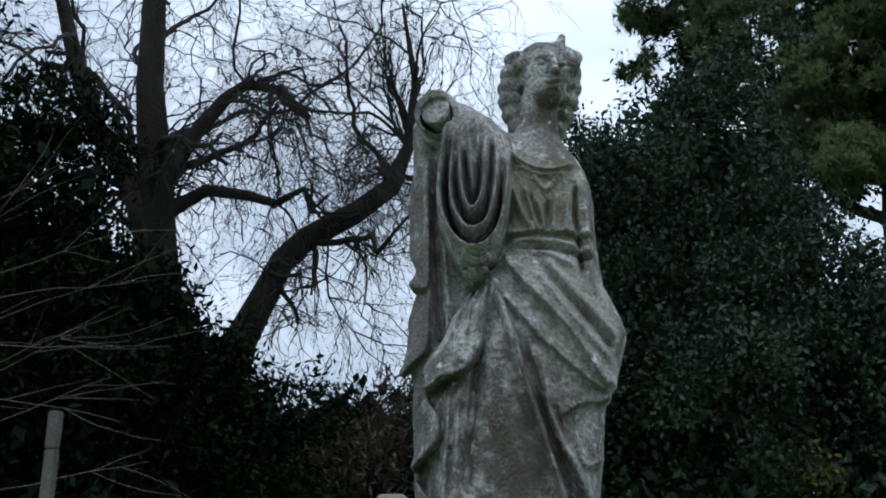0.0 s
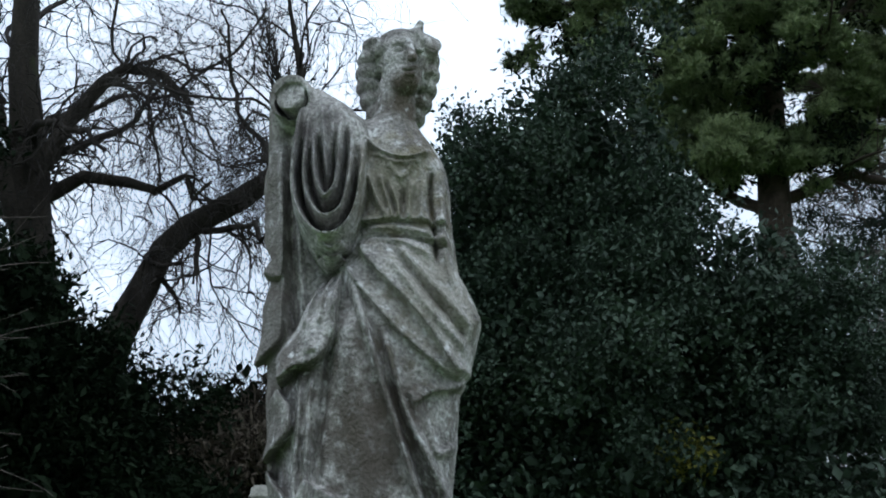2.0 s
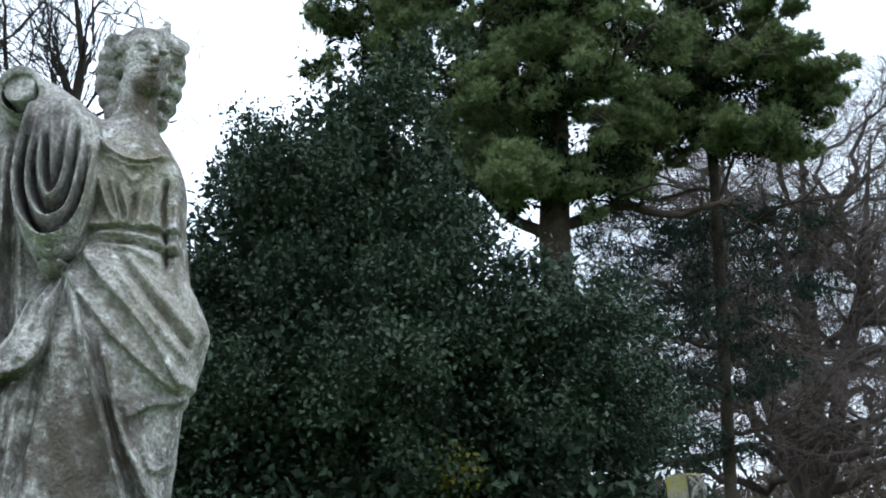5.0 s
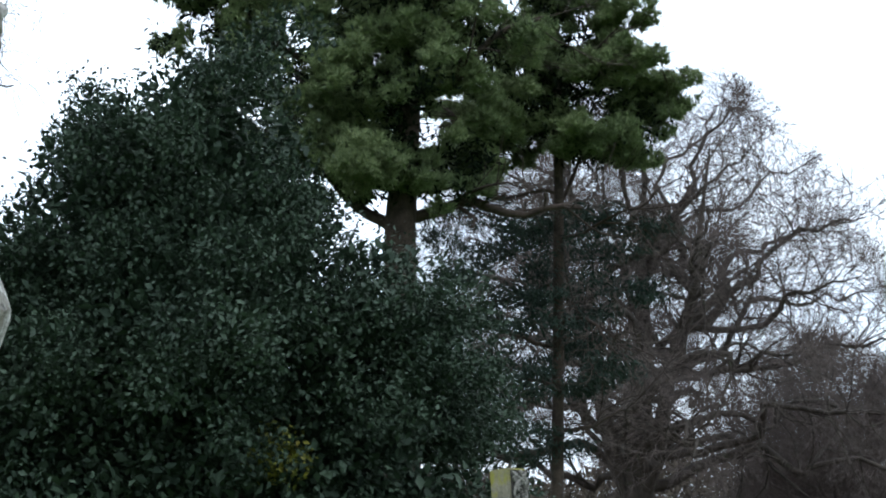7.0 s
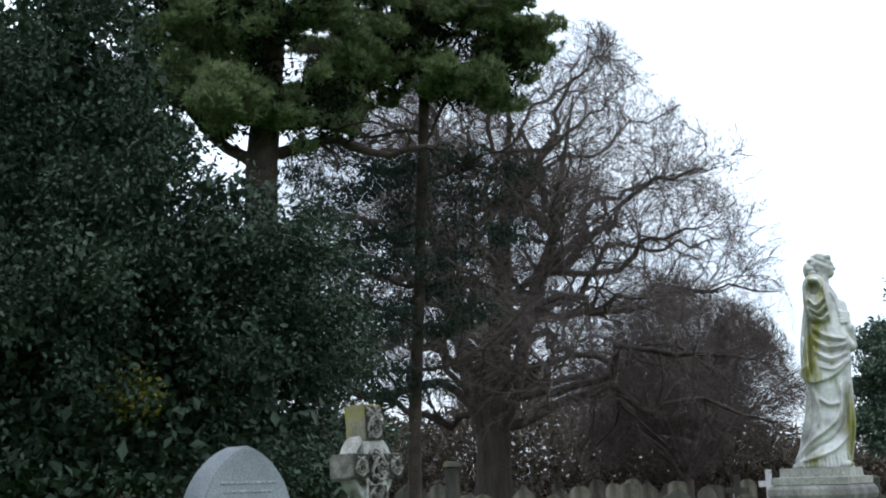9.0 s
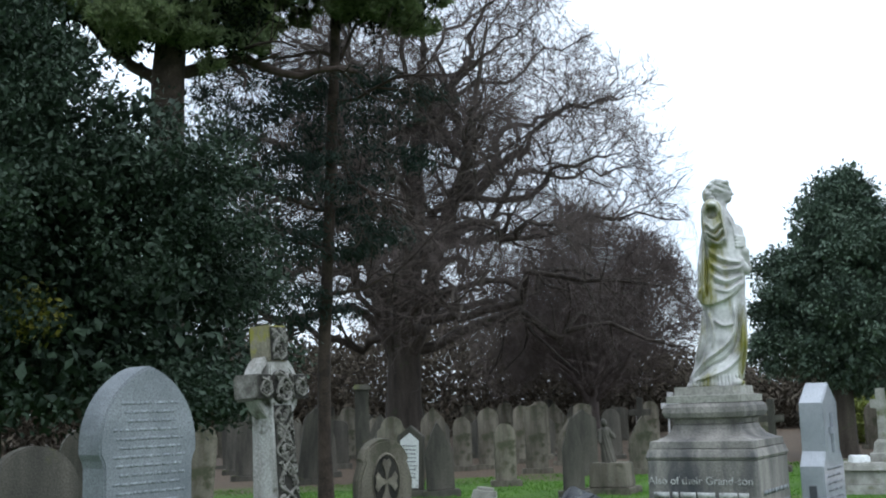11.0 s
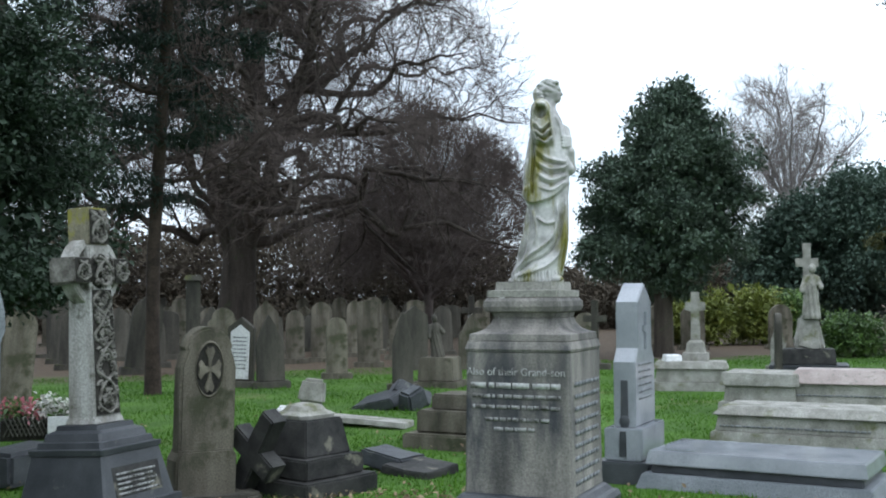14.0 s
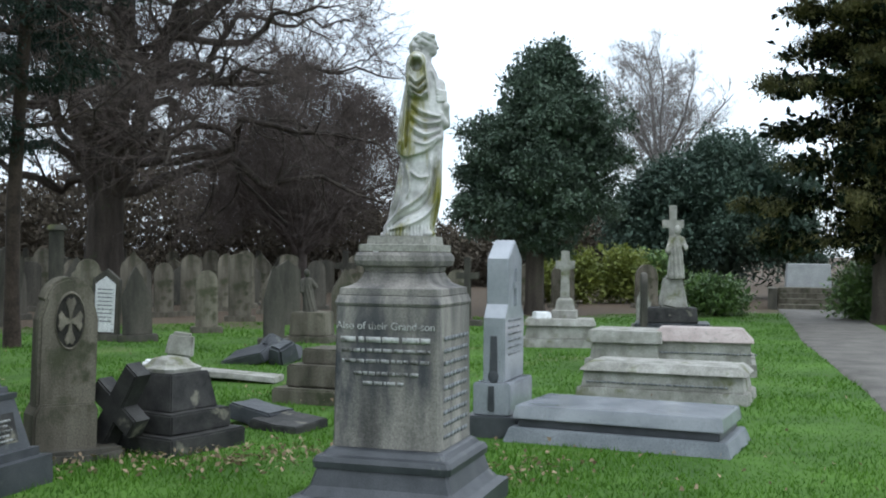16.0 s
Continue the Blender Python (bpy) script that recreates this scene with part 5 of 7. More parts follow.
def pine(label, x, y, stem, boughs, tuft_blobs, n, seed, needles=22, length=0.17, lumps=170, skirt=None):
    rng, rp = np.random.default_rng(seed), random.Random(seed)
    ob = tree("pine_tree", label, x, y)
    child("trunk", mesh_from("trunk", *tubes([stem], 12), PINE_BARK, True), ob)
    limbs = []
    for z, d, ln in boughs:
        i = min(range(len(stem)), key=lambda k: abs(stem[k][0][2] - z))
        limbs.append(grow(rp, (stem[i][0][0], stem[i][0][1], z), d, ln, stem[i][1] * 0.42, 10, 0.22, 0.02))
    second = branch_out(rp, limbs, 8, 1.3, 0.45, 0.9, 6, 0.2, 0.02, None, 0.25, 0.35, 0.015)
    third = branch_out(rp, second, 5, 0.7, 0.5, 0.9, 4, 0.2, 0.03, None, 0.2, 0.4, 0.008)
    for line in limbs:
        child("limb", mesh_from("limb", *tubes([line], 7), PINE_BARK, True), ob)
    growth(ob, "branchwork", second + third, 4, PINE_BARK)
    pts = blob_points(rng, lumpy(rng, lumpy(rng, tuft_blobs, lumps // 2, 0.40), lumps * 2, 0.20, -0.4), n, 0.6, -0.35)
    tagged(child("needle_crown", mesh_from("needle_crown", *tufts(rng, pts, needles, length, 0.011), NEEDLE), ob), kind="stuff")
    # flat cedar-like sprays, coloured dark for the shade below the crown
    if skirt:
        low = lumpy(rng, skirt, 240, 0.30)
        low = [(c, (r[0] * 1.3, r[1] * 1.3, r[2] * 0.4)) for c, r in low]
        tagged(child("lower_sprays", mesh_from("lower_sprays", *leaves(rng, blob_points(rng, low, 2700, 0.4), 9, 0.09, 0.13, None, 0.3, 0.22, 0.4), SHADED_CEDAR_LEAF), ob, "flat drooping sprays, shade put into their dark colour"), kind="stuff")
    # near-black leaves colour in the shade within the needle crown
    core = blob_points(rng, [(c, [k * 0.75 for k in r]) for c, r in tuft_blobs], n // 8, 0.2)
    tagged(child("inner_foliage", mesh_from("inner_foliage", *leaves(rng, core, 5, 0.1, 0.13, None, 0, 0.35), YEW_AND_SHADE_LEAF), ob), kind="stuff")
    return ob


build_bare_beech()
build_weeping_oak()

# big holly beside the near statue
HX, HY = -6.75, 8.55
leafy("holly_tree", "big dense dark glossy holly tree beside the graves", HX, HY,
      [((-0.35, -0.35, 1.6), (2.3, 2.2, 1.7)), ((-0.2, -0.2, 3.3), (2.05, 1.9, 1.6)), ((-0.75, -0.5, 4.6), (1.25, 1.2, 1.35)), ((0.1, -0.4, 5.5), (0.85, 0.85, 1.25)),
       ((0.95, 0.35, 3.6), (1.2, 1.2, 1.3)), ((1.15, 0.75, 2.0), (1.3, 1.3, 1.5)), ((-1.55, -0.9, 3.4), (1.0, 1.0, 1.4)), ((-1.2, -0.85, 4.5), (1.1, 1.0, 1.2)), ((-0.6, -0.55, 5.5), (0.85, 0.8, 1.0)), ((-1.0, -0.8, 3.0), (1.6, 1.5, 1.6))],
      29000, 13, 0.08, 0.060, HOLLY_LEAF, 21, 0.22, 5.0, 0.6, 0.55, lumps=190, lump_r=0.55, floor=1.62, tiers=1100)
yellow = bpy.data.objects["holly_tree"]
rng_y = np.random.default_rng(5)
tagged(child("yellow_spray", mesh_from("yellow_spray", *leaves(rng_y, rng_y.normal(0, 0.11, (60, 3)) + np.array([1.05, -0.75, 2.5]), 8, 0.05, 0.07), YELLOW_LEAF), yellow, "spray of yellow-green leaves"), kind="stuff")
# tall pine behind it
PX, PY = -8.0, 14.2
pine("tall dark pine with crooked boughs behind the holly", PX, PY,
     [((0.1, 0.1, -0.3), 0.36), ((0.0, 0, 1.0), 0.30), ((0.0, 0.0, 4), 0.27), ((0.02, 0.0, 6.5), 0.25), ((0.35, -0.3, 8.3), 0.20), ((0.5, -0.4, 10), 0.15), ((0.5, -0.4, 13), 0.06)],
     [(6.6, (0.8, 0.5, 0.5), 3.0), (6.4, (-0.8, -0.7, 0.4), 3.2), (7.6, (-0.6, -0.8, 0.5), 3.6), (8.3, (0.8, 0.3, 0.5), 2.6), (8.6, (-0.7, -0.6, 0.7), 4.0), (9.4, (0.3, -0.6, 0.5), 3.0), (10, (-0.8, -0.2, 0.6), 3.0), (10, (0.8, 0.5, 0.6), 2.4), (11, (0.2, -0.7, 0.4), 2.4), (12, (-0.7, 0.1, 0.3), 2.0)],
     [((0.6, -1.1, 8.25), (1.2, 0.8, 0.55)), ((0.9, -1.2, 9.6), (1.2, 0.9, 0.7)), ((0.25, -0.9, 7.5), (0.8, 0.6, 0.4)), ((0.15, -0.9, 9.2), (1.5, 1.1, 0.85)), ((1.4, 0.1, 9.3), (1.1, 0.9, 0.7)), ((-1.4, -1.6, 8.6), (1.3, 1.1, 0.85)), ((-0.8, -0.9, 7.7), (1.1, 0.8, 0.6)), ((0.3, -0.3, 7.3), (0.7, 0.6, 0.35)), ((-0.7, -1.4, 10.4), (1.6, 1.2, 0.8)), ((-2.85, -2.3, 9.25), (0.42, 0.38, 0.35)), ((-2.5, -2.1, 9.95), (0.55, 0.5, 0.6)), ((-2.0, -1.6, 9.5), (0.85, 0.75, 0.85)), ((-2.3, -1.9, 8.8), (0.6, 0.55, 0.45)), ((-0.4, -0.6, 8.4), (1.3, 0.9, 0.7)), ((-1.4, -0.8, 7.3), (1.0, 0.8, 0.45)), ((-0.2, -0.8, 6.9), (0.9, 0.6, 0.4)), ((0.9, 0.0, 7.0), (0.7, 0.6, 0.3)), ((0.3, -0.5, 7.9), (0.8, 0.6, 0.5)), ((-1.9, -2.0, 10.4), (1.0, 0.9, 0.8)), ((0.2, -0.5, 11.6), (1.9, 1.4, 1.0)), ((1.0, 0.3, 7.6), (0.7, 0.6, 0.4)), ((-3.5, -3.1, 8.4), (0.16, 0.16, 0.14)), ((0.9, 0.0, 10.2), (0.9, 0.8, 0.5))],
     17500, 31, 22, 0.15, 340)
# second, slimmer pine with a flat wind-blown head
QX, QY = -7.0, 17.9
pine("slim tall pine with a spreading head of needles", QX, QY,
     [((0, 0, -0.3), 0.16), ((-0.02, 0, 1.0), 0.118), ((0.0, 0.0, 2.5), 0.112), ((0.3, -0.4, 5.0), 0.10), ((0.58, -0.75, 7.7), 0.09), ((0.7, -0.9, 9.5), 0.09), ((0.8, -1.0, 11.5), 0.04)],
     [(5.0, (-0.9, -0.3, 0.2), 2.2), (5.4, (0.8, -0.5, 0.1), 1.8), (6.2, (-0.8, 0.5, 0.1), 2.4), (6.8, (0.9, 0.3, 0.15), 2.0), (7.4, (0.9, 0.2, 0.5), 2.6), (7.6, (-0.9, -0.6, 0.5), 2.4), (8.4, (0.9, 0.3, 0.4), 2.4), (8.8, (-0.7, -0.3, 0.5), 2.0), (9.6, (0.6, -0.2, 0.6), 1.6), (10.2, (-0.5, 0.2, 0.6), 1.4), (4.2, (-0.9, 0.1, 0.0), 2.2), (3.6, (0.7, 0.3, 0.0), 1.6)],
     [((1.0, -0.9, 9.3), (1.4, 1.1, 0.75)), ((1.9, -0.35, 8.95), (0.7, 0.7, 0.6)), ((0.1, -1.2, 8.8), (1.2, 0.9, 0.6)), ((1.6, -0.5, 8.5), (0.9, 0.8, 0.5)), ((-0.7, -1.6, 8.3), (0.8, 0.7, 0.45)), ((1.3, -0.8, 8.3), (0.8, 0.8, 0.3)), ((1.6, -0.8, 10.2), (0.6, 0.6, 0.7)), ((0.8, -1.0, 11.0), (0.8, 0.8, 0.8)), ((0.9, -0.5, 10.5), (1.2, 1.0, 0.8)), ((-0.1, -0.7, 9.8), (1.3, 1.0, 0.8)), ((2.1, 0.1, 9.4), (0.7, 0.6, 0.5))],
     10500, 32, 22, 0.15, 170,
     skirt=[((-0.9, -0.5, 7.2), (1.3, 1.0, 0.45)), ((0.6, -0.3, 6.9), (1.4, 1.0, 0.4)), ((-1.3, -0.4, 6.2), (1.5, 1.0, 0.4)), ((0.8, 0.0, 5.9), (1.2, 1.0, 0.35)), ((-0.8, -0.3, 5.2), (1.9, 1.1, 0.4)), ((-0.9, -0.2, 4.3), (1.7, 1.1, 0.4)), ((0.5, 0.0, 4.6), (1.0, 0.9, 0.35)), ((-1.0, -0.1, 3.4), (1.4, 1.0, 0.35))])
# second holly behind the marble statue
leafy("holly_tree", "dark conical holly tree on a short trunk", 2.45, 29.3,
      [((0.1, 0, 2.8), (1.55, 1.6, 1.1)), ((0.2, 0, 3.9), (1.75, 1.7, 1.2)), ((0.3, 0, 4.9), (1.6, 1.6, 1.1)), ((0.4, 0, 5.7), (1.2, 1.2, 0.9)), ((0.5, 0, 6.4), (0.5, 0.5, 0.75)), ((-1.0, 0, 2.9), (0.7, 0.9, 0.6)), ((1.2, 0, 3.1), (0.6, 0.9, 0.6)), ((-0.9, 0, 4.3), (0.7, 0.7, 0.6)), ((1.3, 0, 4.5), (0.6, 0.7, 0.6)), ((-0.1, 0, 6.0), (0.3, 0.3, 0.5)), ((0.9, 0, 6.1), (0.3, 0.3, 0.5)), ((0.55, 0, 7.0), (0.1, 0.1, 0.4)), ((0.25, 0, 6.7), (0.1, 0.1, 0.4)), ((0.85, 0, 6.6), (0.1, 0.1, 0.4)), ((-0.5, 0, 6.1), (0.12, 0.12, 0.4)), ((-1.3, 0, 5.1), (0.25, 0.2, 0.2)), ((-1.8, 0, 3.7), (0.35, 0.3, 0.2)), ((1.75, 0, 5.0), (0.25, 0.2, 0.25))],
      8500, 11, 0.10, 0.11, HOLLY_CROWN, 41, 0.26, 6.0, 0.5, 0.5, low=-0.9, lumps=80, lump_r=0.62, floor=1.5, tiers=320)
leafy("laurel_tree", "broad rounded blue-green evergreen behind the bushes", 10.3, 42.0,
      [((0, 0, 3.0), (3.3, 2.4, 2.2)), ((0.3, 0, 4.4), (2.2, 2.0, 1.4)), ((-2.0, 0, 2.4), (1.6, 1.6, 1.7)), ((2.4, 0, 2.8), (1.5, 1.5, 1.6))],
      6500, 9, 0.2, 0.17, BLUE_LEAF, 42, 0.25, 4.0, 0.5, lumps=90, lump_r=0.9, tiers=360)
# cypress core of near-black leaves, for the shade between its sprays
leafy("cypress_tree", "dark bronze-green conifer with layered drooping sprays", 10.6, 26.4,
      [((0.2 + 0.2 * math.sin(k * 2.1), 0.4 * math.sin(k * 2), 2.0 + 0.45 * k), (1.55, 1.6, 0.3)) for k in range(16)]
      + [((-1.75 - 0.4 * math.sin(k * 1.9 + 0.6) + 0.06 * k, 0.5 * math.sin(k * 2.6), 2.0 + 0.92 * k), (1.35, 0.6, 0.20)) for k in range(8)]
      + [((-2.35 - 0.4 * math.sin(k * 1.9 + 0.6) + 0.06 * k, 0.5 * math.sin(k * 2.6), 1.88 + 0.92 * k), (0.8, 0.35, 0.07)) for k in range(8)] + [((0.9, 0, 5.0), (1.4, 1.4, 3.6))],
      9500, 11, 0.13, 0.12, BRONZE_LEAF, 43, 0.3, 8.0, 0.4, 0.28, 0.5, flat=0.5, inner_mat=YEW_AND_SHADE_LEAF, lumps=240, lump_r=0.22)


def build_far_bare_tree(label, x, y, seed, rx, zc, rz, low, mat, limb_count, dense):
    """A bare tree far off with an egg-shaped crown."""
    rng = random.Random(seed)
    ob = tree("bare_tree", label, x, y)
    keep = lambda p: (p[0] / rx) ** 2 + (p[1] / rx) ** 2 + ((p[2] - zc) / rz) ** 2 < 1 + 0.12 * math.sin(p[0] * 1.7 + p[2] * 1.3) or p[2] < low
    trunk = [[((0, 0, -0.3), 0.5), ((0, 0, low * 0.45), 0.38), ((0.1, 0, low), 0.30)]]
    limbs = [grow(rng, (0.05, 0, low * (0.6 + 0.4 * k / limb_count)), (math.cos(k * 2.4) * (0.25 + 0.11 * (k % 8)) * rx / 5, math.sin(k * 2.4) * 0.8 * rx / 5, 1), 9.5, 0.13, 9, 0.13, -0.01, keep, 0.15) for k in range(limb_count)]
    second = branch_out(rng, limbs, 11, 2.8, 0.45, 0.9, 6, 0.17, 0.0, keep, 0.2, 0.35, 0.026)
    third = branch_out(rng, second, 9 + dense, 1.5, 0.5, 0.8, 4, 0.17, 0.03, keep, 0.15, 0.4, 0.013)
    fourth = branch_out(rng, third, 5 + dense, 0.9, 0.6, 0.8, 3, 0.17, 0.03, keep, 0.15, 0.5, 0.008)
    child("trunk", mesh_from("trunk", *tubes(trunk, 8), mat, True), ob)
    for line in limbs:
        child("limb", mesh_from("limb", *tubes([line], 6), mat), ob)
    growth(ob, "twiggery", second + third + fourth, 3, mat)


build_far_bare_tree("distant pale bare tree with a rounded crown", 12.5, 65.0, 8, 5.0, 9.6, 5.6, 7.0, PALE_TWIG, 13, 0)
build_far_bare_tree("dense brown bare tree behind the spreading beech", -6.2, 47.0, 9, 5.7, 4.4, 6.0, 2.0, TWIG, 28, 2)

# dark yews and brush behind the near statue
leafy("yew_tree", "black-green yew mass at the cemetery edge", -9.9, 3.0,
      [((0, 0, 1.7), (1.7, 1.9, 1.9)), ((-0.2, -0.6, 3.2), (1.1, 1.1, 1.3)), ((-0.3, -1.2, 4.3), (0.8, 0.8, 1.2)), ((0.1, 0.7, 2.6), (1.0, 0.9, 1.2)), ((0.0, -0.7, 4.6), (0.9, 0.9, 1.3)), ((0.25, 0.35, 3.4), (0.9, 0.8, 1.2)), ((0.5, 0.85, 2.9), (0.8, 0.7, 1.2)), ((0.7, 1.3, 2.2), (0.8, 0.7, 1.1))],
      11500, 14, 0.09, 0.085, YEW_AND_SHADE_LEAF, 51, 0.25, 3.5, 0.5, 0.4, lumps=110, lump_r=0.4)
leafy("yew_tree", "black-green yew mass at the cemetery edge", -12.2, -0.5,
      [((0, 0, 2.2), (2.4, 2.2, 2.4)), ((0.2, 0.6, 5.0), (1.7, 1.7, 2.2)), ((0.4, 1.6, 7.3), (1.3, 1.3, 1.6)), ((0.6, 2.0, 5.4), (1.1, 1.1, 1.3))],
      6000, 13, 0.15, 0.11, YEW_AND_SHADE_LEAF, 52, 0.25, 4.5, 0.5, 0.4, lumps=90, lump_r=0.5)
# thicket core of near-black leaves: its inner shade as colour
leafy("bramble_thicket", "brown bare thicket with a few dull leaves", -11.0, 6.6,
      [((0, 0, 1.4), (1.9, 1.6, 1.8)), ((0.6, 0.9, 2.5), (1.0, 0.9, 1.2)), ((-0.6, -0.8, 2.5), (1.1, 0.9, 1.1)), ((0.1, 0.1, 2.7), (0.8, 0.8, 1.0))],
      9000, 9, 0.16, 0.12, BRUSH_LEAF, 53, 0.08, 2.6, 0.4, 0.2, category="thicket", limbs=40, inner_mat=YEW_AND_SHADE_LEAF, lumps=80, lump_r=0.4)
leafy("laurel_bush", "low clipped green laurel bush beside the path", 7.3, 29.4,
      [((0, 0, 0.45), (0.85, 0.7, 0.55)), ((-0.35, 0.1, 0.6), (0.5, 0.5, 0.4))], 520, 9, 0.07, 0.11, LAUREL_LEAF, 61, 0.05, 0.7, 0.5, category="bush", group="bushes")
leafy("laurel_bush", "rounded green evergreen bush at the path's edge", 11.0, 27.6,
      [((0, 0, 0.75), (0.9, 0.9, 0.95)), ((-0.5, 0, 0.5), (0.6, 0.6, 0.55)), ((0.5, 0.3, 1.0), (0.9, 0.8, 0.9))], 1300, 9, 0.08, 0.11, LAUREL_LEAF, 62, 0.06, 1.1, 0.5, category="bush", group="bushes")
for k, (bx, by, s) in enumerate(((4.3, 36.0, 1.0), (5.9, 36.5, 1.15), (7.2, 38.0, 1.0), (3.4, 37.0, 0.8))):
    leafy("shrub", "yellow-green leafy shrub behind the graves", bx, by,
          [((0, 0, 0.75 * s), (0.8 * s, 0.7, 0.75 * s)), ((0.3, 0, 1.0 * s), (0.5, 0.5, 0.45))], 500, 8, 0.11, 0.13, SHRUB_LEAF if k != 2 else LAUREL_LEAF, 63 + k, 0.04, 1.0, 0.4, category="shrub", group="shrubs")


def build_far_woods():
    """Distant brush and trees that close the view all round."""
    rng = np.random.default_rng(71)
    for label, mat, lo, hi, n, size, a0, a1, r0, r1 in (
        ("distant brown winter brush closing the cemetery", BRUSH_LEAF, 0.0, 11.0, 26000, 0.42, 76, 185, 52, 66),
        ("distant dark evergreen belt beyond the cemetery", YEW_AND_SHADE_LEAF, 0.0, 3.4, 5200, 0.4, -170, 190, 56, 72),
    ):
        a = np.radians(rng.uniform(a0, a1, n))
        r = rng.uniform(r0, r1, n)
        top = hi * (0.75 + 0.25 * np.sin(a * 23) * np.sin(a * 9 + 1))
        if hi > 5:
            top = np.interp(np.degrees(a), [76, 91, 97, 185], [3.4, 4.0, 6.4, 6.6]) * top / hi
        z = lo + (top - lo) * rng.random(n)
        pts = np.stack([r * np.cos(a), r * np.sin(a), z], 1)
        ob = new("far_woods", mesh_from("far_woods", *leaves(rng, pts, 9, 0.45, size, None, 0.0, 0.28), mat))
        tagged(ob, label, "woods", kind="stuff")


build_far_woods()


# ---- graves: the celtic cross ----
def knotwork(w, h, r, seed, taper=0.0):
    """Braided stems with curled leaves, cut in deep relief; in the xz plane, facing -y."""
    rng = random.Random(seed)
    lines, n, turns = [], max(int(h / 0.008), 14), max(h / (w * 1.1), 1.0)
    for k in range(2):
        line = []
        for i in range(n + 1):
            t = i / n
            q = math.pi * 2 * (turns * t * 0.6 + k / 2)
            x = (0.40 * w * math.sin(q) + 0.06 * w * math.sin(2.7 * q + k)) * (1 - taper * t)
            line.append(((x, -r * (0.7 + 0.6 * math.cos(2 * q + k)), 0.01 + t * (h - 0.02)), r * rng.uniform(0.75, 1.05)))
        lines.append(line)
    for k in range(int(75 * h * w / 0.16)):
        t = rng.random()
        cx, cz, a0, s = rng.uniform(-0.38, 0.38) * w * (1 - taper * t), 0.02 + t * (h - 0.04), rng.uniform(0, 6.28), rng.choice((-1, 1))
        lines.append([((cx + 0.024 * (1 - 0.12 * i) * math.cos(a0 + s * i * 0.9), -r * (0.5 + 0.16 * i), cz + 0.024 * (1 - 0.12 * i) * math.sin(a0 + s * i * 0.9)), r * (0.95 - 0.08 * i)) for i in range(6)])
    return tubes(lines, 6)


def carving_shade(w, h, y, m, parent, taper=0.0):
    """A near-black sheet behind a carving, the shade between its stems put into colour."""
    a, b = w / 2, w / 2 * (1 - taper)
    part("carving_shade_ground", plate([(-a, 0), (a, 0), (b, h), (-b, h)], y, y + 0.004, 0.001), CARVED_DARK, parent).matrix_local = m


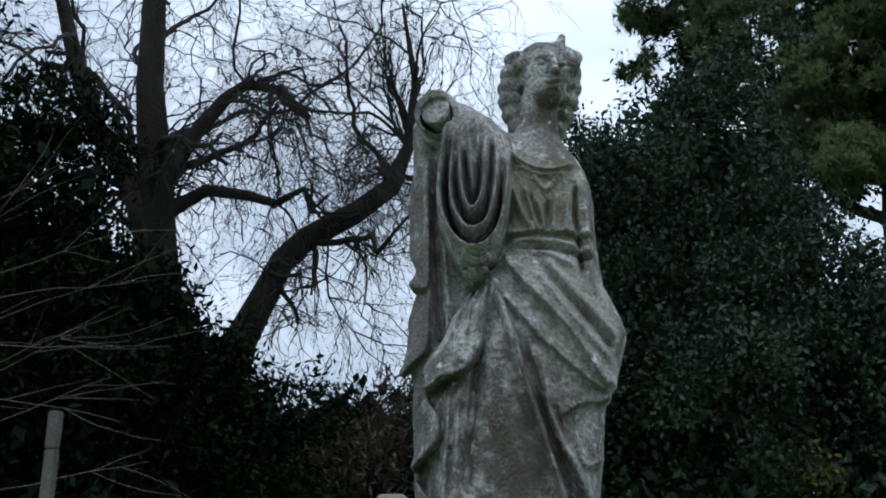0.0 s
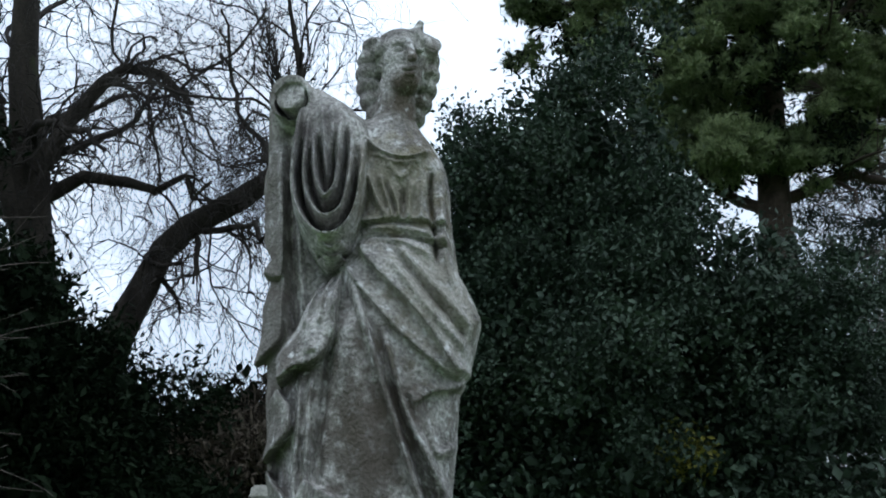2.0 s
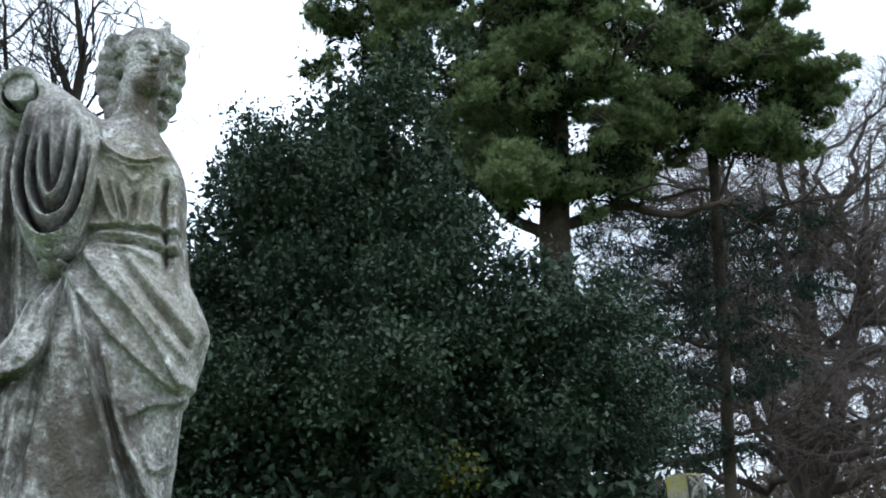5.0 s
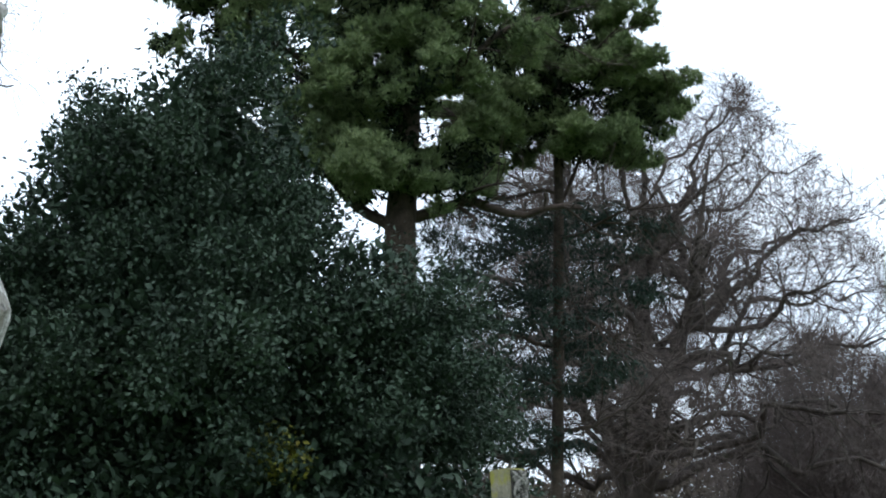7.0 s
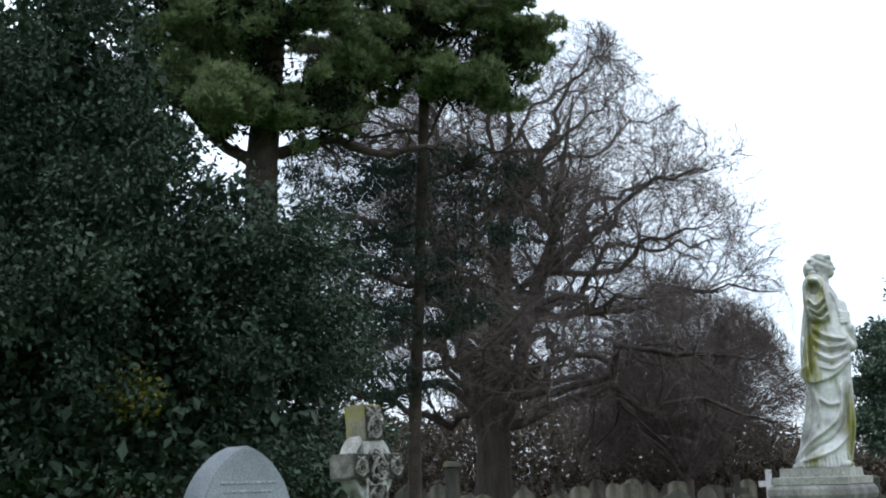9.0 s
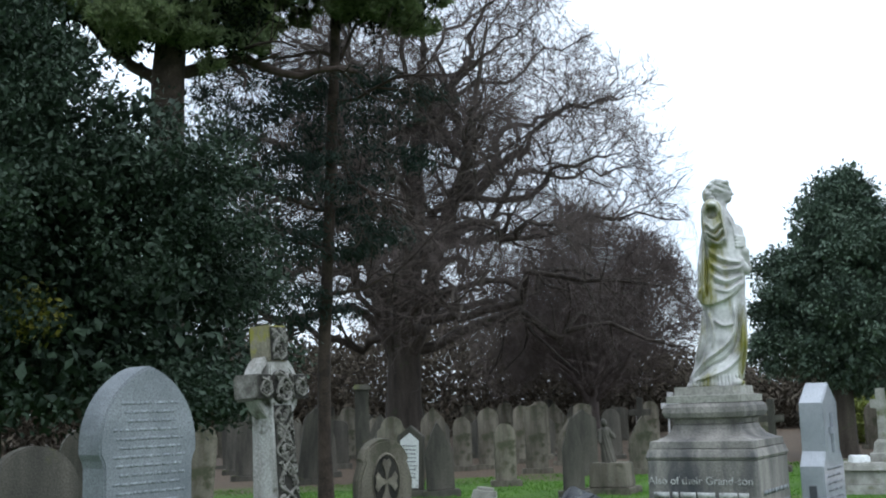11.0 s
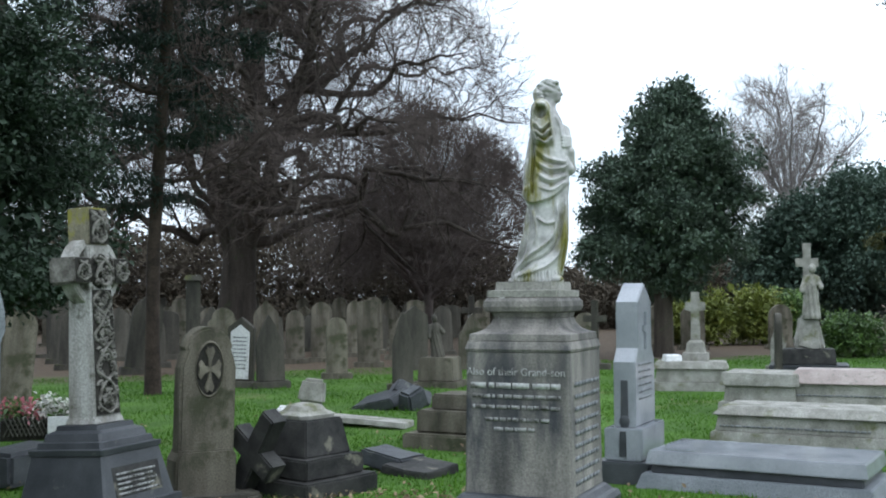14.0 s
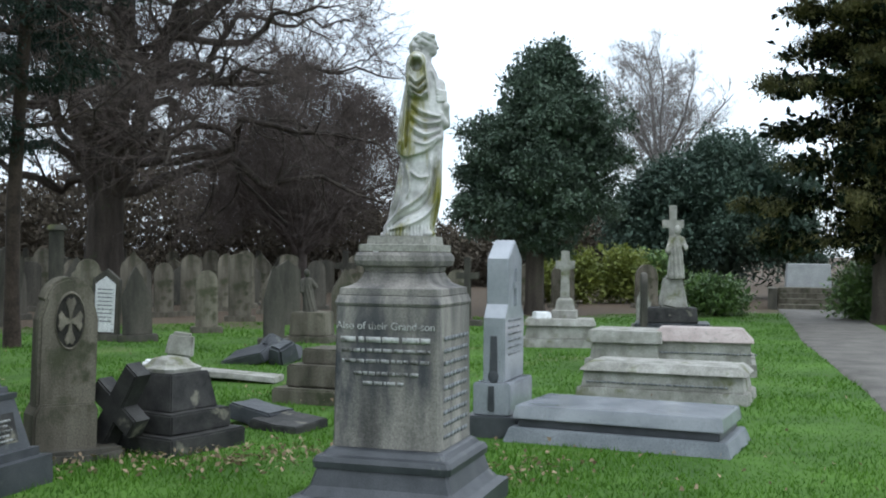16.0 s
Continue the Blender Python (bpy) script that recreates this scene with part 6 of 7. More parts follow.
def build_celtic_cross():
    ob = thing("celtic_cross", "tall carved celtic cross headstone on a stepped dark plinth", "cross", pose(-3.25, 7.28, 0, -3.2, 0, 74))
    part("plinth", stacked([(0.47, -0.1), (0.47, 0.16), (0.41, 0.165), (0.41, 0.22), (0.37, 0.225), (0.305, 0.56)], 0.015), DARK_GRANITE, ob, "dark tapered plinth with a name panel")
    part("moulding", stacked([(0.315, 0.564), (0.32, 0.60), (0.28, 0.605), (0.275, 0.645), (0.25, 0.65), (0.235, 0.70), (0.19, 0.72), (0.185, 0.752)], 0.015), DARK_GRANITE, ob)
    shaft = bmesh.new()
    rings = []
    for hx, hy, z in ((0.15, 0.125, 0.756), (0.14, 0.115, 0.80), (0.112, 0.092, 1.62), (0.108, 0.09, 1.98)):
        rings.append([shaft.verts.new(p) for p in ((-hx, -hy, z), (hx, -hy, z), (hx, hy, z), (-hx, hy, z))])
    for a, b in zip(rings, rings[1:]):
        for k in range(4):
            shaft.faces.new((a[k], a[(k + 1) % 4], b[(k + 1) % 4], b[k]))
    shaft.faces.new(rings[0][::-1])
    shaft.faces.new(rings[-1])
    bmesh.ops.bevel(shaft, geom=[e for e in shaft.edges if abs(e.verts[0].co.z - e.verts[1].co.z) > 0.2], offset=0.012, segments=2, affect="EDGES")
    part("shaft", shaft, CARVED_LIGHT, ob, "pale weathered shaft")
    part("top_arm", boxes((-0.107, 0.107, -0.09, 0.09, 1.983, 2.245), bevel=0.01), MOSSY_STONE, ob, "green mossy top arm")
    for s in (-1, 1):
        part("arm", boxes((0.104 * s if s > 0 else -0.285, 0.285 if s > 0 else -0.104, -0.112, 0.112, 1.71, 1.895), bevel=0.018, wear=0.006, cuts=1), CARVED_RELIEF, ob)
        child("carving", mesh_from("carving", *knotwork(0.15, 0.15, 0.011, 3 + s), CARVED_RELIEF, True), ob).matrix_local = pose(0.20 * s, -0.115, 1.725)
        carving_shade(0.15, 0.17, -0.0060, pose(0.20 * s, -0.1125, 1.717), ob)
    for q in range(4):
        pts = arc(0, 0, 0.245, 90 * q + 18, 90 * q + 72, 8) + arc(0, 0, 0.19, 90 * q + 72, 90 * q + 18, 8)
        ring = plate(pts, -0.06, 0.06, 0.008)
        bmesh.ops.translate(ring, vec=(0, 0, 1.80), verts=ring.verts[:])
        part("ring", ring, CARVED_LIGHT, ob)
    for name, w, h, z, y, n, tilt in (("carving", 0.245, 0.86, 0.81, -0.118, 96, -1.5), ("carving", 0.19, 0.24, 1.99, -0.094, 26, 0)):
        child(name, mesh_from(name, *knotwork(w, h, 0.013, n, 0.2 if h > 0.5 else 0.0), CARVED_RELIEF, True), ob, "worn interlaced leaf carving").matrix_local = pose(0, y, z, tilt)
        carving_shade(w, h, -0.0040, pose(0, y, z, tilt), ob, 0.2 if h > 0.5 else 0.0)
    # boss coloured near-black, as shade behind the carving over it
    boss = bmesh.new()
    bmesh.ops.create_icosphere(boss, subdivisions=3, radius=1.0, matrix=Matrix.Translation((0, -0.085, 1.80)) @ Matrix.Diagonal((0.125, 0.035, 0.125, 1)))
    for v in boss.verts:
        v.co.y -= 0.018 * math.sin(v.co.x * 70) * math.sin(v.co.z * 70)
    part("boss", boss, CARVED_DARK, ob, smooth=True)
    child("carving", mesh_from("carving", *knotwork(0.20, 0.22, 0.014, 12), CARVED_RELIEF, True), ob).matrix_local = pose(0, -0.118, 1.69)
    panel = part("name_panel", boxes((-0.25, 0.25, -0.006, 0.006, 0, 0.21), bevel=0.004), BLACK_STONE, ob)
    panel.matrix_local = pose(0, -0.356, 0.27, -11)
    line = bars([(0.15 - 0.033 * k, -0.21, 0.21 - 0.05 * (k % 2)) for k in range(5)], -0.0075, 0.015, INK, ob)
    line.matrix_local = pose(0, -0.356, 0.27, -11)


build_celtic_cross()


def build_grey_headstone():
    ob = thing("headstone", "large grey speckled granite headstone with a pointed arch", "headstone", pose(-3.60, 5.92, 0, 0, 0, 64), "headstones")
    a, h = 0.335, 1.93
    big = (0.46 ** 2 + a * a) / (2 * a)
    full = math.acos((big - a) / big)
    right = [(a - big + big * math.cos(full * k / 10) if k < 10 else 0.0, h - 0.46 + big * math.sin(full * k / 10)) for k in range(11)]
    top = [(a, 1.42)] + right
    pts = [(-a + 0.03, 0.2), (a - 0.03, 0.2), (a - 0.03, 1.34), (a - 0.02, 1.38)] + top + [(-x, z) for x, z in top[-2::-1]] + [(-a + 0.02, 1.38), (-a + 0.03, 1.34)]
    part("slab", plate(pts, -0.12, 0.12, 0.012), GREY_GRANITE, ob)
    part("base", boxes((-0.45, 0.45, -0.19, 0.19, -0.1, 0.2), bevel=0.015), GREY_GRANITE, ob)
    bars([(1.70 - 0.052 * k, -0.2 - 0.05 * (k > 2) + 0.02 * (k % 3), 0.2 + 0.05 * (k > 2) - 0.03 * (k % 2)) for k in range(17)], -0.1195, 0.018, FAINT_INK, ob, proud=0.0012)


build_grey_headstone()


def build_cross_headstone():
    ob = thing("headstone", "brown sandstone headstone with a carved wheel cross, shouldered top", "headstone", pose(-2.93, 8.47, 0, 1.5, 1, 40), "headstones")
    a, h = 0.23, 1.40
    pts = [(-a, 0), (a, 0), (a, h - 0.34), (a - 0.02, h - 0.27), (a * 0.80, h - 0.20)] + arc(0, h - 0.215, 0.2, 12, 168, 12) + [(-a * 0.80, h - 0.20), (-a + 0.02, h - 0.27), (-a, h - 0.34)]
    part("slab", plate(pts, -0.085, 0.085, 0.02, 0.006, 3), SANDSTONE, ob)
    part("back_slab", plate([(-a - 0.03, 0), (a + 0.01, 0), (a + 0.01, 0.36), (a - 0.02, 0.42), (-a + 0.01, 0.42), (-a - 0.03, 0.34)], -0.115, 0.115, 0.015, 0.006, 5), SANDSTONE, ob)
    # near-black disc on the slab face stands for the hollow's shade
    part("recess_shade", plate(arc(0, 0, 0.145, 0, 345, 23, 0.9), -0.0885, -0.08, 0.002), CARVED_DARK, ob, "dark disc for the shade round the carved cross").matrix_local = Matrix.Translation((0, 0, 1.05)) @ Matrix.Diagonal((0.84, 1, 1.42, 1))
    rim = bmesh.new()
    for k in range(28):
        t0, t1 = 2 * math.pi * k / 28, 2 * math.pi * (k + 1) / 28
        q = [rim.verts.new((r * math.cos(t) * 0.9, y, r * math.sin(t))) for t in (t0, t1) for r, y in ((0.142, -0.084), (0.150, -0.100), (0.162, -0.084))]
        rim.faces.new((q[0], q[1], q[4], q[3]))
        rim.faces.new((q[1], q[2], q[5], q[4]))
    bmesh.ops.remove_doubles(rim, verts=rim.verts[:], dist=0.0005)
    part("rim", rim, SANDSTONE, ob).matrix_local = Matrix.Translation((0, 0, 1.05)) @ Matrix.Diagonal((0.84, 1, 1.42, 1))
    for q in range(4):
        lobe = plate([(-0.012, 0.0), (0.012, 0.0), (0.02, 0.05), (0.055, 0.10), (0.03, 0.128), (0.0, 0.115), (-0.03, 0.128), (-0.055, 0.10), (-0.02, 0.05)], -0.103, -0.086, 0.004)
        part("cross_arm", lobe, SANDSTONE, ob).matrix_local = Matrix.Translation((0, 0, 1.05)) @ Matrix.Diagonal((0.74, 1, 1.42, 1)) @ pose(0, 0, 0, 0, 90 * q, 0)
    part("footing", boxes((-0.36, 0.42, -0.27, 0.22, -0.1, 0.07), bevel=0.03, wear=0.03, seed=8, cuts=2), DARK_SANDSTONE, ob, "rough sunken footing stone")


build_cross_headstone()


def build_broken_cross_monument():
    ob = thing("monument_base", "black weathered stepped monument base that lost its cross", "monument", pose(-2.25, 9.10, 0, 0, 0, -32))
    part("lower_step", boxes((-0.46, 0.46, -0.42, 0.42, -0.1, 0.13), bevel=0.015, wear=0.006, cuts=1), BLACK_STONE, ob)
    part("upper_step", boxes((-0.37, 0.37, -0.34, 0.34, 0.131, 0.30), bevel=0.015, wear=0.006, cuts=1), BLACK_STONE, ob)
    part("block", boxes((-0.29, 0.29, -0.27, 0.27, 0.301, 0.60, 0.055), bevel=0.012), BLACK_STONE, ob)
    part("socket", stacked([(0.20, 0.601), (0.205, 0.63), (0.15, 0.66), (0.12, 0.70), (0.05, 0.72)], 0.05), LEDGER_STONE, ob, "pale broken socket stone")
    cr = thing("fallen_cross", "black broken stone cross leaning on the monument base", "cross", pose(-2.72, 8.78, 0.03, 4, 36, -30) @ Matrix.Scale(1.08, 4))
    part("cross_body", plate([(-0.085, 0), (0.085, 0), (0.08, 0.30), (0.24, 0.30), (0.24, 0.46), (0.08, 0.46), (0.07, 0.74), (-0.07, 0.74), (-0.08, 0.46), (-0.24, 0.46), (-0.24, 0.30), (-0.08, 0.30)], -0.075, 0.075, 0.012), BLACK_STONE, cr)


build_broken_cross_monument()


def loose_stone(name, label, x, y, z, size, turn, mat, seed, category="stone"):
    ob = new(name)
    ob.matrix_world = pose(x, y, z, *turn)
    tagged(ob, label, category, "broken stones")
    part("block", boxes((-size[0] / 2, size[0] / 2, -size[1] / 2, size[1] / 2, 0, size[2], min(size) * 0.12), bevel=min(size) * 0.12, wear=0.02, seed=seed, cuts=1), mat, ob)


loose_stone("fallen_stone", "dark grey fallen slab of a broken headstone", -2.75, 15.9, 0.0, (0.75, 0.5, 0.16), (18, -14, -25), DARK_GRANITE, 1)
loose_stone("fallen_stone", "dark grey fallen slab of a broken headstone", -2.40, 16.1, 0.06, (0.6, 0.42, 0.22), (-20, 25, 20), DARK_GRANITE, 2)
loose_stone("fallen_stone", "dark grey fallen slab of a broken headstone", -2.25, 15.7, 0.0, (0.4, 0.3, 0.3), (10, -20, 50), DARK_GRANITE, 3)
loose_stone("fallen_stone", "rounded grey stone lump in the grass", -3.95, 16.5, 0.0, (0.42, 0.4, 0.36), (0, 8, 10), LEDGER_STONE, 4)
loose_stone("fallen_stone", "small pale block in the grass", -3.55, 13.6, 0.0, (0.34, 0.3, 0.24), (0, 0, 15), WHITE_MARBLE, 5)
loose_stone("fallen_stone", "long flat grey slab lying in the grass", -2.55, 13.6, 0.02, (1.15, 0.4, 0.07), (0, 3, -12), LEDGER_STONE, 6)
loose_stone("fallen_stone", "dark broken kerb slab lying in the grass", -1.72, 10.4, -0.02, (0.5, 0.45, 0.16), (0, 10, -25), DARK_GRANITE, 7)
loose_stone("fallen_stone", "dark broken kerb slab lying in the grass", -1.40, 10.1, -0.02, (0.55, 0.5, 0.08), (4, 4, -32), BLACK_STONE, 8)
loose_stone("grave_kerb", "dark low grave block with a pale wet top", -4.86, 9.27, 0.0, (0.8, 0.55, 0.30), (0, 0, 74), DARK_GRANITE, 9)


def build_stepped_base():
    ob = thing("monument_base", "brown sandstone stepped base without its monument", "monument", pose(-1.18, 12.0, 0, 0, 0, -20))
    part("lower_step", boxes((-0.52, 0.52, -0.46, 0.46, -0.1, 0.14), bevel=0.02, wear=0.012, cuts=1), SANDSTONE, ob)
    part("middle_step", boxes((-0.40, 0.40, -0.36, 0.36, 0.141, 0.38), bevel=0.02, wear=0.01, cuts=1), SANDSTONE, ob)
    part("top_step", boxes((-0.27, 0.27, -0.25, 0.25, 0.381, 0.55), bevel=0.02, wear=0.01, cuts=1), SANDSTONE, ob)


build_stepped_base()


def small_statue(label, m, mat, seed, wings=False):
    """A little weathered figure with bowed head, one plain shape."""
    h = 0.02
    lo, hi = (-0.36, -0.3, -0.02), (0.36, 0.3, 1.12)
    p = grid(lo, hi, h)
    x, y, z = p
    d = capsule(p, (0, 0, 0.05), (0, 0, 0.5), 0.17, 0.12)
    d = blend(d, capsule(p, (0, 0, 0.5), (0.02, 0, 0.78), 0.12, 0.10), 0.05)
    d = blend(d, ellipsoid(p, (0.03, -0.04, 0.98), (0.075, 0.085, 0.10)), 0.04)
    d = blend(d, capsule(p, (-0.10, 0, 0.8), (-0.17, -0.12, 0.55), 0.05, 0.045), 0.03)
    d = blend(d, capsule(p, (0.12, 0, 0.8), (0.20, -0.08, 0.6), 0.05, 0.045), 0.03)
    if wings:
        d = blend(d, ellipsoid(p, (-0.16, 0.1, 0.75), (0.12, 0.04, 0.28)), 0.03)
        d = blend(d, ellipsoid(p, (0.18, 0.1, 0.75), (0.12, 0.04, 0.28)), 0.03)
    d = d - 0.02 * crease(np.arctan2(y, x) * 5 + z * 3 + seed, 0.7) * (z < 0.7)
    v, f = surface_nets(d, np.array(lo), h)
    ob = new("statue", mesh_from("statue", v, f, mat, True))
    ob.matrix_world = m
    tagged(ob, label, "statue")


kb = thing("monument_base", "sandstone pedestal block under a small weathered figure", "pedestal", pose(-2.32, 19.6, 0, 0, 0, -12))
part("block", boxes((-0.42, 0.42, -0.36, 0.36, -0.1, 0.10), bevel=0.02, wear=0.01, cuts=1), SANDSTONE, kb)
part("die", boxes((-0.34, 0.34, -0.29, 0.29, 0.101, 0.52, 0.03), bevel=0.02, wear=0.01, cuts=1), SANDSTONE, kb)
small_statue("small brown weathered stone figure on a block", pose(-2.36, 19.6, 0.51, 0, -8, 25) @ Matrix.Scale(0.72, 4), DARK_SANDSTONE, 1)


def build_granite_memorial():
    ob = thing("headstone", "pale grey granite memorial with gabled top and dark torch carvings", "headstone", pose(0.57, 10.14, 0, 0, 0, 72), "headstones")
    w, h = 0.35, 1.72
    pts = [(-w, 0.45), (w, 0.45), (w, 1.02), (w - 0.10, 1.14), (w - 0.10, 1.55), (0, h), (-w + 0.10, 1.55), (-w + 0.10, 1.14), (-w, 1.02)]
    part("slab", plate(pts, -0.10, 0.10, 0.01), PALE_GRANITE, ob)
    part("base", boxes((-w - 0.07, w + 0.07, -0.17, 0.17, 0.16, 0.446), bevel=0.012), PALE_GRANITE, ob)
    part("plinth", boxes((-w - 0.14, w + 0.14, -0.24, 0.24, -0.1, 0.158), bevel=0.012), DARK_GRANITE, ob)
    cross = [(-0.03, 1.12), (0.03, 1.12), (0.03, 1.28), (0.10, 1.28), (0.10, 1.34), (0.03, 1.34), (0.03, 1.46), (-0.03, 1.46), (-0.03, 1.34), (-0.10, 1.34), (-0.10, 1.28), (-0.03, 1.28)]
    part("raised_cross", plate(cross, -0.125, -0.098, 0.005), PALE_GRANITE, ob)
    torch = boxes((-w - 0.018, -w - 0.001, -0.035, 0.035, 0.50, 0.86, 0.004), bevel=0.004)
    bmesh.ops.create_icosphere(torch, subdivisions=2, radius=0.05, matrix=Matrix.Translation((-w - 0.012, 0, 0.50)) @ Matrix.Diagonal((0.3, 1, 1.2, 1)))
    part("torch", torch, DARK_GRANITE, ob, "dark carved upturned torch")
    low = boxes((-w - 0.088, -w - 0.071, -0.03, 0.03, 0.20, 0.42, 0.003), bevel=0.004)
    part("torch", low, DARK_GRANITE, ob, "dark carved upturned torch")
    bars([(0.98 - 0.06 * k, -0.24, 0.24 - 0.04 * (k % 2)) for k in range(6)], -0.101, 0.022, DARK_INK, ob)


build_granite_memorial()


def ledger(label, x, y, rz, length, width, tiers, rows=None):
    """A flat tomb: the front left corner at x, y; tiers of (inset, z0, z1, material, chamfer)."""
    ob = thing("ledger_tomb", label, "tomb", pose(x, y, 0, 0, 0, rz), "flat tombs")
    for k, (i, z0, z1, mat, ch) in enumerate(tiers):
        part("slab" if k else "kerb", boxes((i, length - i, i, width - i, z0 + (0.001 if k else 0), z1, ch), bevel=0.01, wear=0.003, seed=k + x), mat, ob)
    if rows:
        bars(rows[0], rows[1] - 0.001, 0.022, DARK_INK, ob)
    return ob


ledger("polished pale granite ledger tomb on a dark kerb", 0.50, 9.47, -24, 1.97, 1.10, [(0, -0.08, 0.10, GREY_GRANITE, 0.06), (0.12, 0.10, 0.17, DARK_GRANITE, 0.01), (0.085, 0.17, 0.29, PALE_GRANITE, 0.02)])
ledger("weathered stone ledger tomb with lettered sides", 1.50, 12.45, -21, 1.92, 0.95, [(0, -0.08, 0.10, LEDGER_STONE, 0.02), (0.06, 0.10, 0.28, LEDGER_STONE, 0.03), (0.03, 0.28, 0.38, LEDGER_STONE, 0.10)], ([(0.15, 0.12, 1.7)], 0.06))
ledger("weathered grey ledger tomb with a stepped head block", 1.95, 15.2, -19, 1.1, 1.0, [(0, -0.08, 0.16, LEDGER_STONE, 0.02), (0.08, 0.16, 0.38, LEDGER_STONE, 0.02), (0.03, 0.38, 0.55, LEDGER_STONE, 0.03)])
ledger("pale pinkish coped tomb on a broad base", 2.75, 15.0, -15, 1.5, 0.9, [(0, -0.08, 0.14, LEDGER_STONE, 0.02), (0.08, 0.14, 0.42, LEDGER_STONE, 0.02), (0.04, 0.42, 0.60, PINK_GRANITE, 0.16)], ([(0.26, 0.2, 1.5)], 0.08))
ledger("low pink granite kerbed tomb", 3.65, 16.2, -15, 0.95, 0.8, [(0, -0.08, 0.12, LEDGER_STONE, 0.02), (0.06, 0.12, 0.36, PINK_GRANITE, 0.12)])


def build_cross_on_tomb():
    ledger("grey stone tomb carrying a cross", 1.35, 19.1, -8, 1.35, 0.9, [(0, -0.08, 0.12, LEDGER_STONE, 0.02), (0.08, 0.12, 0.34, LEDGER_STONE, 0.02), (0.04, 0.34, 0.46, LEDGER_STONE, 0.05)])
    ob = thing("cross_headstone", "grey stone cross on a stepped foot", "cross", pose(2.18, 19.6, 0.455, 0, 0, -10))
    part("foot", stacked([(0.22, 0.0), (0.22, 0.14), (0.17, 0.15), (0.14, 0.32), (0.10, 0.36)], 0.015), LEDGER_STONE, ob)
    part("cross_body", plate([(-0.08, 0.36), (0.08, 0.36), (0.075, 0.86), (0.17, 0.88), (0.17, 1.02), (0.075, 1.02), (0.07, 1.20), (-0.07, 1.20), (-0.075, 1.02), (-0.17, 1.02), (-0.17, 0.88), (-0.075, 0.86)], -0.06, 0.06, 0.012), LEDGER_STONE, ob)
    loose_stone("fallen_stone", "pale wreath stone on the tomb", 1.75, 19.35, 0.455, (0.3, 0.28, 0.12), (0, 0, 10), WHITE_MARBLE, 12)


build_cross_on_tomb()


def build_figure_monument():
    ob = thing("monument_base", "dark stepped base of a tall cross monument with rocks", "monument", pose(4.72, 22.6, 0, 0, 0, -12))
    part("lower_step", boxes((-0.75, 0.75, -0.55, 0.55, -0.1, 0.22), bevel=0.02, wear=0.01, cuts=1), DARK_GRANITE, ob)
    part("upper_step", boxes((-0.52, 0.52, -0.42, 0.42, 0.221, 0.52, 0.03), bevel=0.02, wear=0.01, cuts=1), BLACK_STONE, ob)
    part("rock", boxes((-0.28, 0.30, -0.28, 0.28, 0.521, 1.15, 0.10), bevel=0.05, wear=0.06, seed=4, cuts=2), LEDGER_STONE, ob)
    part("cross_body", plate([(-0.08, 1.1), (0.08, 1.1), (0.08, 2.15), (0.22, 2.15), (0.22, 2.32), (0.08, 2.32), (0.08, 2.62), (-0.08, 2.62), (-0.08, 2.32), (-0.22, 2.32), (-0.22, 2.15), (-0.08, 2.15)], 0.0, 0.14, 0.012), LEDGER_STONE, ob)
    small_statue("weathered grey stone figure clinging to a cross", pose(4.75, 22.42, 1.13, 0, 0, -10), LEDGER_STONE, 3)
    headstone("round", 0.5, 1.25, 0.12, 3.95, 21.6, 84, DARK_SANDSTONE, "thin dark headstone seen edge on beside the monument", seed=2)
    headstone("spire", 0.3, 1.0, 0.12, 4.35, 23.8, 0, LEDGER_STONE, "small pointed grey stone beside the monument", seed=5)


build_figure_monument()


def build_steps():
    ob = thing("stone_steps", "short flight of stone steps at the path's end", "steps", pose(11.0, 32.8, 0, 0, 0, -16))
    for k in range(4):
        part("step", boxes((-0.95, 0.95, 0.30 * k, 0.30 * k + 0.9, 0.16 * k - 0.08, 0.16 * k + 0.15), bevel=0.015, wear=0.01, seed=k), SANDSTONE, ob)
    part("ramp", boxes((-0.68, 0.68, 1.7, 4.2, 0.5, 1.35, 0.04), bevel=0.02), CONCRETE, ob, "pale concrete slab beyond the steps")
    for s in (-1, 1):
        part("cheek_wall", boxes((s * 1.10 - 0.13, s * 1.10 + 0.13, 0, 2.2, -0.08, 0.62), bevel=0.02, wear=0.012, cuts=1), DARK_SANDSTONE, ob)


build_steps()


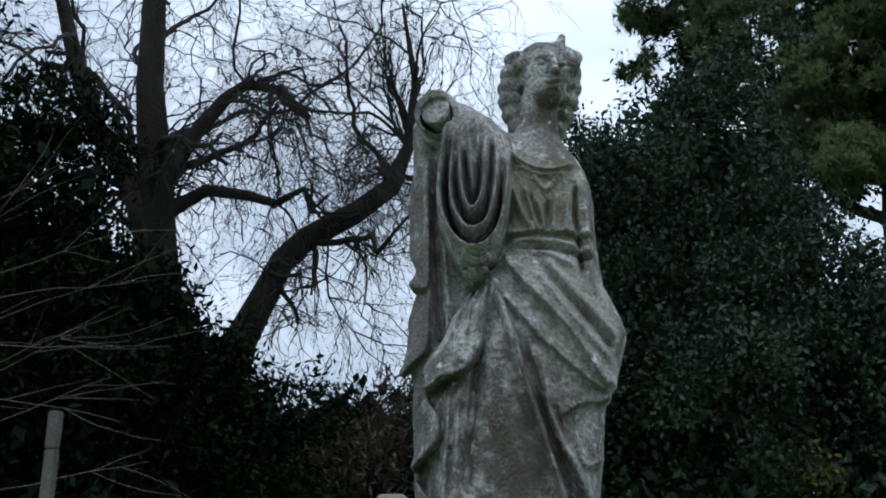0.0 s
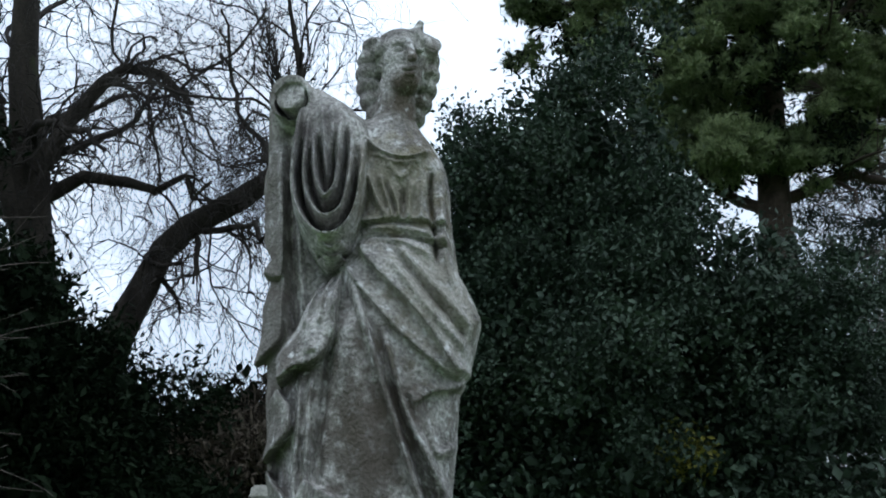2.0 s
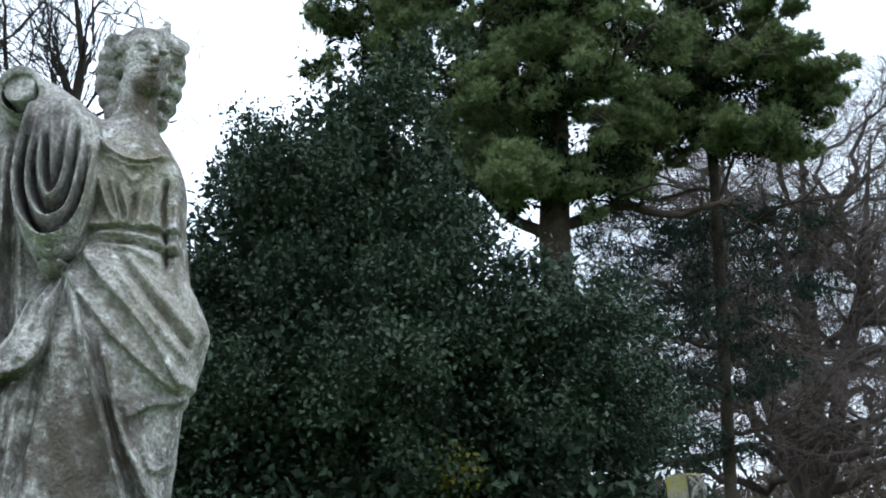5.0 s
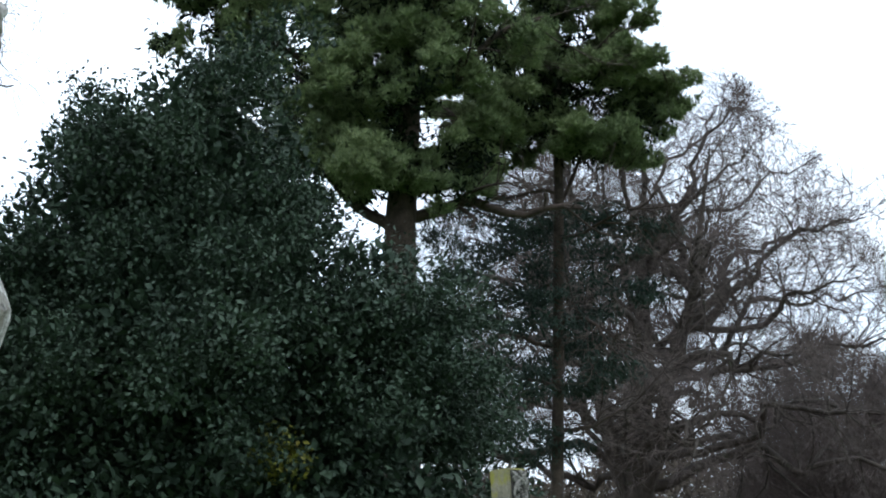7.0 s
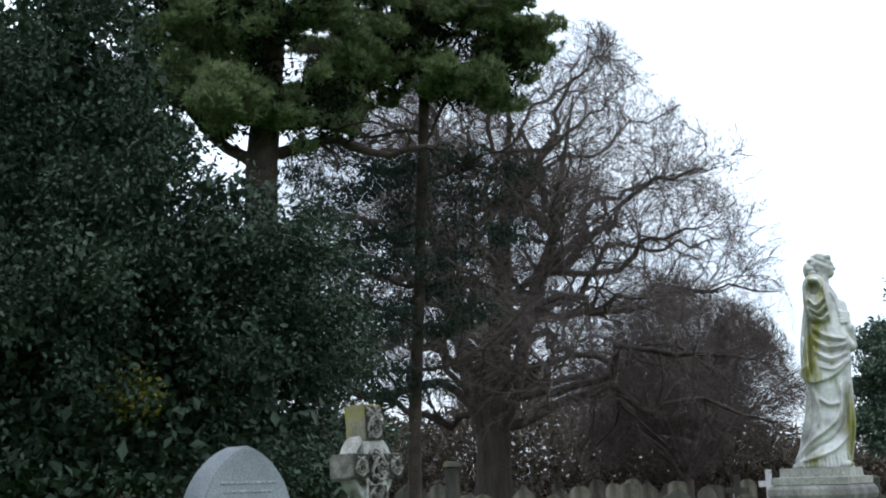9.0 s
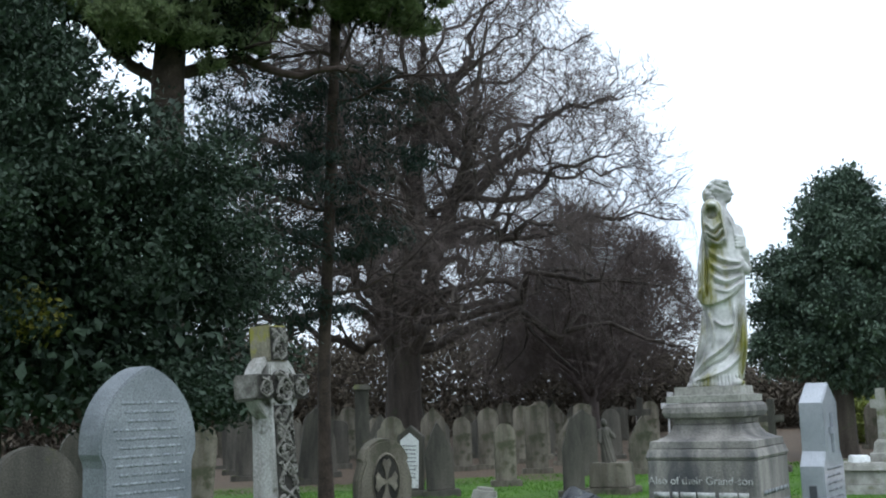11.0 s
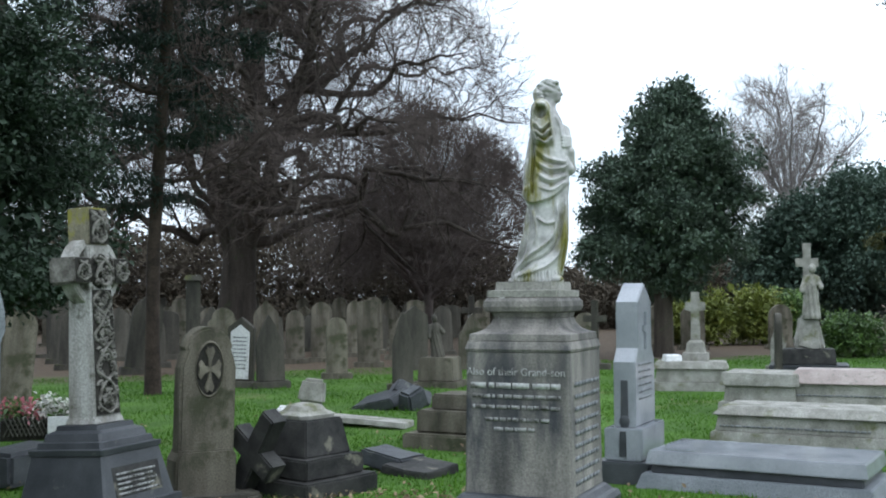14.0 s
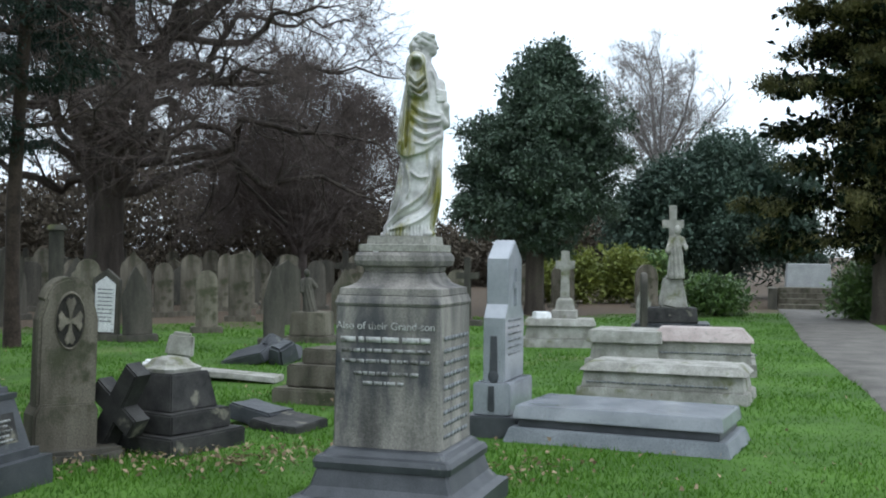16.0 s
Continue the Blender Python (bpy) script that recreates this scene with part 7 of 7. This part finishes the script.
def build_flowers():
    ob = thing("flower_basket", "low woven basket with faded pink and white flowers", "flowers", pose(-6.15, 12.45, 0, 0, 0, 25))
    weave = []
    for k in range(22):
        x0 = -0.5 + k * 0.048
        weave.append([((x0, -0.22, 0.02), 0.011), ((x0 + 0.10, -0.235, 0.24), 0.011)])
        weave.append([((x0 + 0.10, -0.23, 0.02), 0.011), ((x0, -0.24, 0.24), 0.011)])
    child("lattice", mesh_from("lattice", *tubes(weave, 5), WOOD), ob, "criss-cross wicker lattice")
    part("soil_box", boxes((-0.55, 0.6, -0.2, 0.2, -0.05, 0.2), bevel=0.02), CARVED_DARK, ob)
    part("plaque", boxes((-0.02, 0.24, -0.27, -0.252, 0.02, 0.24), bevel=0.004), WHITE_MARBLE, ob, "small pale plaque")
    rng = np.random.default_rng(9)
    for mat, lo, hi, n in ((PETAL_PINK, -0.5, -0.15, 22), (PETAL_WHITE, -0.25, 0.4, 40), (LAUREL_LEAF, -0.5, 0.5, 40)):
        pts = np.stack([rng.uniform(lo, hi, n), rng.uniform(-0.2, 0.2, n), rng.uniform(0.2, 0.40, n)], 1)
        child("bloom_cluster", mesh_from("bloom_cluster", *leaves(rng, pts, 14, 0.035, 0.055, None, 0, 0.8), mat), ob)
    stem = thing("flower_posy", "small white flowers on a green stem", "flowers", pose(-6.0, 13.1, 0))
    child("stalk", mesh_from("stalk", *tubes([[((0, 0, 0), 0.01), ((0.02, 0, 0.55), 0.006)]], 5), LAUREL_LEAF), stem)
    child("bloom_cluster", mesh_from("bloom_cluster", *leaves(rng, rng.normal(0, 0.07, (14, 3)) + np.array([0.02, 0, 0.58]), 8, 0.03, 0.05, None, 0, 0.8), PETAL_WHITE), stem)


build_flowers()

# ---- headstones, nearer rows ----
headstone("round", 0.62, 1.45, 0.14, -4.82, 6.62, 55, DARK_SANDSTONE, "dark round-topped headstone near the granite stone", seed=1)
headstone("round", 0.46, 1.46, 0.12, -7.56, 14.2, 48, SANDSTONE, "tall narrow sandstone headstone with an oval top", lean=(0, 5), seed=2)
headstone("ogee", 0.66, 1.79, 0.16, -9.18, 22.7, 30, DARK_SANDSTONE, "dark leaning headstone with a finial", lean=(0, 8), seed=3)
headstone("gable", 0.50, 1.25, 0.13, -5.95, 19.4, -5, DARK_SANDSTONE, "dark gabled headstone with a white inscribed panel", lean=(0, 2), seed=4)
wp = thing("inscription_panel", "white marble panel with faint lettering set on the gabled stone", "panel", pose(-5.95, 19.4, 0, 0, 2, -5))
part("panel", plate(outline_of("gable", 0.36, 0.98), -0.085, -0.066, 0.004), WHITE_MARBLE, wp).matrix_local = pose(0, 0, 0.14)
bars([(0.88 - 0.07 * k, -0.13, 0.13) for k in range(9)], -0.087, 0.022, DARK_INK, wp)
headstone("shoulder", 0.60, 1.42, 0.15, -6.75, 20.9, 18, SANDSTONE, "brown shouldered sandstone headstone", seed=5)
headstone("spire", 0.50, 1.30, 0.16, -5.35, 19.3, 22, DARK_SANDSTONE, "dark crocketed headstone with a broken shoulder", lean=(0, -2), seed=6)
headstone("gothic", 0.42, 1.20, 0.12, -4.60, 21.45, 20, SANDSTONE, "slim pale sandstone headstone with pointed top", seed=7)
headstone("gothic", 0.46, 1.28, 0.14, -6.70, 26.4, 20, SANDSTONE, "pointed grey sandstone headstone", seed=8)
headstone("round", 0.52, 1.48, 0.15, -6.15, 26.9, 15, SANDSTONE, "tall round-topped sandstone headstone", seed=9)
headstone("gothic", 0.46, 1.5, 0.15, -5.75, 29.2, 15, SANDSTONE, "tall pointed sandstone headstone", seed=10)
headstone("round", 0.52, 1.6, 0.15, -5.55, 30.9, 15, SANDSTONE, "tall round-topped sandstone headstone", seed=11)
headstone("spire", 0.36, 1.36, 0.15, -2.88, 18.8, 12, DARK_SANDSTONE, "dark spired headstone with pierced top", seed=12)
headstone("ogee", 0.45, 1.05, 0.14, -7.9, 23.6, 18, DARK_SANDSTONE, "dark low headstone with a curved top", seed=13)
for x, y, s, w, h, turn in ((-9.6, 11.6, "round", 0.6, 1.3, 40), (-8.9, 13.4, "gothic", 0.6, 1.45, 45), (-10.4, 15.0, "gable", 0.55, 1.2, 38), (-10.9, 18.6, "shoulder", 0.65, 1.5, 35), (-12.4, 20.5, "round", 0.6, 1.3, 30), (-9.6, 24.8, "spire", 0.45, 1.6, 28), (-11.3, 24.0, "ogee", 0.6, 1.5, 28), (-12.6, 26.2, "gothic", 0.6, 1.6, 25), (-7.6, 10.4, "low_round", 0.6, 1.0, 48)):
    headstone(s, w, h, 0.15, x, y, turn, DARK_SANDSTONE, "dark old headstone in the shade of the holly", lean=(0, 3 if w > 0.57 else -3), seed=x)
headstone("cross", 0.5, 1.5, 0.16, 0.55, 24.5, -8, DARK_SANDSTONE, "dark stone cross standing behind the pedestal", seed=14)
headstone("round", 0.5, 1.2, 0.16, 0.35, 26.0, -8, SANDSTONE, "brown headstone behind the pedestal", seed=15)


def build_far_headstones():
    """Rows of old headstones under the bare tree."""
    rng = random.Random(17)
    styles = ("round", "gothic", "shoulder", "gable", "ogee", "spire", "low_round", "cross")
    words = {"round": "round-topped", "gothic": "pointed", "shoulder": "shouldered", "gable": "gabled", "ogee": "curved-top", "spire": "spired", "low_round": "low arched", "cross": "cross-shaped"}
    protos = {}
    placed = []
    for row in range(9):
        y0 = 24.5 + row * 2.6
        for col in range(13):
            x = -1.2 - col * 1.25 - row * 0.35 + rng.uniform(-0.45, 0.45)
            y = y0 + rng.uniform(-0.8, 0.8) + 0.12 * col
            if rng.random() < 0.45 or math.hypot(x + 10.8, y - 35) < 2.2 or any(math.hypot(x - a, y - b) < 0.8 for a, b in placed):
                continue
            if any(math.hypot(x - a, y - b) < 0.9 for a, b in ((-6.7, 26.4), (-6.15, 26.9), (-5.75, 29.2), (-5.55, 30.9), (-7.9, 23.6), (-8.9, 22.1))):
                continue
            placed.append((x, y))
            s = rng.choice(styles)
            dark = rng.random() < 0.5
            m = pose(x, y, -0.02, rng.uniform(-3, 3), rng.uniform(-4, 4), 14 + rng.uniform(-14, 14))
            if (s, dark) not in protos:
                w, h = rng.uniform(0.5, 0.72), rng.uniform(1.15, 1.65)
                protos[(s, dark)] = headstone(s, w, h, 0.15, x, y, 15, DARK_SANDSTONE if dark else SANDSTONE, ("sooty dark " if dark else "brown ") + words[s] + " sandstone headstone under the bare tree", seed=len(protos))
            else:
                copy_thing(protos[(s, dark)], m)
    for x, y, mat, s in ((-2.5, 41, WHITE_MARBLE, "cross"), (-3.6, 43, WHITE_MARBLE, "gothic"), (-13.2, 38, WHITE_MARBLE, "round"), (-17.0, 30.5, WHITE_MARBLE, "low_round"), (3.6, 33, SANDSTONE, "round"), (6.2, 33.5, SANDSTONE, "gothic"), (2.6, 34.5, SANDSTONE, "gable")):
        headstone(s, 0.7, 1.75 if s == "cross" else 1.3, 0.16, x, y, 10, mat, "pale marble headstone in the distance" if mat is WHITE_MARBLE else "brown headstone by the shrubs", seed=x)


build_far_headstones()

# ---- dark pillar among the old stones ----
old_pillar = thing("stone_pillar", "dark mossy square stone pillar with a flat cap", "pillar", pose(-7.95, 22.59, 0, 0, 0, 20))
part("shaft", boxes((-0.15, 0.15, -0.15, 0.15, -0.1, 1.97), bevel=0.015, wear=0.006, cuts=1), DARK_SANDSTONE, old_pillar)
part("cap", boxes((-0.21, 0.21, -0.21, 0.21, 1.971, 2.09, 0.05), bevel=0.015, wear=0.004), DARK_SANDSTONE, old_pillar)

# ---- posts by the near statue ----
wooden = thing("wooden_post", "weathered grey wooden post with a notched top", "post", pose(-7.52, 2.05, 0, 0, 1.5, 50))
part("shaft", boxes((-0.038, 0.038, -0.038, 0.038, -0.3, 2.50), bevel=0.008, wear=0.004, cuts=2), WOOD, wooden)
part("top_block", boxes((-0.038, 0.038, -0.044, 0.034, 2.502, 2.74), bevel=0.008, wear=0.003), WOOD, wooden)
pillar = thing("stone_pillar", "pale stone pillar top behind the statue", "pillar", pose(-5.36, 3.24, 0, 0, 0, 45))
part("shaft", boxes((-0.07, 0.07, -0.07, 0.07, -0.2, 2.05, 0.01), bevel=0.01), LEDGER_STONE, pillar)
part("cap", boxes((-0.085, 0.085, -0.085, 0.085, 2.051, 2.12, 0.015), bevel=0.01), LEDGER_STONE, pillar)


def build_near_twigs():
    """Bare whippy shoots of a sapling beside the near statue."""
    rng = random.Random(23)
    ob = tree("sapling", "bare whippy sapling shoots with pale twigs", -5.75, 0.75, "sapling")
    stems = []
    for k in range(11):
        stems.append(grow(rng, (rng.uniform(-0.1, 0.1), rng.uniform(-0.1, 0.1), 2.05 + 0.11 * k), (0.5, 0.62 + rng.uniform(-0.2, 0.2), rng.uniform(0.0, 0.5)), rng.uniform(0.7, 1.3), 0.0032, 8, 0.06, -0.015))
    side = branch_out(rng, stems, 3, 0.4, 0.6, 0.5, 5, 0.07, 0.0, None, 0.3, 0.5, 0.0018)
    child("stem", mesh_from("stem", *tubes([[((0, 0, -0.1), 0.035), ((0, 0, 2.0), 0.022), ((0.02, 0.0, 3.4), 0.008)]], 8), PALE_TWIG), ob)
    growth(ob, "twiggery", stems + side, 4, TWIG)


build_near_twigs()


# ---- grass and fallen leaves ----
def build_grass():
    rng = np.random.default_rng(81)
    n = 210000
    d = 6.0 + 26.0 * rng.random(n) ** 1.5
    a = rng.uniform(radians(-28), radians(46), n)
    x, y = -d * np.sin(a), d * np.cos(a)
    ok = ~((y - 0.55 * x > 27.0)) & (np.abs(x - np.interp(y, [-6, 2, 9, 13.2, 20.1, 30, 32.6], [1.6, 3.3, 4.95, 6.05, 7.6, 10.3, 10.9])) > 0.95)
    x, y = x[ok], y[ok]
    n = len(x)
    z = np.array([ground_height(px, py) for px, py in zip(x, y)])
    h = rng.uniform(0.015, 0.048, n) * (1 + 0.6 * np.sin(x * 2.1) * np.sin(y * 1.7))
    t = rng.uniform(0, 2 * np.pi, n)
    w = 0.004 + 0.00035 * np.hypot(x, y)
    bx, by = np.cos(t), np.sin(t)
    lean = rng.normal(0, 0.5, (n, 2)) * h[:, None]
    v = np.stack([np.stack([x - bx * w, y - by * w, z - 0.01], 1), np.stack([x + bx * w, y + by * w, z - 0.01], 1), np.stack([x + lean[:, 0], y + lean[:, 1], z + h], 1)], 1).reshape(-1, 3)
    tagged(new("grass", mesh_from("grass", v, np.arange(3 * n).reshape(-1, 3), GRASS_BLADE)), "short uneven green grass blades on the lawn", "grass", kind="stuff")
    c = []
    for cx, cy, s, k in ((-1.6, 8.3, 0.45, 230), (-0.9, 8.6, 0.4, 110), (-2.6, 8.2, 0.35, 60), (0.5, 8.1, 0.35, 70), (-3.0, 12, 3.0, 260), (1.5, 8.5, 1.6, 90), (-5.5, 10, 1.5, 120)):
        c.append(np.stack([rng.normal(cx, s, k), rng.normal(cy, s * 0.7, k), np.full(k, 0.035)], 1))
    c = np.concatenate(c)
    v, f = leaves(rng, c, 1, 0.01, 0.05, None, 0.0, 0.6, 0.3)
    v[:, 2] = np.clip(v[:, 2], 0.0, 0.07)
    tagged(new("fallen_leaves", mesh_from("fallen_leaves", v, f, DEAD_LEAF)), "dry brown fallen leaves scattered on the grass", "leaves", kind="stuff")


build_grass()

# worn lettering and posies are too small to pick apart
for ob in list(bpy.data.objects):
    if ob.name.startswith(("inscription", "bloom_cluster")):
        tagged(ob, kind="stuff")
